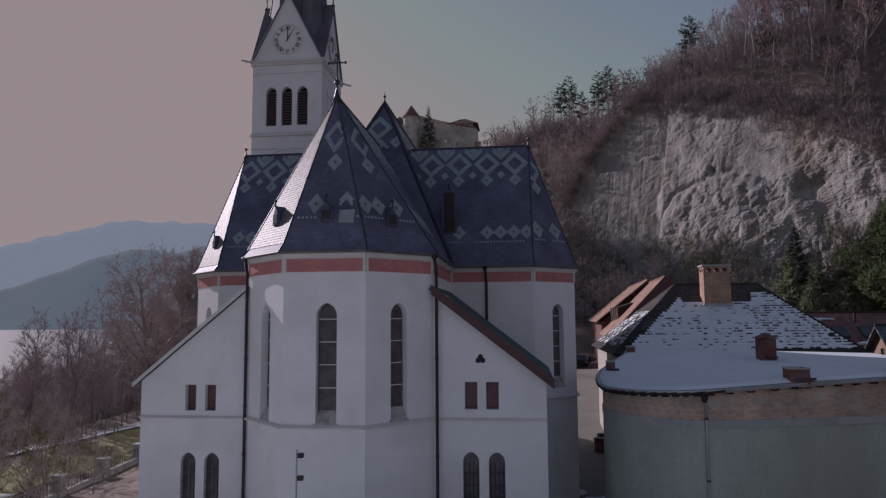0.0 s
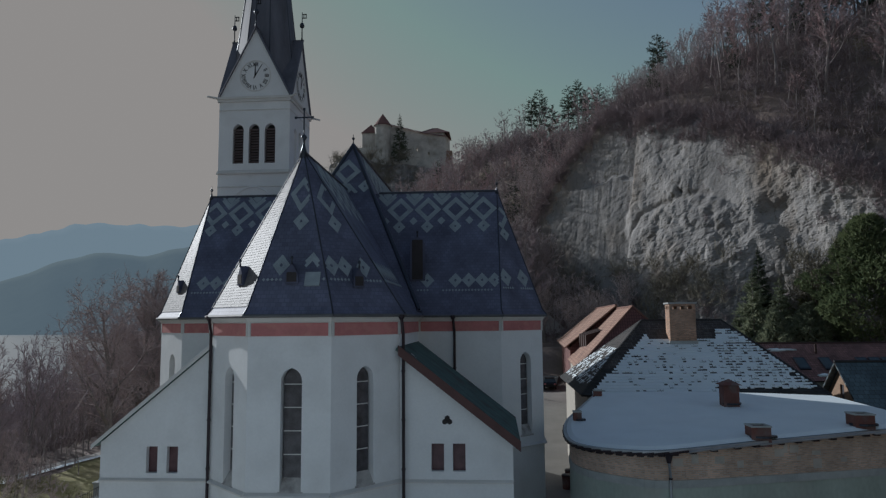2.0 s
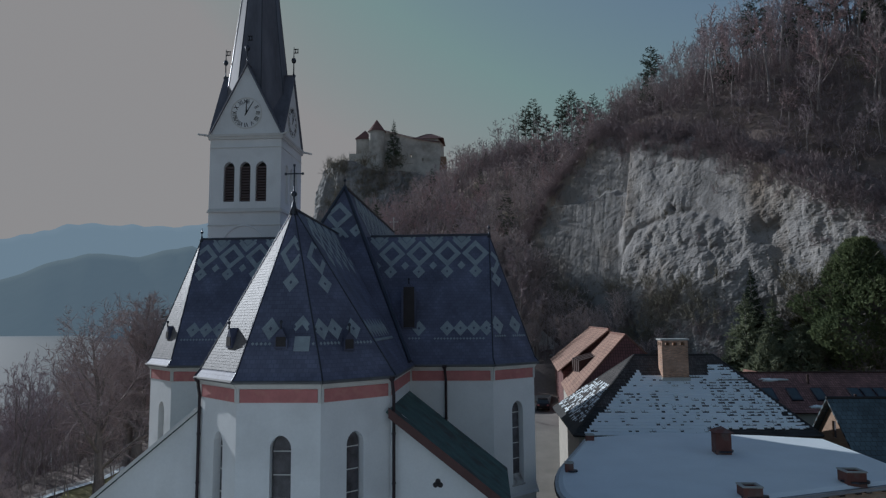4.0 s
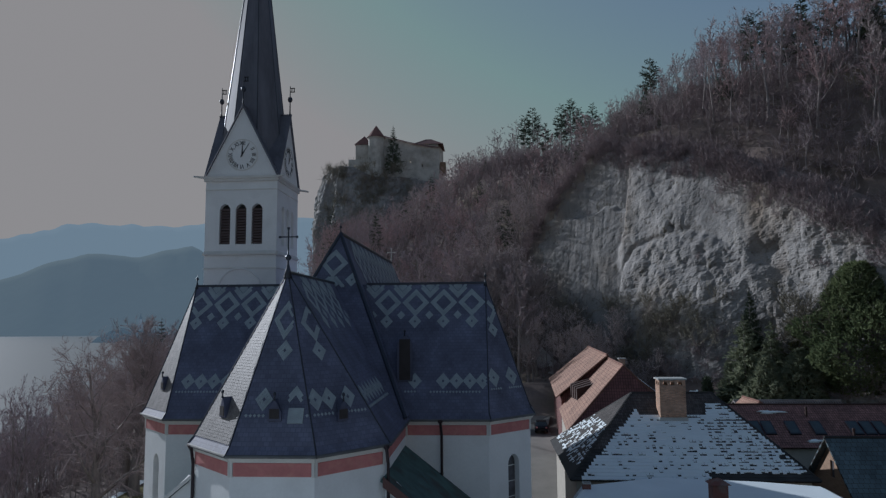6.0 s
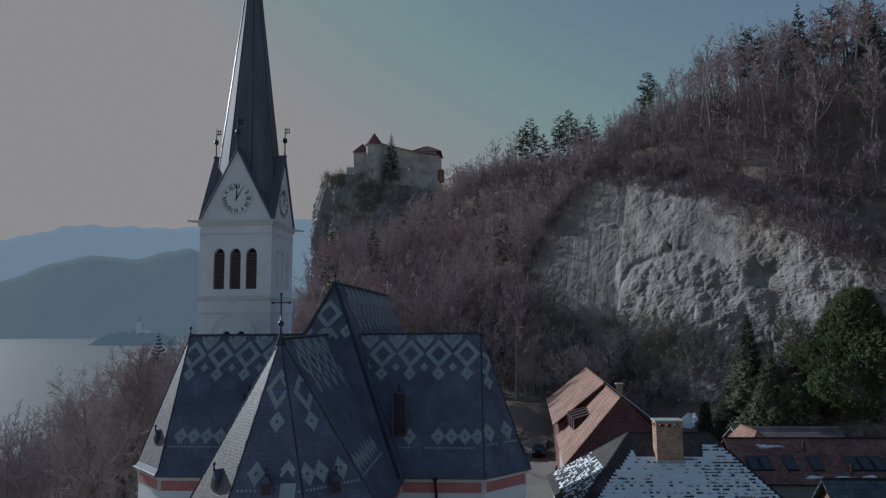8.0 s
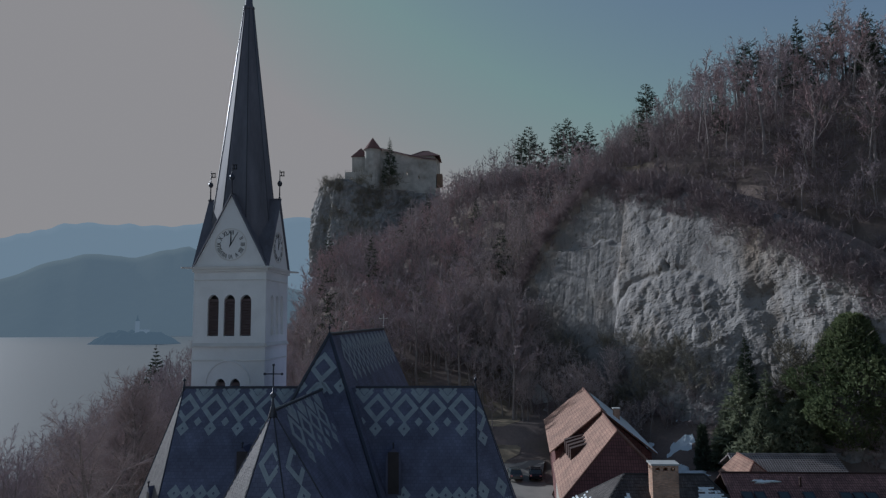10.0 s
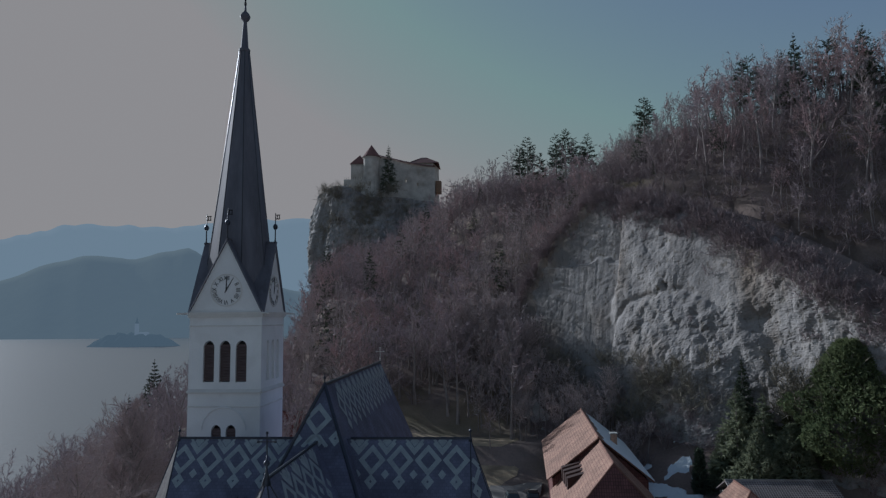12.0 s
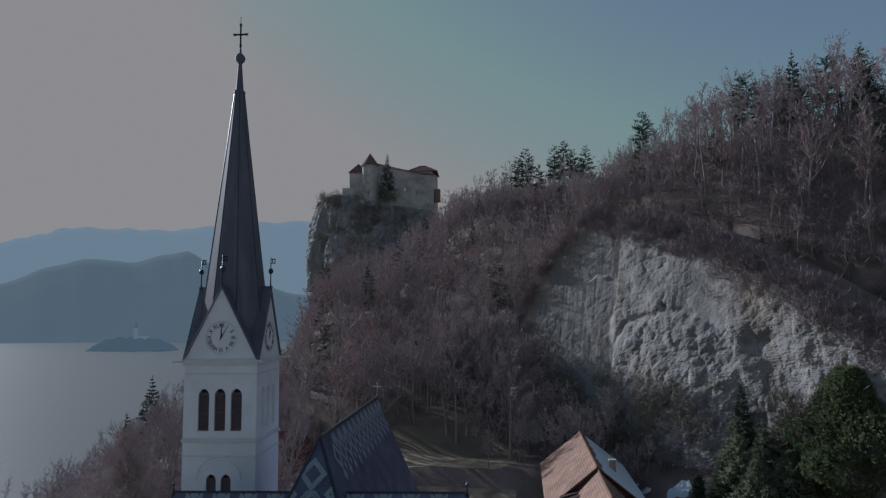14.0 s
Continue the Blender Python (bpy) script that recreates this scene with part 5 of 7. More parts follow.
part("oriel", bm_data("oriel", bm, M_WOOD), castle, "dark wooden oriel")
bm = bmesh.new()
lathe(bm, (-51.8, 317.5, 0), [(3.9, 84), (3.75, 106.3), (4.0, 106.6), (4.0, 107.4)], 20)
part("round_tower", bm_data("round_tower", bm, M_CASTLE), castle)
bm = bmesh.new()
lathe(bm, (-51.8, 317.5, 0), [(4.5, 107.2), (4.3, 107.5), (0.1, 113.3)], 20)
part("tower_roof", bm_data("tower_roof", bm, M_CASTLEROOF), castle)
for k in range(14):
    bm = bmesh.new()
    box(bm, -64.4 + k * 1.1, 314.6, 96.2, -64.3 + k * 1.1, 314.7, 97.3)
    part("railing_post", bm_data("railing_post", bm, M_BLACK), castle)

# ---- trees ----
RND = np.random.RandomState(11)


def np_mesh(name, v, t, material):
    me = bpy.data.meshes.new(name)
    v, t = np.asarray(v, np.float32), np.asarray(t, np.int32)
    me.vertices.add(len(v))
    me.vertices.foreach_set("co", v.ravel())
    me.loops.add(t.size)
    me.loops.foreach_set("vertex_index", t.ravel())
    me.polygons.add(len(t))
    me.polygons.foreach_set("loop_start", np.arange(0, t.size, 3, dtype=np.int32))
    me.update(calc_edges=True)
    me.materials.append(material)
    return me


class Twigs:
    """Collects limbs (three-sided, tapered) and thin twigs."""

    def __init__(self):
        self.v, self.t, self.n = [], [], 0

    def add(self, v, t):
        self.v.append(np.asarray(v)), self.t.append(np.asarray(t) + self.n)
        self.n += len(v)

    def limb(self, a, b, r0, r1, seg=3):
        d = b - a
        d = d / (np.linalg.norm(d) + 1e-9)
        s = np.cross(d, (0.31, 0.95, 0.1))
        s = s / (np.linalg.norm(s) + 1e-9)
        q = np.cross(d, s)
        ang = np.arange(seg) * 2 * np.pi / seg
        ring = np.cos(ang)[:, None] * s + np.sin(ang)[:, None] * q
        v = np.concatenate([a + ring * r0, b + ring * r1])
        t = []
        for k in range(seg):
            j = (k + 1) % seg
            t += [(k, j, seg + j), (k, seg + j, seg + k)]
        self.add(v, t)

    def twig(self, a, b, w, rnd):
        d = b - a
        s = np.cross(d, rnd.normal(size=3))
        s = s / (np.linalg.norm(s) + 1e-9) * w
        self.add([a - s, a + s, b], [(0, 1, 2)])

    def arrays(self):
        return np.concatenate(self.v), np.concatenate(self.t)


def turn(d, spread, rnd, up=0.0):
    n = d + rnd.normal(size=3) * spread + np.array((0, 0, up))
    return n / np.linalg.norm(n)


def bare_tree(seed, h=12.0, limbs=7, wide=0.42, subs=5, twigs=6, tips=3, fork=0.35, thick=0.017, droop=0.0, fine=1.0, spread=0.6, rise=0.0):
    """A leafless broadleaf tree: (trunk arrays, crown arrays)."""
    rnd = np.random.RandomState(seed)
    trunk, crown = Twigs(), Twigs()
    p, d = np.zeros(3), np.array((0, 0, 1.0))
    pts = [p]
    steps = 6
    for k in range(steps):
        d = turn(d, 0.07, rnd, 0.05)
        pts.append(pts[-1] + d * h * 0.78 / steps)
    rad = lambda s: h * thick * (1 - 0.85 * s)
    for k in range(steps):
        trunk.limb(pts[k] - (0, 0, 0.4 if k == 0 else 0), pts[k + 1], rad(k / steps) * (1.25 if k == 0 else 1), rad((k + 1) / steps), 6)
    for i in range(limbs):
        s = fork + (0.98 - fork) * (i + rnd.uniform(0, 0.8)) / limbs
        k = min(int(s * steps), steps - 1)
        a = pts[k] + (pts[k + 1] - pts[k]) * (s * steps - k)
        ang = i * 2.4 + rnd.uniform(-0.5, 0.5)
        ln = h * wide * (1.05 - 0.55 * s) * rnd.uniform(0.8, 1.2)
        dl = np.array((math.cos(ang), math.sin(ang), 0.55 + 0.75 * s + rise))
        dl = dl / np.linalg.norm(dl)
        m = a + dl * ln * 0.5
        dm = turn(dl, 0.18, rnd, 0.22)
        e = m + dm * ln * 0.5
        r = rad(s) * 0.55
        trunk.limb(a, m, r, r * 0.7, 4), trunk.limb(m, e, r * 0.7, r * 0.25, 3)
        for j in range(subs):
            f = (j + 1) / subs
            b = a + (m - a) * min(1, f * 2) + (e - m) * max(0, f * 2 - 1)
            ds = turn(dm, 0.55, rnd, 0.15 - droop)
            ls = ln * rnd.uniform(0.32, 0.6)
            c = b + ds * ls
            crown.limb(b, c, r * 0.3, r * 0.1, 3)
            for q in range(twigs):
                g = b + (c - b) * rnd.uniform(0.2, 1.0)
                dt = turn(ds, spread, rnd, 0.12 - droop)
                lt = ls * rnd.uniform(0.35, 0.7)
                o = g + dt * lt
                crown.twig(g, o, 0.0044 * h * fine, rnd)
                for z in range(tips):
                    y = g + (o - g) * rnd.uniform(0.3, 0.95)
                    crown.twig(y, y + turn(dt, spread + 0.1, rnd, 0.1 - droop) * lt * rnd.uniform(0.4, 0.75), 0.0036 * h * fine, rnd)
    return trunk.arrays(), crown.arrays()


def conifer(seed, h=14.0, wide=0.2, bare=0.12, tiers=22, per=7, needles=10, flat=0.0):
    """A fir or pine: whorls of drooping boughs set with flat sprays."""
    rnd = np.random.RandomState(seed)
    trunk, crown = Twigs(), Twigs()
    trunk.limb(np.array((0, 0, -0.5)), np.array((0, 0, h * 0.55)), h * 0.013, h * 0.008, 6)
    trunk.limb(np.array((0, 0, h * 0.55)), np.array((0, 0, h * 0.99)), h * 0.008, h * 0.001, 5)
    for k in range(tiers):
        s = bare + (0.99 - bare) * (k / (tiers - 1))
        prof = (1 - s) ** 0.8 if not flat else (0.35 + 0.65 * math.sin(math.pi * min(1, (s - bare) / (1 - bare) * 0.8 + 0.2)))
        for i in range(per):
            if rnd.rand() < (0.12 if not flat else 0.3):
                continue
            ang = rnd.uniform(0, 6.28)
            ln = h * wide * prof * rnd.uniform(0.65, 1.15) + 0.05 * h * (1 - s)
            a = np.array((0, 0, h * s + rnd.uniform(-0.2, 0.2)))
            d = np.array((math.cos(ang), math.sin(ang), -0.12 + 0.5 * s))
            b = a + d * ln
            crown.limb(a, b, 0.0025 * h, 0.0008 * h, 3)
            for q in range(needles):
                f = rnd.uniform(0.25, 1.0)
                g = a + (b - a) * f
                dd = turn(d, 0.5, rnd, -0.12)
                crown.twig(g, g + dd * ln * rnd.uniform(0.22, 0.42), 0.011 * h * (1.2 - s) + 0.02, rnd)
                g = g + rnd.normal(size=3) * 0.03 * h * (1 - s)
                crown.twig(g, g + turn(dd, 0.7, rnd, -0.1) * ln * 0.3, 0.009 * h * (1.2 - s) + 0.02, rnd)
    return trunk.arrays(), crown.arrays()


def shrub(seed, h=2.6, stems=13):
    rnd = np.random.RandomState(seed)
    tw = Twigs()
    for i in range(stems):
        d = turn(np.array((0, 0, 1.0)), 0.45, rnd)
        a = rnd.normal(size=3) * (0.35, 0.35, 0)
        b = a + d * h * rnd.uniform(0.5, 1)
        tw.limb(a, b, 0.022, 0.008, 3)
        for q in range(7):
            g = a + (b - a) * rnd.uniform(0.3, 1)
            tw.twig(g, g + turn(d, 0.6, rnd) * h * rnd.uniform(0.2, 0.45), 0.03, rnd)
    return tw.arrays()


def foliage(name, colour, other, rough=0.9, through_light=0.15):
    """Leaf or twig colour that differs from piece to piece."""
    m = bpy.data.materials.new(name)
    m.use_nodes = True
    n, l = m.node_tree.nodes, m.node_tree.links
    p = n["Principled BSDF"]
    p.inputs["Roughness"].default_value = rough
    p.inputs["Specular IOR Level"].default_value = 0.15
    g = n.new("ShaderNodeNewGeometry")
    co, ns = n.new("ShaderNodeTexCoord"), n.new("ShaderNodeTexNoise")
    ns.inputs["Scale"].default_value, ns.inputs["Detail"].default_value = 0.09, 4
    l.new(co.outputs["Object"], ns.inputs["Vector"])
    add = n.new("ShaderNodeMath")
    add.operation = "MULTIPLY_ADD"
    add.inputs[1].default_value = 0.45
    l.new(g.outputs["Random Per Island"], add.inputs[0]), l.new(ns.outputs["Fac"], add.inputs[2])
    ramp = n.new("ShaderNodeMapRange")
    ramp.inputs["From Min"].default_value, ramp.inputs["From Max"].default_value = 0.4, 1.0
    l.new(add.outputs[0], ramp.inputs["Value"])
    mx = n.new("ShaderNodeMix")
    mx.data_type = "RGBA"
    mx.inputs["A"].default_value, mx.inputs["B"].default_value = (*colour, 1), (*other, 1)
    l.new(ramp.outputs["Result"], mx.inputs["Factor"])
    l.new(mx.outputs["Result"], p.inputs["Base Color"])
    if through_light > 0.2:
        # sun shines through the sprays
        tr, sh = n.new("ShaderNodeBsdfTranslucent"), n.new("ShaderNodeMixShader")
        sh.inputs["Fac"].default_value = through_light
        l.new(mx.outputs["Result"], tr.inputs["Color"])
        l.new(p.outputs["BSDF"], sh.inputs[1]), l.new(tr.outputs["BSDF"], sh.inputs[2])
        l.new(sh.outputs["Shader"], n["Material Output"].inputs["Surface"])
    return m


M_TWIG = foliage("winter_twigs", (0.29, 0.24, 0.25), (0.45, 0.375, 0.385))
M_RUSSET = foliage("russet_twigs", (0.34, 0.245, 0.24), (0.52, 0.39, 0.385))
M_TAN = foliage("tan_twigs", (0.34, 0.29, 0.28), (0.52, 0.445, 0.43))
M_BARK = mat("bark", (0.265, 0.23, 0.215), 0.95, dark=0.6, light=1.4, scale=1.5, fine=9, stretch=(1, 1, 0.25))
M_FIR = foliage("fir_needles", (0.06, 0.075, 0.055), (0.11, 0.13, 0.085))
M_THUJA = foliage("thuja_sprays", (0.105, 0.135, 0.068), (0.19, 0.22, 0.11), 0.9, 0.35)
M_SHRUB = foliage("brown_scrub", (0.2, 0.162, 0.165), (0.33, 0.27, 0.27))
M_EVER = foliage("evergreen_sprays", (0.17, 0.195, 0.13), (0.3, 0.32, 0.21), 0.9, 0.4)
M_IVY = foliage("dark_scrub", (0.18, 0.165, 0.13), (0.28, 0.255, 0.2))

BARE = [bare_tree(20 + k, 12.0, 9, (0.27, 0.34, 0.24, 0.36, 0.3)[k], 5, 5, 3, fork=(0.42, 0.32, 0.5, 0.3, 0.45)[k], thick=0.014, fine=0.72, spread=0.45, rise=0.5) for k in range(5)]
FIRS = [conifer(40 + k, 14.0, (0.2, 0.24)[k], 0.15, 17, 6, 6) for k in range(2)]
FARBARE = [bare_tree(35 + k, 12.0, 8, (0.28, 0.34, 0.25, 0.36, 0.3)[k], 4, 4, 2, fork=(0.42, 0.32, 0.5, 0.3, 0.45)[k], thick=0.015, fine=1.15, spread=0.5, rise=0.5) for k in range(5)]
THIN = [bare_tree(30 + k, 12.0, 9, (0.24, 0.3, 0.27)[k], 5, 6, 3, fork=0.3, thick=0.012, fine=0.45, spread=0.4, rise=0.45) for k in range(3)]
POLES = [bare_tree(40 + k, 12.0, 9, (0.17, 0.21, 0.19)[k], 5, 5, 3, fork=0.25, thick=0.008, fine=0.34, spread=0.35, rise=0.3) for k in range(3)]
SHRUBS = [shrub(60 + k) for k in range(3)]


def scatter(name, protos, spots, material, label, category, seed=5):
    """One joined wood of many turned and scaled copies; spots: rows of (x, y, z, scale, prototype)."""
    vs, ts, n = [], [], 0
    for x, y, z, s, k in spots:
        v, t = protos[int(k)]
        a = (x * 12.9898 + y * 78.233 + seed) % 6.283
        c, q = math.cos(a), math.sin(a)
        sx = s * (0.85 + 0.35 * ((x * 3.17 + y * 7.31) % 1.0))
        r = np.stack([(v[:, 0] * c - v[:, 1] * q) * sx + x, (v[:, 0] * q + v[:, 1] * c) * sx + y, v[:, 2] * s + z], 1)
        vs.append(r), ts.append(t + n)
        n += len(v)
    me = np_mesh(name, np.concatenate(vs), np.concatenate(ts), material)
    return tagged(new(name, me), label, category, kind="stuff")


def spots(x0, x1, y0, y1, step, keep):
    """Jittered places on the land where keep(x, y, z) holds."""
    xs, ys = np.meshgrid(np.arange(x0, x1, step), np.arange(y0, y1, step))
    xs = (xs + RND.uniform(-0.45, 0.45, xs.shape) * step).ravel()
    ys = (ys + RND.uniform(-0.45, 0.45, ys.shape) * step).ravel()
    zs = height(xs, ys)
    ok = keep(xs, ys, zs)
    return np.stack([xs[ok], ys[ok], zs[ok]], 1)


def uw(x, y):
    return (x - FOOT[0]) * ALONG[0] + (y - FOOT[1]) * ALONG[1], (x - FOOT[0]) * INTO[0] + (y - FOOT[1]) * INTO[1]


M_LIME = foliage("lime_twigs", (0.32, 0.26, 0.25), (0.48, 0.4, 0.385))


def on_slope(x, y, z):
    u, w = uw(x, y)
    d = np.hypot(x + 50, y - 338)
    hill = (w > 0.12 * (rim(u) - 30) + 9.2) & (u > -30) & (u < 100)
    return ((y > 122) & (u < -9) | hill) & (z > -12) & (d > 35) & (x / y < 0.62) & (x / y > -0.34) & (z < 92) & ((w < 52) | (u < -30))


def woods():
    a = spots(-95, 110, 74, 310, 4.7, lambda x, y, z: on_slope(x, y, z) & (RND.uniform(size=x.shape) < np.where(y > 230, 0.95, 1.0)))
    u, w = uw(a[:, 0], a[:, 1])
    size = RND.uniform(0.8, 1.5, len(a)) * np.where((u > -4) & (w < 0.12 * (rim(u) - 30) + 14), 0.5, 1.0) * np.where((u < -30) & (a[:, 0] > -6) & (a[:, 1] > 185), np.where(RND.uniform(size=len(a)) < 0.16, 1.05, 0.62), 1.0)
    # lower growth on the shoulder of the hill above the rock
    way = a[:, 0] / a[:, 1]
    size = np.where((u > -14) & (way > 0.16), size * np.where(way < 0.27, 0.52, np.where(way < 0.32, 0.78, 1.0)), size)
    # tall stems along the edge of the wood
    size = np.where((a[:, 1] < 140) & (u < -9) & (a[:, 0] > -30), size * 1.4, size)
    rows = np.concatenate([a, size[:, None], RND.randint(0, 5, (len(a), 1))], 1)
    fir = (RND.uniform(size=len(a)) < np.where((a[:, 0] < -62), 0.5, 0.05))
    bare = rows[~fir]
    bare[:, 4] += np.where(bare[:, 1] > 175, 5, 0)
    kind = np.array([noise.noise((x * 0.045, y * 0.045, 3)) for x, y in bare[:, :2]]) + RND.uniform(-0.35, 0.35, len(bare))
    # close small growth over the shoulder above the rock
    a = spots(0, 112, 56, 195, 3.5, lambda x, y, z: on_slope(x, y, z) & (uw(x, y)[0] > -14) & (uw(x, y)[1] < 50))
    low = np.concatenate([a, RND.uniform(0.3, 0.62, len(a))[:, None], RND.randint(5, 10, (len(a), 1))], 1)
    scatter("low_wood", [b[1] for b in BARE + FARBARE], low, M_SHRUB, "dense dark brown leafless undergrowth above the cliff", "trees")
    scatter("low_wood_trunks", [b[0] for b in BARE + FARBARE], low, M_BARK, "thin stems of the undergrowth above the cliff", "trees")
    for lo, hi, m, label in ((-9, -0.12, M_TWIG, "grey-brown leafless broadleaf wood on the castle hill"), (-0.12, 0.2, M_RUSSET, "russet leafless broadleaf wood on the castle hill"), (0.2, 9, M_TAN, "tan leafless broadleaf wood on the castle hill")):
        scatter("bare_wood", [b[1] for b in BARE + FARBARE], bare[(kind >= lo) & (kind < hi)], m, label, "trees", 5)
    scatter("bare_wood_trunks", [b[0] for b in BARE + FARBARE], bare, M_BARK, "grey-brown trunks and limbs of the hillside wood", "trees")
    firs = rows[fir]
    firs[:, 4] = RND.randint(0, 2, len(firs))
    firs[:, 3] *= 0.85
    scatter("fir_wood", [b[1] for b in FIRS], firs, M_FIR, "dark firs among the leafless trees on the slope", "trees")
    # scrub on the slope, along the rim and at the foot of the rock wall
    b = spots(-75, 100, 74, 305, 4.6, lambda x, y, z: on_slope(x, y, z))
    h = spots(0, 110, 60, 180, 2.6, lambda x, y, z: on_slope(x, y, z) & (uw(x, y)[0] > -12) & (uw(x, y)[1] < 48))
    edge = []
    for k in range(120):
        u, w = RND.uniform(-8, 88), RND.uniform(-13, -5)
        p = FOOT + ALONG * u + INTO * w
        if p[0] < 24 or p[1] > 108:
            edge.append((p[0], p[1], max(float(height(p[0], p[1])), 0)))
    b = np.concatenate([b, h, np.array(edge)])
    rows = np.concatenate([b, RND.uniform(0.7, 1.7, (len(b), 1)) * np.where(b[:, 1] > 200, 1.7, 1.0)[:, None], RND.randint(0, 3, (len(b), 1))], 1)
    face = []
    for k in range(1100):
        u = RND.uniform(-9, 88)
        lo = float(rim(u))
        c = RND.rand()
        z = lo + RND.uniform(-1.2, 2.0) - 5 * RND.rand() ** 4 if c < 0.75 else RND.uniform(10, lo) if c < 0.85 else RND.uniform(8, 18)
        if c > 0.75 and c < 0.85 and noise.noise((u * 0.2, z * 0.2, 4)) < 0.1:
            continue
        p = FOOT + ALONG * u + INTO * (rock_face(u, z) - 0.1)
        face.append((p[0], p[1], z - 0.3, RND.uniform(0.45, 1.3), RND.randint(0, 3)))
    # bushes that hide the end of the rock wall
    for k in range(130):
        z = RND.uniform(9, 50)
        u = float(np.interp(z, [9, 34, 41.9, 48.8, 53.5], [-0.5, -3.0, 0.5, 6.0, 12.0])) + RND.normal() * 1.3 - 0.8
        p = FOOT + ALONG * u + INTO * (rock_face(u, z) - 0.2)
        face.append((p[0], p[1], z - 0.8, RND.uniform(0.5, 1.2), RND.randint(0, 3)))
    rows = np.concatenate([rows, np.array(face)])
    foot = []
    for k in range(520):
        u, z = RND.uniform(8, 66), 6 + 17 * RND.rand() ** 1.7
        if noise.noise((u * 0.11, z * 0.13, 12)) > 0.16 - 0.03 * (24 - z):
            continue
        p = FOOT + ALONG * u + INTO * (rock_face(u, z) - 0.3 - 1.5 * RND.rand())
        foot.append((p[0], p[1], z - 0.8, RND.uniform(0.8, 1.7), RND.randint(0, 3)))
    scatter("ivy_scrub", SHRUBS, foot, M_IVY, "dark evergreen and bramble scrub over the cliff foot", "shrubs")
    scatter("scrub", SHRUBS, rows, M_SHRUB, "brown leafless scrub on the hillside and cliff rim", "shrubs")
    # small trees along the foot of the rock wall
    d = []
    for k in range(200):
        u, w = (RND.uniform(-16, 62), RND.uniform(-17, -6)) if k < 100 else (RND.uniform(-14, 7), RND.uniform(-10, -2))
        p = FOOT + ALONG * u + INTO * w
        if p[0] > 22 and p[1] < 104:
            continue
        d.append((p[0], p[1], float(height(p[0], p[1])), RND.uniform(0.55, 0.95) * (1.35 if k >= 100 else 1.1 if u < 8 else 0.8), RND.randint(0, 5)))
    for k in range(46):
        p = FOOT + ALONG * RND.uniform(3, 27) + INTO * RND.uniform(-13, -3.5)
        d.append((p[0], p[1], float(height(p[0], p[1])), RND.uniform(0.55, 0.9), RND.randint(0, 5)))
    scatter("foot_wood", [b[1] for b in BARE], d, M_TAN, "small leafless trees at the foot of the cliff", "trees")
    scatter("foot_wood_trunks", [b[0] for b in BARE], d, M_BARK, "trunks of the small trees at the cliff foot", "trees")
    # lakeside
    c = spots(-190, -24, 45, 240, 4.0, lambda x, y, z: (z > -19.2) & (z < 9) & (x / y < -0.26) & (x / y > -0.85) & (y + 0.3 * x < 200) & ((x < -50) | (y > 90)))
    rows = np.concatenate([c, RND.uniform(0.8, 1.45, (len(c), 1)), RND.randint(0, 3, (len(c), 1))], 1)
    scatter("lakeside_wood", [b[1] for b in THIN], rows, M_TWIG, "leafless trees on the bank above the lake", "trees")
    scatter("lakeside_wood_trunks", [b[0] for b in THIN], rows, M_BARK, "trunks of the leafless trees above the lake", "trees")
    c = spots(-120, -24, 30, 120, 3.0, lambda x, y, z: (z > -18.5) & (z < -0.3) & (x / y < -0.4) & (x / y > -1.0) & (x < -48.5 - 0.1 * (y - 60)))
    rows = np.concatenate([c, RND.uniform(0.6, 1.2, (len(c), 1)), RND.randint(0, 3, (len(c), 1))], 1)
    scatter("bank_scrub", SHRUBS, rows, M_SHRUB, "brown scrub on the bank above the lake", "shrubs")
    # thicket of thin upright trees between the lawn and the lake
    c = spots(-80, -30, 56, 104, 3.1, lambda x, y, z: (x / y < -0.53) & (x / y > -0.84) & (x < -40) & (z > -17))
    tall = (RND.uniform(3.0, 7.6, len(c)) - c[:, 2]) / 12
    rows = np.concatenate([c, np.clip(tall, 0.5, 1.9)[:, None], RND.randint(0, 3, (len(c), 1))], 1)
    scatter("thicket", [b[1] for b in POLES], rows, M_TWIG, "thicket of thin leafless trees above the lake", "trees")
    scatter("thicket_trunks", [b[0] for b in POLES], rows, M_BARK, "thin upright stems of the lakeside thicket", "trees")


woods()


def tree(name, proto, at, s, leaf, label, category, group=""):
    ob = thing(name, label, category, at, group)
    for nm, (v, t), m in (("trunk", proto[0], M_BARK), ("crown", proto[1], leaf)):
        part(nm, np_mesh(nm, v * s + np.array(at), t, m), ob)
    return ob


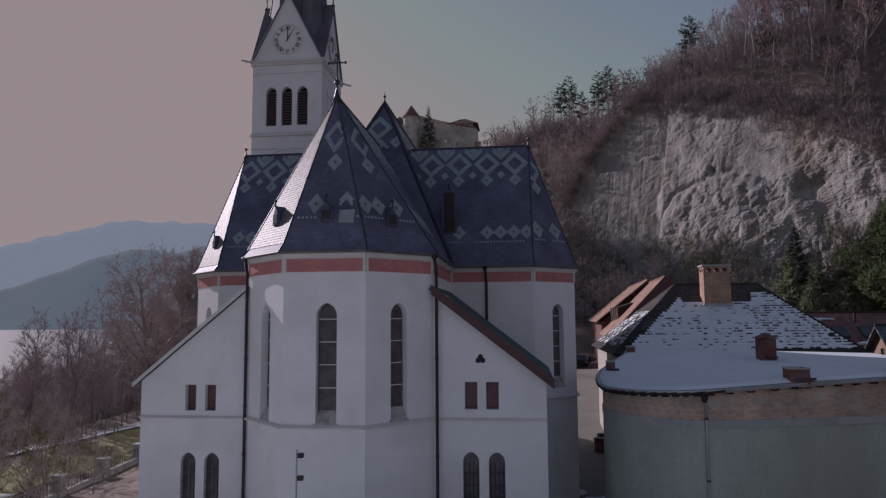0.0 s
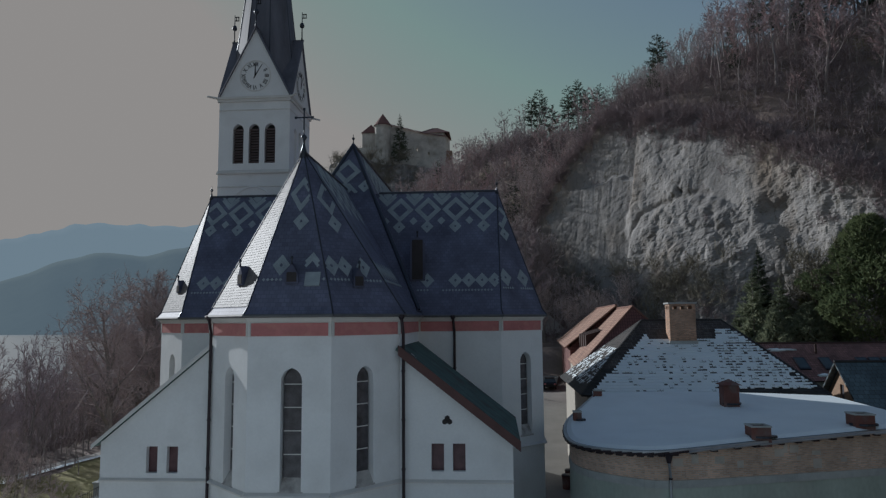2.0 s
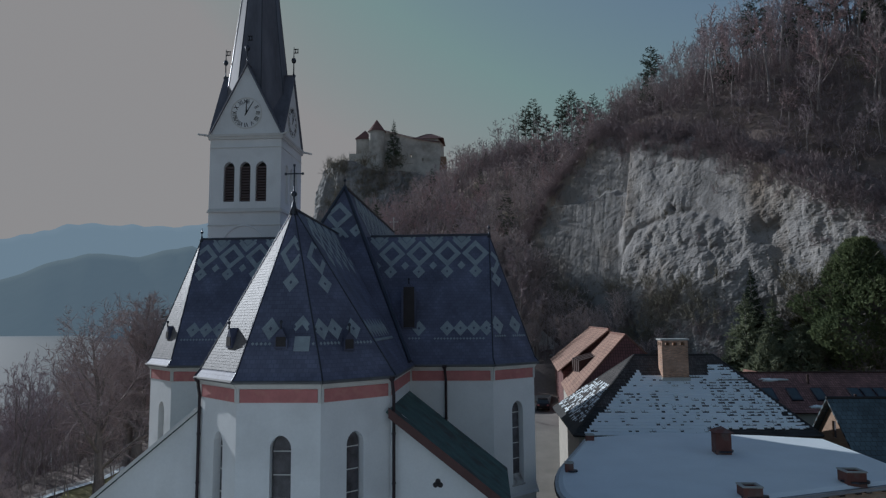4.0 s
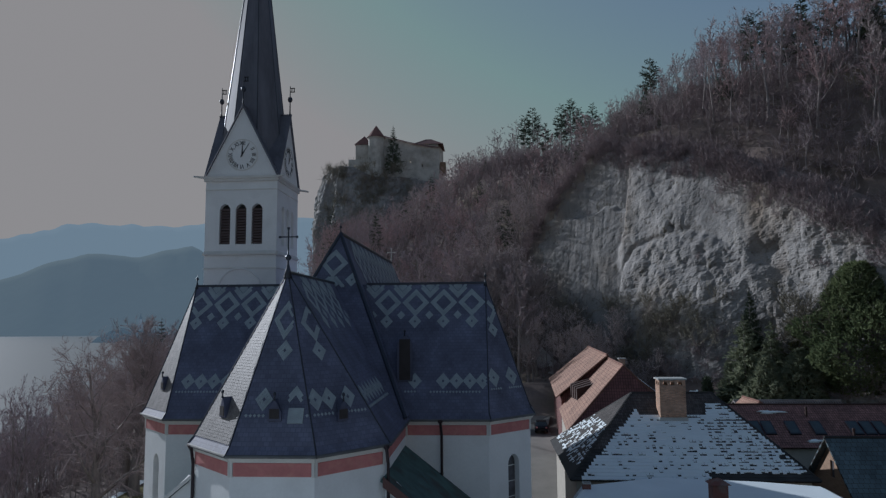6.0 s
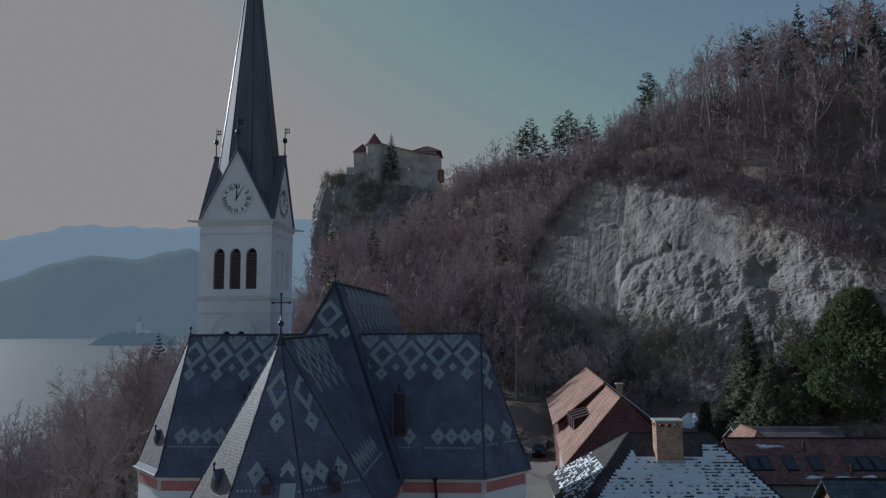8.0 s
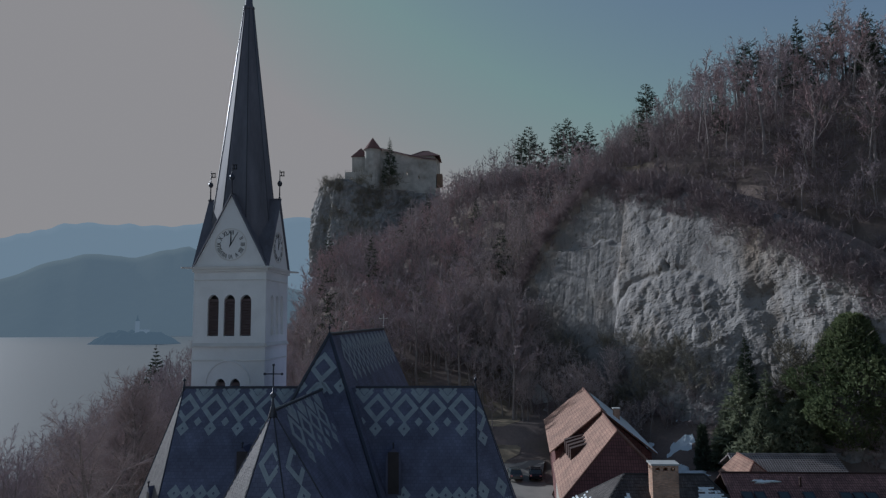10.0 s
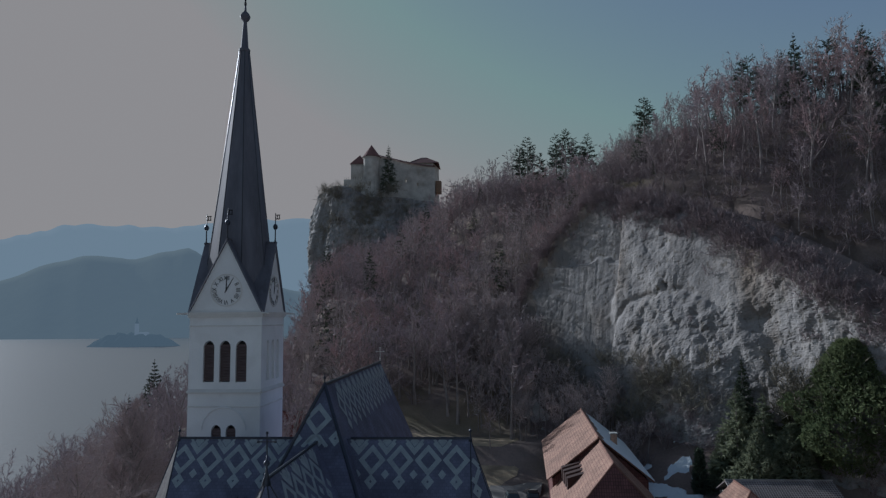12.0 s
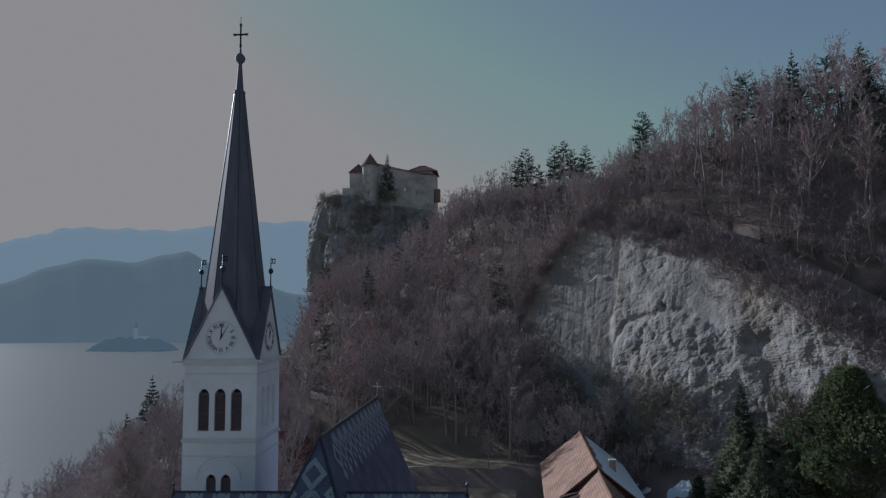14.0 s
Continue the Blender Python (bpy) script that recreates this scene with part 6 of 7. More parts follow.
# ---- tile patterns, dormers and other details of the church roofs ----
class Slope:
    """A roof face from its knee line (a to b) up to its ridge: u along, v up the slope."""

    def __init__(self, a, b, top, top2=None):
        self.a, self.b, self.top = Vector(a), Vector(b), Vector(top)
        self.e = (self.b - self.a).normalized()
        w = self.top - self.a
        w = w - self.e * w.dot(self.e)
        self.h, self.up = w.length, w.normalized()
        self.n = self.e.cross(self.up).normalized()
        self.L = (self.b - self.a).length
        top2 = Vector(top2 or top)
        self.k0 = (self.top - self.a).dot(self.e) / self.h
        self.k1 = (self.L - (top2 - self.a).dot(self.e)) / self.h
        self.v, self.f = [], []

    def at(self, u, v, out=0.0):
        return self.a + self.e * u + self.up * v + self.n * out

    def inside(self, u, v, m=0.1):
        return 0 < v < self.h - 0.06 and self.k0 * v + m < u < self.L - self.k1 * v - m

    def cell(self, u, v, c=0.1, k=1.2):
        """One pale tile set on its corner, a little proud of the dark ones."""
        if not self.inside(u, v):
            return
        n = len(self.v)
        q = 0.93
        for du, dv in ((0, -c * k), (c, 0), (0, c * k), (-c, 0)):
            self.v.append(self.at(u + du * q, v + dv * q, 0.022))
        for du, dv in ((0, -c * k), (c, 0), (0, c * k), (-c, 0)):
            self.v.append(self.at(u + du, v + dv, 0.0))
        self.f += [(n, n + 1, n + 2, n + 3)] + [(n + i, n + i + 4, n + (i + 1) % 4 + 4, n + (i + 1) % 4) for i in range(4)]

    def ring(self, u, v, inner, outer, c=0.1, k=1.2):
        for i in range(-outer, outer + 1):
            for j in range(-outer, outer + 1):
                if (i + j) % 2 == 0 and inner <= abs(i) + abs(j) <= outer:
                    self.cell(u + i * c, v + j * c * k, c, k)

    def chevron(self, u, v, arms, c=0.1, k=1.2, flip=1):
        for i in range(-arms, arms + 1):
            self.cell(u + i * c, v + flip * abs(i) * c * k, c, k)
            self.cell(u + i * c, v + (flip * abs(i) + 2) * c * k, c, k)

    def dots(self, u0, u1, v):
        for u in np.arange(u0, u1, 0.19):
            self.cell(u, v, 0.075, 1.1)

    def big(self, u, v):
        """The large lozenge with its pendant."""
        self.ring(u, v, 5, 8, 0.095, 1.15), self.ring(u, v - 1.32, 2, 4, 0.08)

    def row(self, u0, u1, v, first, step=1.77):
        """The frieze of lozenges below a ridge."""
        u = first
        while u < u1:
            if u > u0:
                self.big(u, v)
            self.chevron(u + step / 2, v + 0.42, 5), self.chevron(u + step / 2, v + 0.95, 2)
            self.ring(u + step / 2, v - 0.88, 0, 2, 0.085)
            u += step

    def foot(self, us, v, d0, d1):
        for u in us:
            self.ring(u, v, 2, 4, 0.085)
        self.dots(d0, d1, v - 0.66)

    def done(self):
        if self.v:
            part("tile_pattern", data("tile_pattern", self.v, self.f, M_PATTERN), church, "pale grey-green tiles laid in a lozenge pattern", "stuff")


def knee_line(chain, peaks, rise=0.9):
    """The corners of a roof at one height above its eaves, where the pattern's count begins."""
    out = []
    for p, top in zip(offset_chain(chain, 0.06), peaks):
        a = Vector((*p, EAVE + LIP))
        out.append(tuple(a + (Vector(top) - a) * (rise - LIP) / (top[2] - a.z)))
    return out


am = knee_line(APSE, (PEAK2, PEAK, PEAK, PEAK, PEAK, PEAK2))
rm = knee_line(ARM_R, (CR, ER, ER, ER, ER, CR))
lm = knee_line(ARM_L, (CR, EL, EL, EL, EL, CR))
s_ab, s_bc, s_cd = Slope(am[1], am[2], PEAK), Slope(am[2], am[3], PEAK), Slope(am[3], am[4], PEAK)
s_bc.ring(1.6, 5.2, 5, 8, 0.064, 1.72), s_bc.ring(1.72, 3.7, 2, 4, 0.075, 1.35), s_bc.ring(1.1, 1.42, 2, 4, 0.08, 1.35), s_bc.chevron(2.5, 1.72, 3, 0.085, 1.3, -1), s_bc.dots(0.4, 1.35, 0.7), s_bc.dots(3.1, 3.5, 0.7)
s_cd.ring(1.38, 5.2, 5, 8, 0.064, 1.72), s_cd.ring(1.4, 3.75, 2, 4, 0.075, 1.35), [s_cd.ring(u, 1.42, 2, 4, 0.08, 1.35) for u in (0.52, 1.24, 2.28)], s_cd.dots(0.3, 1.3, 0.72), s_cd.dots(2.1, 3.5, 0.72)
s_bc.done(), s_cd.done()
# sides of the choir roof
s_r = Slope(am[4], am[5], PEAK, PEAK2)
s_r.row(1.0, s_r.L - 0.2, s_r.h - 1.45, 1.9), s_r.foot(np.arange(0.6, s_r.L - 2.0, 0.8), 1.5, 0.4, s_r.L - 1.8), s_r.done()
# transept slopes towards the apse
s_tr = Slope(rm[0], rm[1], CR, ER)
base = rm[0][0]
for k in range(4):
    s_tr.big(-0.37 - 1.77 * k - base, s_tr.h - 1.38)
    for du, dv, arms in ((-0.885, 0.42, 5), (-0.885, 0.95, 2)):
        s_tr.chevron(-0.37 - 1.77 * k + du - base, s_tr.h - 1.38 + dv, arms)
    s_tr.ring(-0.37 - 1.77 * k - 0.885 - base, s_tr.h - 2.26, 0, 2, 0.085)
s_tr.foot([x - base for x in (-3.74, -2.06, -1.27, -0.48, 0.27)], 1.3, 0.3, 0.9), s_tr.dots(1.8, 4.7, 0.62), s_tr.done()
s_tl = Slope(lm[4], lm[5], EL, CR)
base = lm[4][0]
for k in range(5):
    s_tl.big(-17.9 + 1.77 * k - base, s_tl.h - 1.38)
    s_tl.chevron(-17.9 + 1.77 * k + 0.885 - base, s_tl.h - 0.96, 5), s_tl.chevron(-17.9 + 1.77 * k + 0.885 - base, s_tl.h - 0.43, 2)
    s_tl.ring(-17.9 + 1.77 * k + 0.885 - base, s_tl.h - 2.26, 0, 2, 0.085)
s_tl.foot([x - base for x in (-17.5, -16.7, -15.9, -15.1)], 1.3, 0.3, 3.6), s_tl.done()
s_dg = Slope(rm[1], rm[2], ER)
s_dg.big(1.95, 5.7), s_dg.ring(0.9, 1.4, 2, 4), s_dg.ring(2.4, 1.4, 2, 4), s_dg.dots(0.5, 1.4, 0.72), s_dg.dots(2.0, 3.2, 0.72), s_dg.done()
# nave: front hip and the slope beside the houses
s_nf = Slope((XR - HN, 38.1, 13.9), (XR + HN, 38.1, 13.9), TOP)
s_nf.ring(HN - 0.15, s_nf.h - 2.35, 5, 8), s_nf.ring(HN - 0.15, s_nf.h - 3.85, 2, 4)
for sx in (-1, 1):
    s_nf.ring(HN - 0.15 + sx * 1.25, s_nf.h - 3.6, 2, 4, 0.085)
    for q in range(6):
        s_nf.cell(HN - 0.15 + sx * (0.15 + 0.1 * q), s_nf.h - 3.45 - 0.12 * q), s_nf.cell(HN - 0.15 + sx * (0.25 + 0.1 * q), s_nf.h - 3.45 - 0.12 * q)
s_nf.done()
s_nr = Slope((XR + HN, 38.1, 13.9), (XR + HN, 67.5, 13.9), TOP, BACK)
s_nr.row(7.5, s_nr.L - 0.5, s_nr.h - 1.7, 8.2), s_nr.done()


def dormer(s, u, v, w, h, label="small dark dormer", side=0.45):
    """A little gabled vent on a roof slope."""
    z = s.at(u, v)
    f = Vector((s.n.x, s.n.y, 0)).normalized()
    e = s.e
    q = Vector((0, 0, 1))
    run = h / max(0.2, math.tan(math.acos(min(1, s.n.z))))
    bm = bmesh.new()
    front = z + f * 0.12
    a, b, t = front - e * w / 2 - q * 0.1, front + e * w / 2 - q * 0.1, front + q * h
    a1, b1 = a + q * h * side, b + q * h * side
    back = z - f * run * 0.95 + q * h
    pts = [a, b, b1, t, a1, back, a - f * 0.25, b - f * 0.25]
    vs = [bm.verts.new(p) for p in pts]
    for k in ((0, 1, 2, 3, 4), (4, 3, 5), (3, 2, 5), (0, 4, 5, 6), (2, 1, 7, 5)):
        bm.faces.new([vs[i] for i in k])
    d = part("dormer", bm_data("dormer", bm, M_SLATE), church, label)
    bm = bmesh.new()
    m = Matrix((e, -f, q)).transposed().to_4x4()
    m.translation = front
    box(bm, -w * 0.36, -0.03, -0.02, w * 0.36, 0.0, h * (side + 0.05), m)
    part("shutter", bm_data("shutter", bm, M_SHUTTER), d)
    bm = bmesh.new()
    lathe(bm, t, [(0.05, -0.05), (0.03, 0.15), (0.07, 0.2), (0.07, 0.28), (0.02, 0.33)], 7)
    part("knob", bm_data("knob", bm, M_LEAD, True), d)


dormer(s_ab, 1.95, 0.6, 0.55, 0.8), dormer(s_bc, 1.7, 0.6, 0.6, 0.8), dormer(s_cd, 1.65, 0.45, 0.6, 0.8)
s_la = Slope(lm[3], lm[4], EL)
dormer(s_la, 1.75, 0.75, 0.5, 0.7)
dormer(s_tr, 0.25, 1.4, 0.9, 2.6, "tall narrow roof dormer beside the valley", 0.86), dormer(s_tl, s_tl.L - 0.6, 1.4, 0.9, 2.6, "tall narrow roof dormer beside the valley", 0.86)
# blind arch above the twin lights of the tower
f = Face((TX0, TY0), (TX1, TY0))
bm = bmesh.new()
steps = [f.at(f.length / 2 + 1.58 * math.cos(a), 21.5 + 1.58 * math.sin(a), 0.02) for a in np.linspace(0, math.pi, 22)]
for p, q in zip(steps, steps[1:]):
    tube(bm, p, q, 0.07, seg=6, caps=False)
part("arch_moulding", bm_data("arch_moulding", bm, M_PLASTER), tower)
# roof hatch
bm = bmesh.new()
vs = [bm.verts.new(s_bc.at(u, v, o)) for u, v, o in ((2.27, 0.35, 0.0), (2.95, 0.35, 0.0), (2.95, 1.02, 0.0), (2.27, 1.02, 0.0), (2.27, 0.35, 0.07), (2.95, 0.35, 0.07), (2.95, 1.02, 0.07), (2.27, 1.02, 0.07))]
for k in ((4, 5, 6, 7), (0, 1, 5, 4), (1, 2, 6, 5), (2, 3, 7, 6), (3, 0, 4, 7)):
    bm.faces.new([vs[i] for i in k])
part("roof_hatch", bm_data("roof_hatch", bm, M_PATTERN), church, "grey sheet-metal roof hatch")

# single tiles on the two sunlit facets; the sun's warmth is in their colour
M_SUNTILE = mat("sunlit_glazed_tile", (0.17, 0.155, 0.15), 0.6, dark=0.7, light=1.3, scale=3.0, fine=12)
M_SUNTILE.node_tree.nodes["Principled BSDF"].inputs["Specular IOR Level"].default_value = 0.4


def tile_courses(s, w=0.17, rise=0.14, seed=1):
    rnd = np.random.RandomState(seed)
    vs, fs = [], []
    for r in range(-4, int(s.h / rise)):
        v = r * rise
        u0, u1 = s.k0 * v + 0.06, s.L - s.k1 * (v + rise) - 0.06
        u = u0 + (0.5 * w if r % 2 else 0)
        while u < u1 - 0.05:
            b, h = len(vs), 0.014 + 0.006 * rnd.rand()
            e, d = min(u + w - 0.012, u1), 0.008 * rnd.randn()
            for uu, vv, o in ((u, v - 0.02 + d, 0.004), (e, v - 0.02 + d, 0.004), (u, v - 0.02 + d, h), (e, v - 0.02 + d, h), (u, v + rise, 0.006), (e, v + rise, 0.006)):
                vs.append(s.at(uu, vv, o))
            fs += [(b, b + 1, b + 3, b + 2), (b + 2, b + 3, b + 5, b + 4), (b, b + 2, b + 4), (b + 1, b + 5, b + 3)]
            u += w
    part("roof_tiles", data("roof_tiles", vs, fs, M_SUNTILE), church, "small lapped glazed tiles on the sunlit facet, sun in their colour", "stuff")


tile_courses(s_ab, seed=3), tile_courses(s_la, seed=5)
# trefoil opening and window grilles of the sacristy
for f, c in ((FR, 2.09), ):
    bm = bmesh.new()
    for du, dz in ((0, 0.1), (-0.11, -0.06), (0.11, -0.06)):
        m = f.matrix(c + 0.1 + du, 8.78 + dz, 0.012)
        ring = [bm.verts.new(m @ Vector((0.125 * math.cos(a), 0, 0.125 * math.sin(a)))) for a in np.arange(12) * math.pi / 6]
        bm.faces.new(ring)
        ring2 = [bm.verts.new(m @ Vector((0.125 * math.cos(a), 0.05, 0.125 * math.sin(a)))) for a in np.arange(12) * math.pi / 6]
        for k in range(12):
            bm.faces.new((ring[k], ring[(k + 1) % 12], ring2[(k + 1) % 12], ring2[k]))
    part("trefoil_vent", bm_data("trefoil_vent", bm, M_SHUTTER), church, "dark trefoil vent opening")


def grille(f, u, w, z0, z1):
    for k in range(4):
        bm = bmesh.new()
        x = u - w / 2 + w * (k + 0.5) / 4
        tube(bm, f.at(x, z0, -0.1), f.at(x, z1 - 0.45, -0.1), 0.014, seg=5)
        part("grille_bar", bm_data("grille_bar", bm, M_PIPE), church)
    for k in range(6):
        bm = bmesh.new()
        z = z0 + (z1 - 0.6 - z0) * (k + 0.5) / 6
        tube(bm, f.at(u - w / 2, z, -0.1), f.at(u + w / 2, z, -0.1), 0.014, seg=5)
        part("grille_bar", bm_data("grille_bar", bm, M_PIPE), church)


for f, us in ((FR, (1.71, 2.88)), (FL, (FL.length - 2.83, FL.length - 1.66))):
    for u in us:
        grille(f, u, 0.74, 0.6, 4.5)

# lamp pole in front of the apse
pole = thing("lamp_pole", "thin grey pole with two small floodlights before the apse", "lamp", (-9.35, 28.3, 0))
bm = bmesh.new()
tube(bm, (-9.35, 28.3, -0.3), (-9.35, 28.3, 5.35), 0.05, 0.035, seg=8)
part("post", bm_data("post", bm, M_CONC2), pole)
for z in (5.1, 4.2):
    bm = bmesh.new()
    box(bm, -9.3, 28.2, z - 0.08, -9.08, 28.42, z + 0.1)
    bmesh.ops.bevel(bm, geom=bm.edges, offset=0.02, segments=2)
    part("floodlight", bm_data("floodlight", bm, M_PIPE), pole)

# ---- trees that stand singly ----
M_DEEPRED = tiled("deep_red_tile", (0.2, 0.07, 0.058), 0.22, 0.33, 0.0, 0.02, (0.1, 0.035, 0.03), 0.8, 0.25, 0.7)
M_OLIVEFIR = foliage("olive_needles", (0.1, 0.105, 0.05), (0.18, 0.18, 0.09), 0.9, 0.3)
M_OLIVE = foliage("olive_sprays", (0.1, 0.1, 0.04), (0.2, 0.19, 0.08))


def dense_evergreen(seed, h, r, n=5200, point=0.6):
    """A thuja or yew: many overlapping sprays through an uneven, cone-topped body."""
    rnd = np.random.RandomState(seed)
    trunk, crown = Twigs(), Twigs()
    trunk.limb(np.array((0, 0, -0.5)), np.array((0, 0, h * 0.8)), 0.28, 0.06, 6)
    lobes = [(rnd.uniform(0, 6.28), rnd.uniform(0.1, 0.9), rnd.uniform(0.2, 0.55)) for k in range(34)]
    for k in range(n):
        s = rnd.uniform(0, 1) ** 0.8
        a = rnd.uniform(0, 6.28)
        prof = min(1, (1 - s) ** point * 1.15) * (0.75 + 0.25 * min(1, s * 5))
        bump = 1 + sum(b * math.exp(-((s - q) / 0.1) ** 2) * math.exp(-(math.sin((a - c) / 2) / 0.18) ** 2) for c, q, b in lobes) * 0.75 - 0.12
        rr = r * prof * bump * (rnd.uniform(0.55, 1.02) if rnd.rand() < 0.35 else rnd.uniform(0.86, 1.05))
        p = np.array((rr * math.cos(a), rr * math.sin(a), h * s))
        d = turn(np.array((math.cos(a), math.sin(a), 0.6)), 0.45, rnd)
        for q in range(3):
            crown.twig(p + rnd.normal(size=3) * 0.14, p + turn(d, 0.35, rnd) * rnd.uniform(0.4, 0.85), 0.11, rnd)
    return trunk.arrays(), crown.arrays()


for seed, h, wide, droop, x, y, label in ((71, 20.6, 0.3, 0.3, -40.0, 71, "large leafless tree with drooping reddish twigs"), (72, 24.5, 0.24, -0.1, -42.4, 83, "tall leafless tree with upright limbs"), (76, 21.0, 0.24, 0.0, -44.4, 84.5, "tall leafless tree with two leaders"), (73, 18, 0.22, 0.0, -45.6, 94, "leafless tree behind the church lawn"), (74, 13, 0.24, 0.0, -57, 74, "leafless tree with several stems on the bank"), (75, 14, 0.2, 0.0, -62, 80, "slender leafless tree on the bank")):
    tree("lime_tree", bare_tree(seed, h, 20, wide * 1.15, 10, 10, 4, 0.17, 0.026, droop, 0.3, 0.6, 0.15), (x, y, float(height(x, y)) - 0.2), 1.0, M_LIME, label, "tree", "bare trees beside the church")
thickets = [(-27.5, 38, 5.5), (-30.5, 41, 6.0), (-33.5, 40, 7.5), (-29.0, 45, 4.6), (-33, 46, 5.5), (-36.5, 45, 7.5), (-35.5, 51, 6.0), (-39.5, 49, 7.5), (-39, 55, 5.5), (-43, 53, 7.0), (-31, 50, 3.2), (-44, 60, 6.5), (-40.5, 62, 3.6)]
for k, (x, y, h) in enumerate(thickets):
    tree("sapling", bare_tree(160 + k, h, 13, 0.34, 6, 8, 5, 0.08, 0.012, 0.0, 0.42, 0.45), (x, y, float(height(x, y)) - 0.1), 1.0, M_OLIVE if k % 3 == 1 else M_LIME, "leafless young tree with many thin stems" if k % 3 != 1 else "young tree with a few olive-brown leaves", "tree", "young trees beside the lawn")
for seed, x, y, top, wide, label in ((81, -77.3, 160, 20.4, 0.17, "dark fir standing above the lake trees"), (83, -83.2, 160, 12.0, 0.15, "dark pine among the lake trees")):
    z = float(height(x, y))
    tree("fir_tree", conifer(seed, top - z, wide, 0.12, 26, 8, 12), (x, y, z - 0.2), 1.0, M_FIR, label, "tree")
for x, y, z, h in ((15.6, 216, 72, 15.5), (12.8, 212, 70, 13.5), (24.5, 214, 72, 15.5), (27.0, 210, 72, 16.0), (30.0, 213, 73, 13), (19.5, 215, 70, 12), (33.5, 209, 72, 14)):
    tree("pine_tree", conifer(int(82 + x), h + 2, 0.14, 0.42, 13, 7, 12, 1.0), (x, y, z - 1.5), 1.0, M_FIR, "tall pine with open crown on the skyline", "tree", "pines on the ridge")
for x, y, top, wide, flat in ((63.8, 136, 86.8, 0.17, 0), (68.1, 132, 83.3, 0.2, 1), (57.7, 144, 84.7, 0.2, 1), (73.9, 130, 86.0, 0.15, 0), (40.7, 165, 83.5, 0.18, 1), (63.0, 140, 84.8, 0.15, 0), (36, 150, 72, 0.2, 0)):
    z = float(height(x, y))
    h = min(top - z, 19)
    tree("fir_tree" if not flat else "pine_tree", conifer(int(90 + x), h, wide, 0.35 if flat else 0.2, 18, 7, 10, float(flat)), (x, y, top - h), 1.0, M_FIR, "dark fir on the hilltop" if not flat else "pine with an open crown on the hilltop", "tree", "conifers on the hilltop")


for x, y, top, r, n, mt, lb in ((47.6, 89.8, 26.6, 5.3, 9000, M_THUJA, "large dense green thuja below the cliff"), (53.6, 88.0, 25.6, 5.6, 9000, M_THUJA, "large dense green thuja below the cliff"),
                                (46.0, 92.5, 17.5, 3.4, 2600, M_EVER, "rounded dark evergreen below the cliff"), (41.0, 92.5, 15.5, 3.2, 2600, M_EVER, "dark evergreen behind the long roof"), (36.8, 93, 14.5, 3.0, 2600, M_EVER, "dark evergreen behind the long roof"), (52.5, 88.5, 16.0, 3.6, 2600, M_EVER, "dark evergreen behind the long roof")):
    z = float(height(x, y)) - 0.2
    tree("evergreen_tree", dense_evergreen(int(x * 3), top - z, r, n, 0.36 if r > 5 else 0.7), (x, y, z), 1.0, mt, lb, "tree", "evergreens below the cliff")
for x, y, top, wide, mt, lb in ((35.3, 96, 20.4, 0.24, M_EVER, "broad dark conifer below the cliff"), (38.8, 96, 19.6, 0.23, M_EVER, "broad dark conifer below the cliff"), (37.7, 100, 24.2, 0.13, M_FIR, "slender dark conifer against the cliff"), (42.4, 95, 20.6, 0.22, M_OLIVEFIR, "olive-green conifer with drooping boughs"), (45.0, 97, 20.0, 0.2, M_EVER, "dark conifer below the cliff"), (33.4, 97, 14.5, 0.24, M_EVER, "low dark conifer below the cliff")):
    z = float(height(x, y)) - 0.2
    tree("conifer_tree", conifer(int(x * 7), top - z, wide, 0.03, 28, 9, 15), (x, y, z), 1.0, mt, lb, "tree", "conifers below the cliff")
tree("cypress", dense_evergreen(7, 6.0, 0.7, 900, 0.8), (30.5, 97, 5.6), 1.0, M_FIR, "narrow dark columnar cypress", "tree")

for seed, x, y, h, label in ((141, -3.6, 127.7, 25, "tall leafless tree at the edge of the wood"), (142, 5.9, 118.5, 24, "tall leafless tree beside the gravel path"), (143, -5.5, 129.5, 22, "tall leafless tree at the edge of the wood"), (144, -12.0, 133, 25, "tall leafless tree at the edge of the wood"), (145, 2.2, 112.8, 8, "thin young tree on the dry grass"), (146, -18, 128, 23, "tall leafless tree at the edge of the wood")):
    tree("bare_tree", bare_tree(seed, h, 11, 0.2, 6, 7, 4, 0.34, 0.013, 0.0, 0.5), (x, y, float(height(x, y)) - 0.1), 1.0, M_TWIG, label, "tree", "tall trees at the wood's edge")

# house with a dark red roof beyond the nave
far_house = thing("red_house", "house with a dark red tile roof among the trees", "house", (-36, 122, 2))
four_walls(far_house, -44.5, -28.6, 115.4, 128.6, -4, 7.2, M_HOUSE)
gable_roof(far_house, -44.5, -28.6, 115.4, 128.6, 7.0, 13.2, 122, 0.5, M_DEEPRED, "x", "roof", 2.5, 2.5)

# ---- yard, path, lawn, snow ----


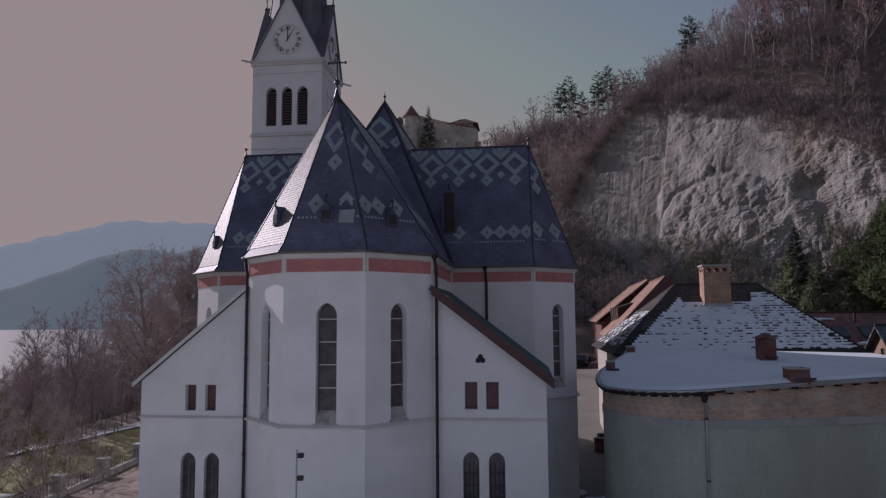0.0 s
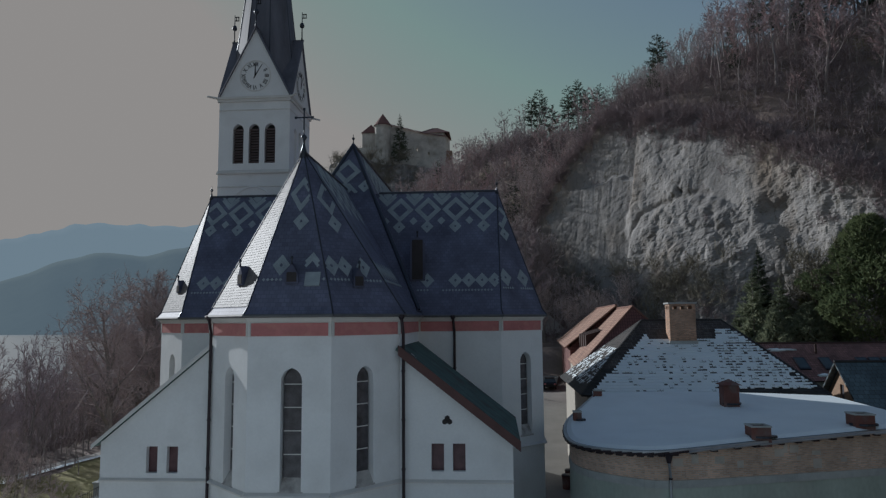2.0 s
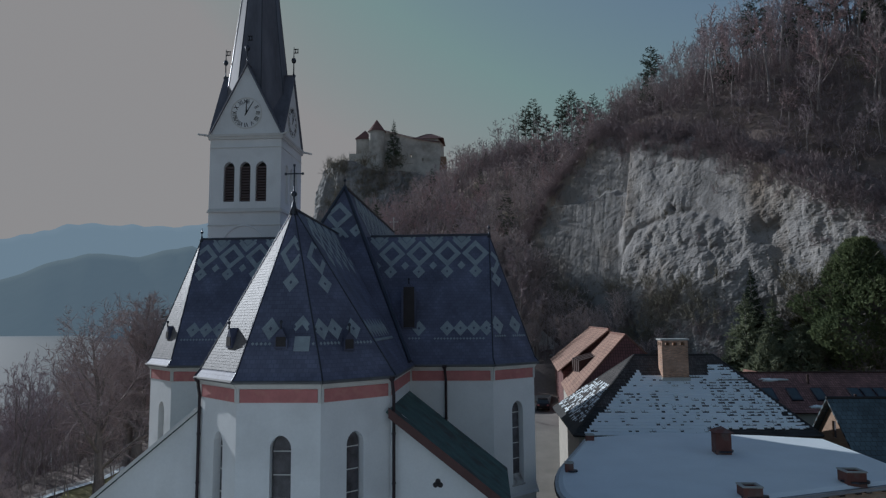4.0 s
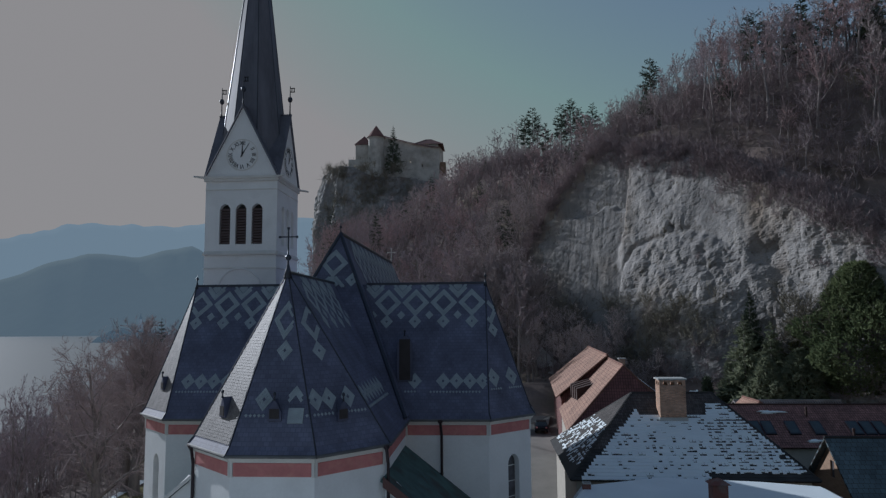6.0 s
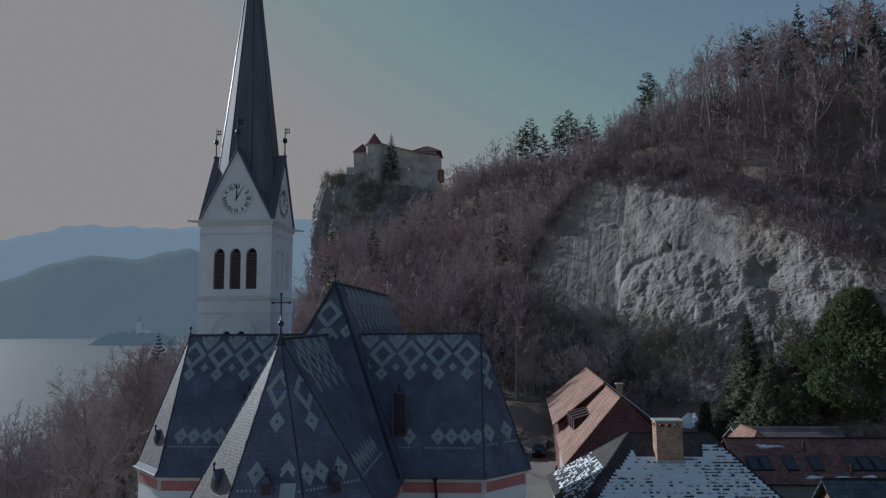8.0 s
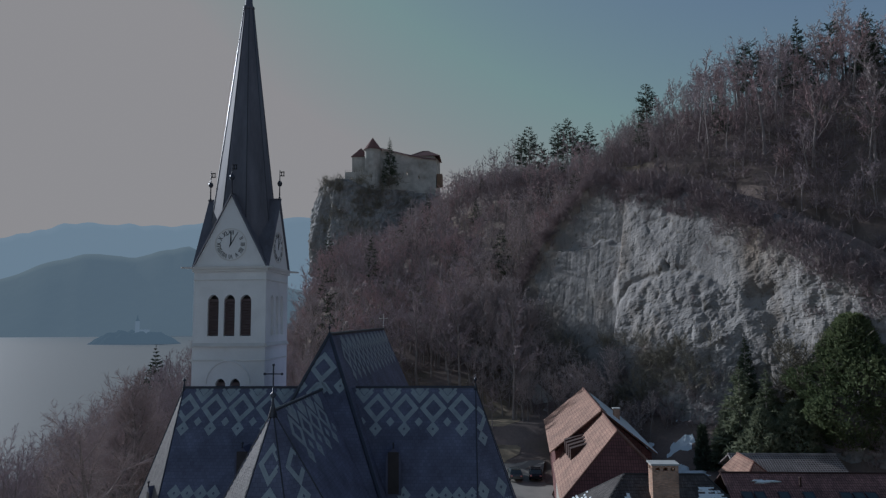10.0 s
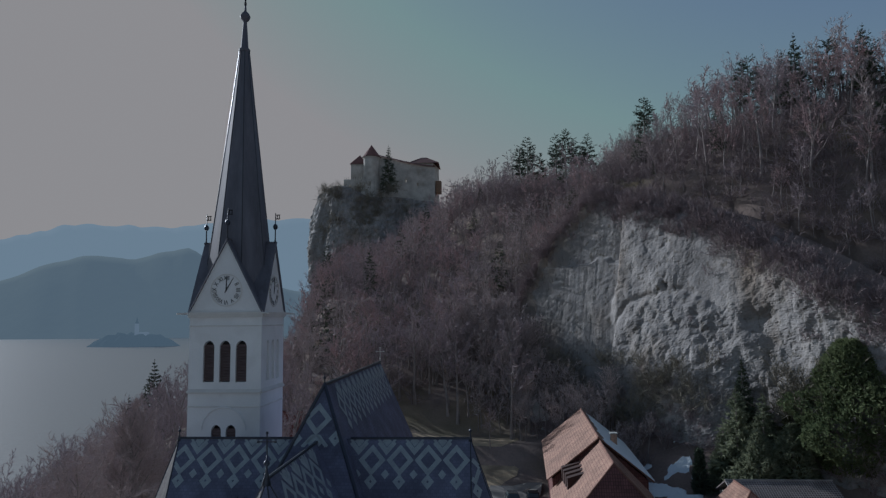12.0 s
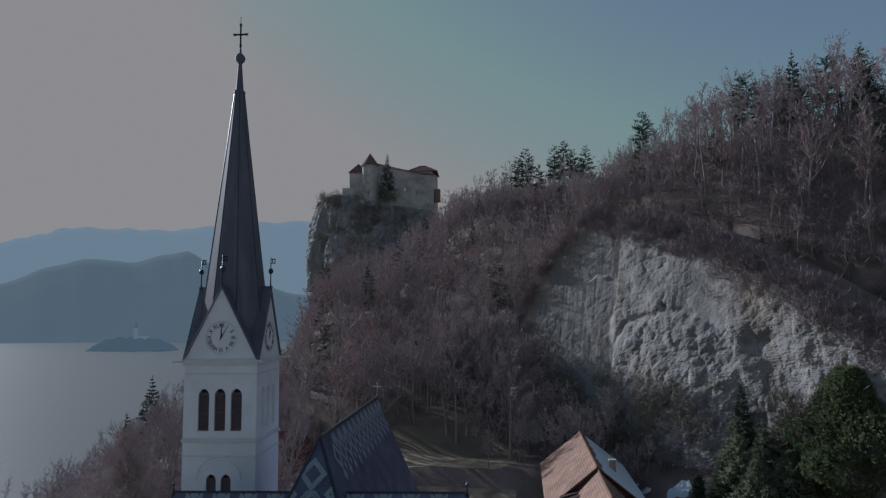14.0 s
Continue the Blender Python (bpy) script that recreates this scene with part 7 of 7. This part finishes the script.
def drape(name, line, width, material, label, category, lift=0.05, step=2.0):
    """A strip laid on the land along a line of places."""
    pts = [Vector(p) for p in line]
    mids = []
    for a, b in zip(pts, pts[1:]):
        n = max(1, int((b - a).length / step))
        mids += [a + (b - a) * k / n for k in range(n)]
    mids.append(pts[-1])
    vs, fs = [], []
    cols = 5
    for i, p in enumerate(mids):
        d = (mids[min(i + 1, len(mids) - 1)] - mids[max(i - 1, 0)]).normalized()
        s = Vector((d.y, -d.x))
        for k in range(cols):
            o = (k / (cols - 1) - 0.5) * width * (1 + 0.12 * math.sin(i * 1.3 + k))
            x, y = p.x + s.x * o, p.y + s.y * o
            vs.append((x, y, float(height(x, y)) + lift))
    for i in range(len(mids) - 1):
        for k in range(cols - 1):
            a = i * cols + k
            fs.append((a, a + 1, a + cols + 1, a + cols))
    return tagged(new(name, data(name, vs, fs, material)), label, category, kind="structure")


M_PATH = mat("gravel_path", (0.46, 0.42, 0.37), 0.95, dark=0.75, light=1.15, scale=0.5, fine=7)
M_DRY = mat("dry_grass", (0.42, 0.33, 0.21), 1.0, dark=0.65, light=1.25, scale=0.3, fine=5, bump=0.5, bump_far=0.1, tint=(0.14, 0.11, 0.075), tint_amount=0.8, tint_scale=0.22)
M_LAWN = mat("winter_lawn", (0.26, 0.235, 0.09), 1.0, dark=0.7, light=1.2, scale=0.4, fine=9, bump=0.4, tint=(0.14, 0.11, 0.06), tint_amount=0.6, tint_scale=0.25)
drape("pavement", [(5.2, 30), (5.5, 60), (6.5, 80), (5.5, 104)], 7.5, M_ASPHALT, "pale asphalt yard between church and houses", "yard", 0.12)
# unseen white sheet, added as a reflector for the shaded apse walls
drape("pavement", [(-3, -45), (-3, 28.9)], 44, M_SNOW, "unseen snow sheet added before the apse to bounce light onto its walls", "yard", 0.3)
drape("path", [(16, 117), (12.9, 122), (6.3, 134), (-2, 141), (-10, 150), (-18, 165)], 3.0, M_PATH, "gravel path climbing into the wood", "path", 0.12)
drape("path", [(-45.6, 90), (-44.6, 77), (-46, 70), (-47, 63), (-50, 50)], 2.0, M_PATH, "gravel footpath beside the lawn", "path", 0.1)
drape("path", [(-44.7, 90), (-43.6, 77), (-45, 70), (-46, 63), (-49, 50)], 0.9, M_SNOW, "snow lying along the edge of the footpath", "snow", 0.16)
drape("lawn", [(-38.6, 88), (-38.2, 70), (-42, 45)], 11, M_LAWN, "yellowish winter lawn beside the church", "lawn", 0.06)
drape("lawn", [(-6, 84), (-7, 104), (-6, 122)], 24, M_DRY, "brownish lawn below the wood", "lawn", 0.06)


def ground_snow(x0, x1, y0, y1, seed, label="thin melting snow on the ground"):
    """A ragged sheet of old snow that thins out into the ground."""
    st = 0.4
    nx, ny = int((x1 - x0) / st), int((y1 - y0) / st)
    vs, on, fs = [], [], []
    for j in range(ny + 1):
        for i in range(nx + 1):
            x, y = x0 + i * st, y0 + j * st
            r = math.hypot((x - (x0 + x1) / 2) / (x1 - x0) * 2, (y - (y0 + y1) / 2) / (y1 - y0) * 2)
            t = noise.noise((x * 0.35, y * 0.35, seed)) + 0.5 * noise.noise((x * 1.1, y * 1.1, seed)) + 0.25 * noise.noise((x * 2.6, y * 2.6, seed)) + 0.35 - 0.75 * r
            vs.append((x, y, float(height(x, y)) + min(0.22, max(-0.3, t * 0.9)) + 0.12))
            on.append(t > -0.15)
    for j in range(ny):
        for i in range(nx):
            q = (j * (nx + 1) + i, j * (nx + 1) + i + 1, (j + 1) * (nx + 1) + i + 1, (j + 1) * (nx + 1) + i)
            if any(on[k] for k in q):
                fs.append(q)
    tagged(new("snow_patch", data("snow_patch", vs, fs, M_SNOW)), label, "snow", kind="stuff")


ground_snow(20.6, 31.5, 91, 109, 1, "snow lying on the slope under the cliff"), ground_snow(-8, 2, 96, 106, 2), ground_snow(2, 8, 36, 46, 3), ground_snow(0, 5, 92, 96, 6)

# low wall with pillars and an iron railing along the lawn
fence = thing("garden_wall", "low rendered wall with square pillars and dark iron railing", "wall", (-33, 52, -1))
line = [(-33.9, 64.0), (-33.4, 58.0), (-32.8, 52.0), (-32.2, 46.0), (-31.6, 40.0)]
for k, (x0, y0) in enumerate(line):
    z = float(height(x0, y0))
    bm = bmesh.new()
    box(bm, x0 - 0.35, y0 - 0.35, z - 0.4, x0 + 0.35, y0 + 0.35, z + 1.45), box(bm, x0 - 0.43, y0 - 0.43, z + 1.45, x0 + 0.43, y0 + 0.43, z + 1.58)
    part("pillar", bm_data("pillar", bm, M_CONC2), fence)
    if k + 1 == len(line):
        continue
    f = Face((x0, y0), line[k + 1])
    part("wall_section", wall_data("wall_section", f, rect(0.35, z - 0.6, f.length - 0.35, z + 0.5), [], 0.3, M_CONC2), fence)
    for q in range(14):
        bm = bmesh.new()
        tube(bm, f.at(0.55 + 0.375 * q, z + 0.5, -0.15), f.at(0.55 + 0.375 * q, z + 1.3, -0.15), 0.018, seg=5)
        part("railing_bar", bm_data("railing_bar", bm, M_BLACK), fence)
    bm = bmesh.new()
    tube(bm, f.at(0.35, z + 1.22, -0.15), f.at(f.length - 0.35, z + 1.22, -0.15), 0.025, seg=5)
    part("rail", bm_data("rail", bm, M_BLACK), fence)


# ---- parked cars ----
def car(x, y, turn_deg, paint, label):
    z = float(height(x, y)) + 0.13
    ob = thing("car", label, "car", (x, y, z), "cars parked by the red-roofed house")
    M = Matrix.Translation((x, y, z)) @ Matrix.Rotation(radians(turn_deg), 4, "Z")
    bm = bmesh.new()
    prof = [(-2.1, 0.35), (-2.15, 0.75), (-1.95, 0.95), (-1.1, 1.0), (1.25, 1.0), (2.0, 0.85), (2.1, 0.6), (2.05, 0.35)]
    cab = [(-1.75, 0.97), (-1.35, 1.42), (0.3, 1.47), (1.2, 1.0)]
    for rows, w0, w1 in ((prof, 0.88, 0.84),):
        l, r = [bm.verts.new(M @ Vector((-w0, b, c))) for b, c in rows], [bm.verts.new(M @ Vector((w0, b, c))) for b, c in rows]
        for k in range(len(rows)):
            q = (k + 1) % len(rows)
            bm.faces.new((l[k], l[q], r[q], r[k]))
        bm.faces.new(l), bm.faces.new(r[::-1])
    bmesh.ops.bevel(bm, geom=bm.edges, offset=0.07, segments=2)
    part("body", bm_data("body", bm, paint), ob)
    bm = bmesh.new()
    l, r = [bm.verts.new(M @ Vector((-0.8 + 0.12 * (c > 1.2), b, c))) for b, c in cab], [bm.verts.new(M @ Vector((0.8 - 0.12 * (c > 1.2), b, c))) for b, c in cab]
    for k in range(4):
        q = (k + 1) % 4
        bm.faces.new((l[k], l[q], r[q], r[k]))
    bm.faces.new(l), bm.faces.new(r[::-1])
    part("windows", bm_data("windows", bm, M_SKYLIGHT), ob, "dark car glass")
    bm = bmesh.new()
    box(bm, -0.66, -1.32, 1.43, 0.66, 0.28, 1.5, M)
    part("roof", bm_data("roof", bm, paint), ob)
    for sx in (-1, 1):
        for sy in (-1.3, 1.35):
            bm = bmesh.new()
            tube(bm, M @ Vector((sx * 0.68, sy, 0.32)), M @ Vector((sx * 0.9, sy, 0.32)), 0.32, seg=14)
            wh = part("wheel", bm_data("wheel", bm, M_BLACK), ob)
            bm = bmesh.new()
            tube(bm, M @ Vector((sx * 0.9, sy, 0.32)), M @ Vector((sx * 0.915, sy, 0.32)), 0.19, seg=10)
            part("rim", bm_data("rim", bm, M_CONC2), wh)
        bm = bmesh.new()
        box(bm, sx * 0.65 - 0.13, -2.2, 0.68, sx * 0.65 + 0.13, -2.08, 0.84, M)
        part("tail_light", bm_data("tail_light", bm, M_RED), ob, "red tail light")


M_CAR1 = mat("grey_car_paint", (0.12, 0.13, 0.13), 0.25, 0.4, dark=0.95, light=1.05, bump=0)
M_CAR2 = mat("black_car_paint", (0.015, 0.016, 0.02), 0.22, 0.2, dark=0.95, light=1.05, bump=0)
car(5.1, 98, 4, M_CAR1, "grey estate car parked in the yard")
car(8.0, 98.4, -3, M_CAR2, "black car parked in the yard")
for x, y in ((5.9, 56.2), (6.3, 57.6)):
    bin_ = thing("waste_bin", "dark red-brown waste bin standing in the yard", "bin", (x, y, 0), "bins in the yard")
    z = float(height(x, y))
    bm = bmesh.new()
    lathe(bm, (x, y, z), [(0.36, 0.05), (0.42, 1.0), (0.46, 1.05), (0.46, 1.1)], 12)
    part("body", bm_data("body", bm, M_VENT), bin_)
    bm = bmesh.new()
    lathe(bm, (x, y, z), [(0.47, 1.1), (0.4, 1.2), (0.1, 1.24)], 12)
    part("lid", bm_data("lid", bm, M_PIPE), bin_)

tree("fir_tree", conifer(97, 24, 0.16, 0.1, 24, 7, 9), (-43.5, 316, 89), 1.0, M_FIR, "dark fir against the castle wall", "tree")


# crag under the castle
def crag():
    vs, fs = [], []
    nu, nv = 130, 48
    for j in range(nv + 1):
        for i in range(nu + 1):
            a = math.pi * (0.85 + 1.1 * i / nu)
            z = 48 + (39 + 6.5 * step(1.5, 1.3, a / math.pi)) * j / nv
            q = Vector((a * 12, z * 0.35, 0))
            r = 35.5 - 5.5 * (j / nv) ** 1.6 + 3.2 * noise.noise((a * 3.2, z * 0.035, 1)) + 1.8 * noise.noise((a * 8, z * 0.07, 5)) + 1.5 * (0.3 - abs(noise.noise(q * 0.8))) + 0.7 * noise.noise(q * 2)
            if j == nv:
                r -= 7
            vs.append((-50 + r * math.cos(a), 338 + r * math.sin(a), z))
    for j in range(nv):
        for i in range(nu):
            k = j * (nu + 1) + i
            fs.append((k, k + 1, k + nu + 2, k + nu + 1))
    tagged(new("crag", data("crag", vs, fs, M_CRAG)), "grey limestone crag that carries the castle", "cliff", kind="structure")


crag()
ivy = []
for k in range(170):
    a = math.pi * RND.uniform(1.22, 1.66)
    z = 66 + 24 * RND.rand() ** 0.7
    if noise.noise((a * 4, z * 0.08, 2)) < -0.12:
        continue
    ivy.append((-50 + 33.5 * math.cos(a), 338 + 33.5 * math.sin(a), z, RND.uniform(1.0, 2.2), RND.randint(0, 3)))
scatter("ivy", SHRUBS, ivy, M_IVY, "dark ivy and shrubs hanging on the castle crag", "shrubs")

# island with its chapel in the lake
# haze over the island and chapel is painted as a faint glow of their own
M_ISLE = hazed_material("island_trees", (0.025, 0.03, 0.03), (0.036, 0.044, 0.047))
vs, fs = [], []
isx, isy = -700, 1330
for j in range(13):
    for i in range(41):
        a, b = i / 20 - 1, j / 6 - 1
        h = max(0, 1 - abs(a) ** 3 - b * b) * (25 + 8 * noise.noise((i * 0.4, j * 0.5, 2)) + 5 * noise.noise((i * 1.3, j * 1.1, 5)))
        vs.append((isx + a * 92, isy + b * 40, LAKE_Z - 0.5 + h))
for j in range(12):
    for i in range(40):
        fs.append((j * 41 + i, j * 41 + i + 1, (j + 1) * 41 + i + 1, (j + 1) * 41 + i))
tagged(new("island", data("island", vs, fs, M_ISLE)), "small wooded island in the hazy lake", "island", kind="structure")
M_CHAPEL = hazed_material("far_chapel", (0.12, 0.12, 0.12), (0.055, 0.062, 0.065))
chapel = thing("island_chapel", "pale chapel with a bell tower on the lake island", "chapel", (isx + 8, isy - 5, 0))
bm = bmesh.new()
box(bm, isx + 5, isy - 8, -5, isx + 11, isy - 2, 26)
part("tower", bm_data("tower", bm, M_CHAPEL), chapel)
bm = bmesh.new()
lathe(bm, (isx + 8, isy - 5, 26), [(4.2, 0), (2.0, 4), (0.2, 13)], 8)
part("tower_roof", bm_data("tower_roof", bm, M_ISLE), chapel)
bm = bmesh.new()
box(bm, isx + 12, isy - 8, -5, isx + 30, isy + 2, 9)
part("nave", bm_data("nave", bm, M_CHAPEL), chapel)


# ---- the land leans a little against the church's level: houses move with it and stay upright ----
LEAN = Matrix(((1, -0.0025, 0.0068, -0.07), (0, 1, 0, 0), (-0.0085, -0.0042, 1, 0.1), (0, 0, 0, 1)))
UPRIGHT = (tile_house, red_house, long_house, rear_house, shed, dark_house, far_house, castle)
for ob in [o for o in scene.objects if o.type == "MESH" and o.name != "water" and not o.name.startswith("backdrop")]:
    top = ob
    while top.parent:
        top = top.parent
    if top in (church, tower, pole, chapel) or ob.name == "island":
        continue
    if top in UPRIGHT:
        at = top.matrix_basis.translation
        ob.data.transform(Matrix.Translation(LEAN @ at - at))
    else:
        ob.data.transform(LEAN)
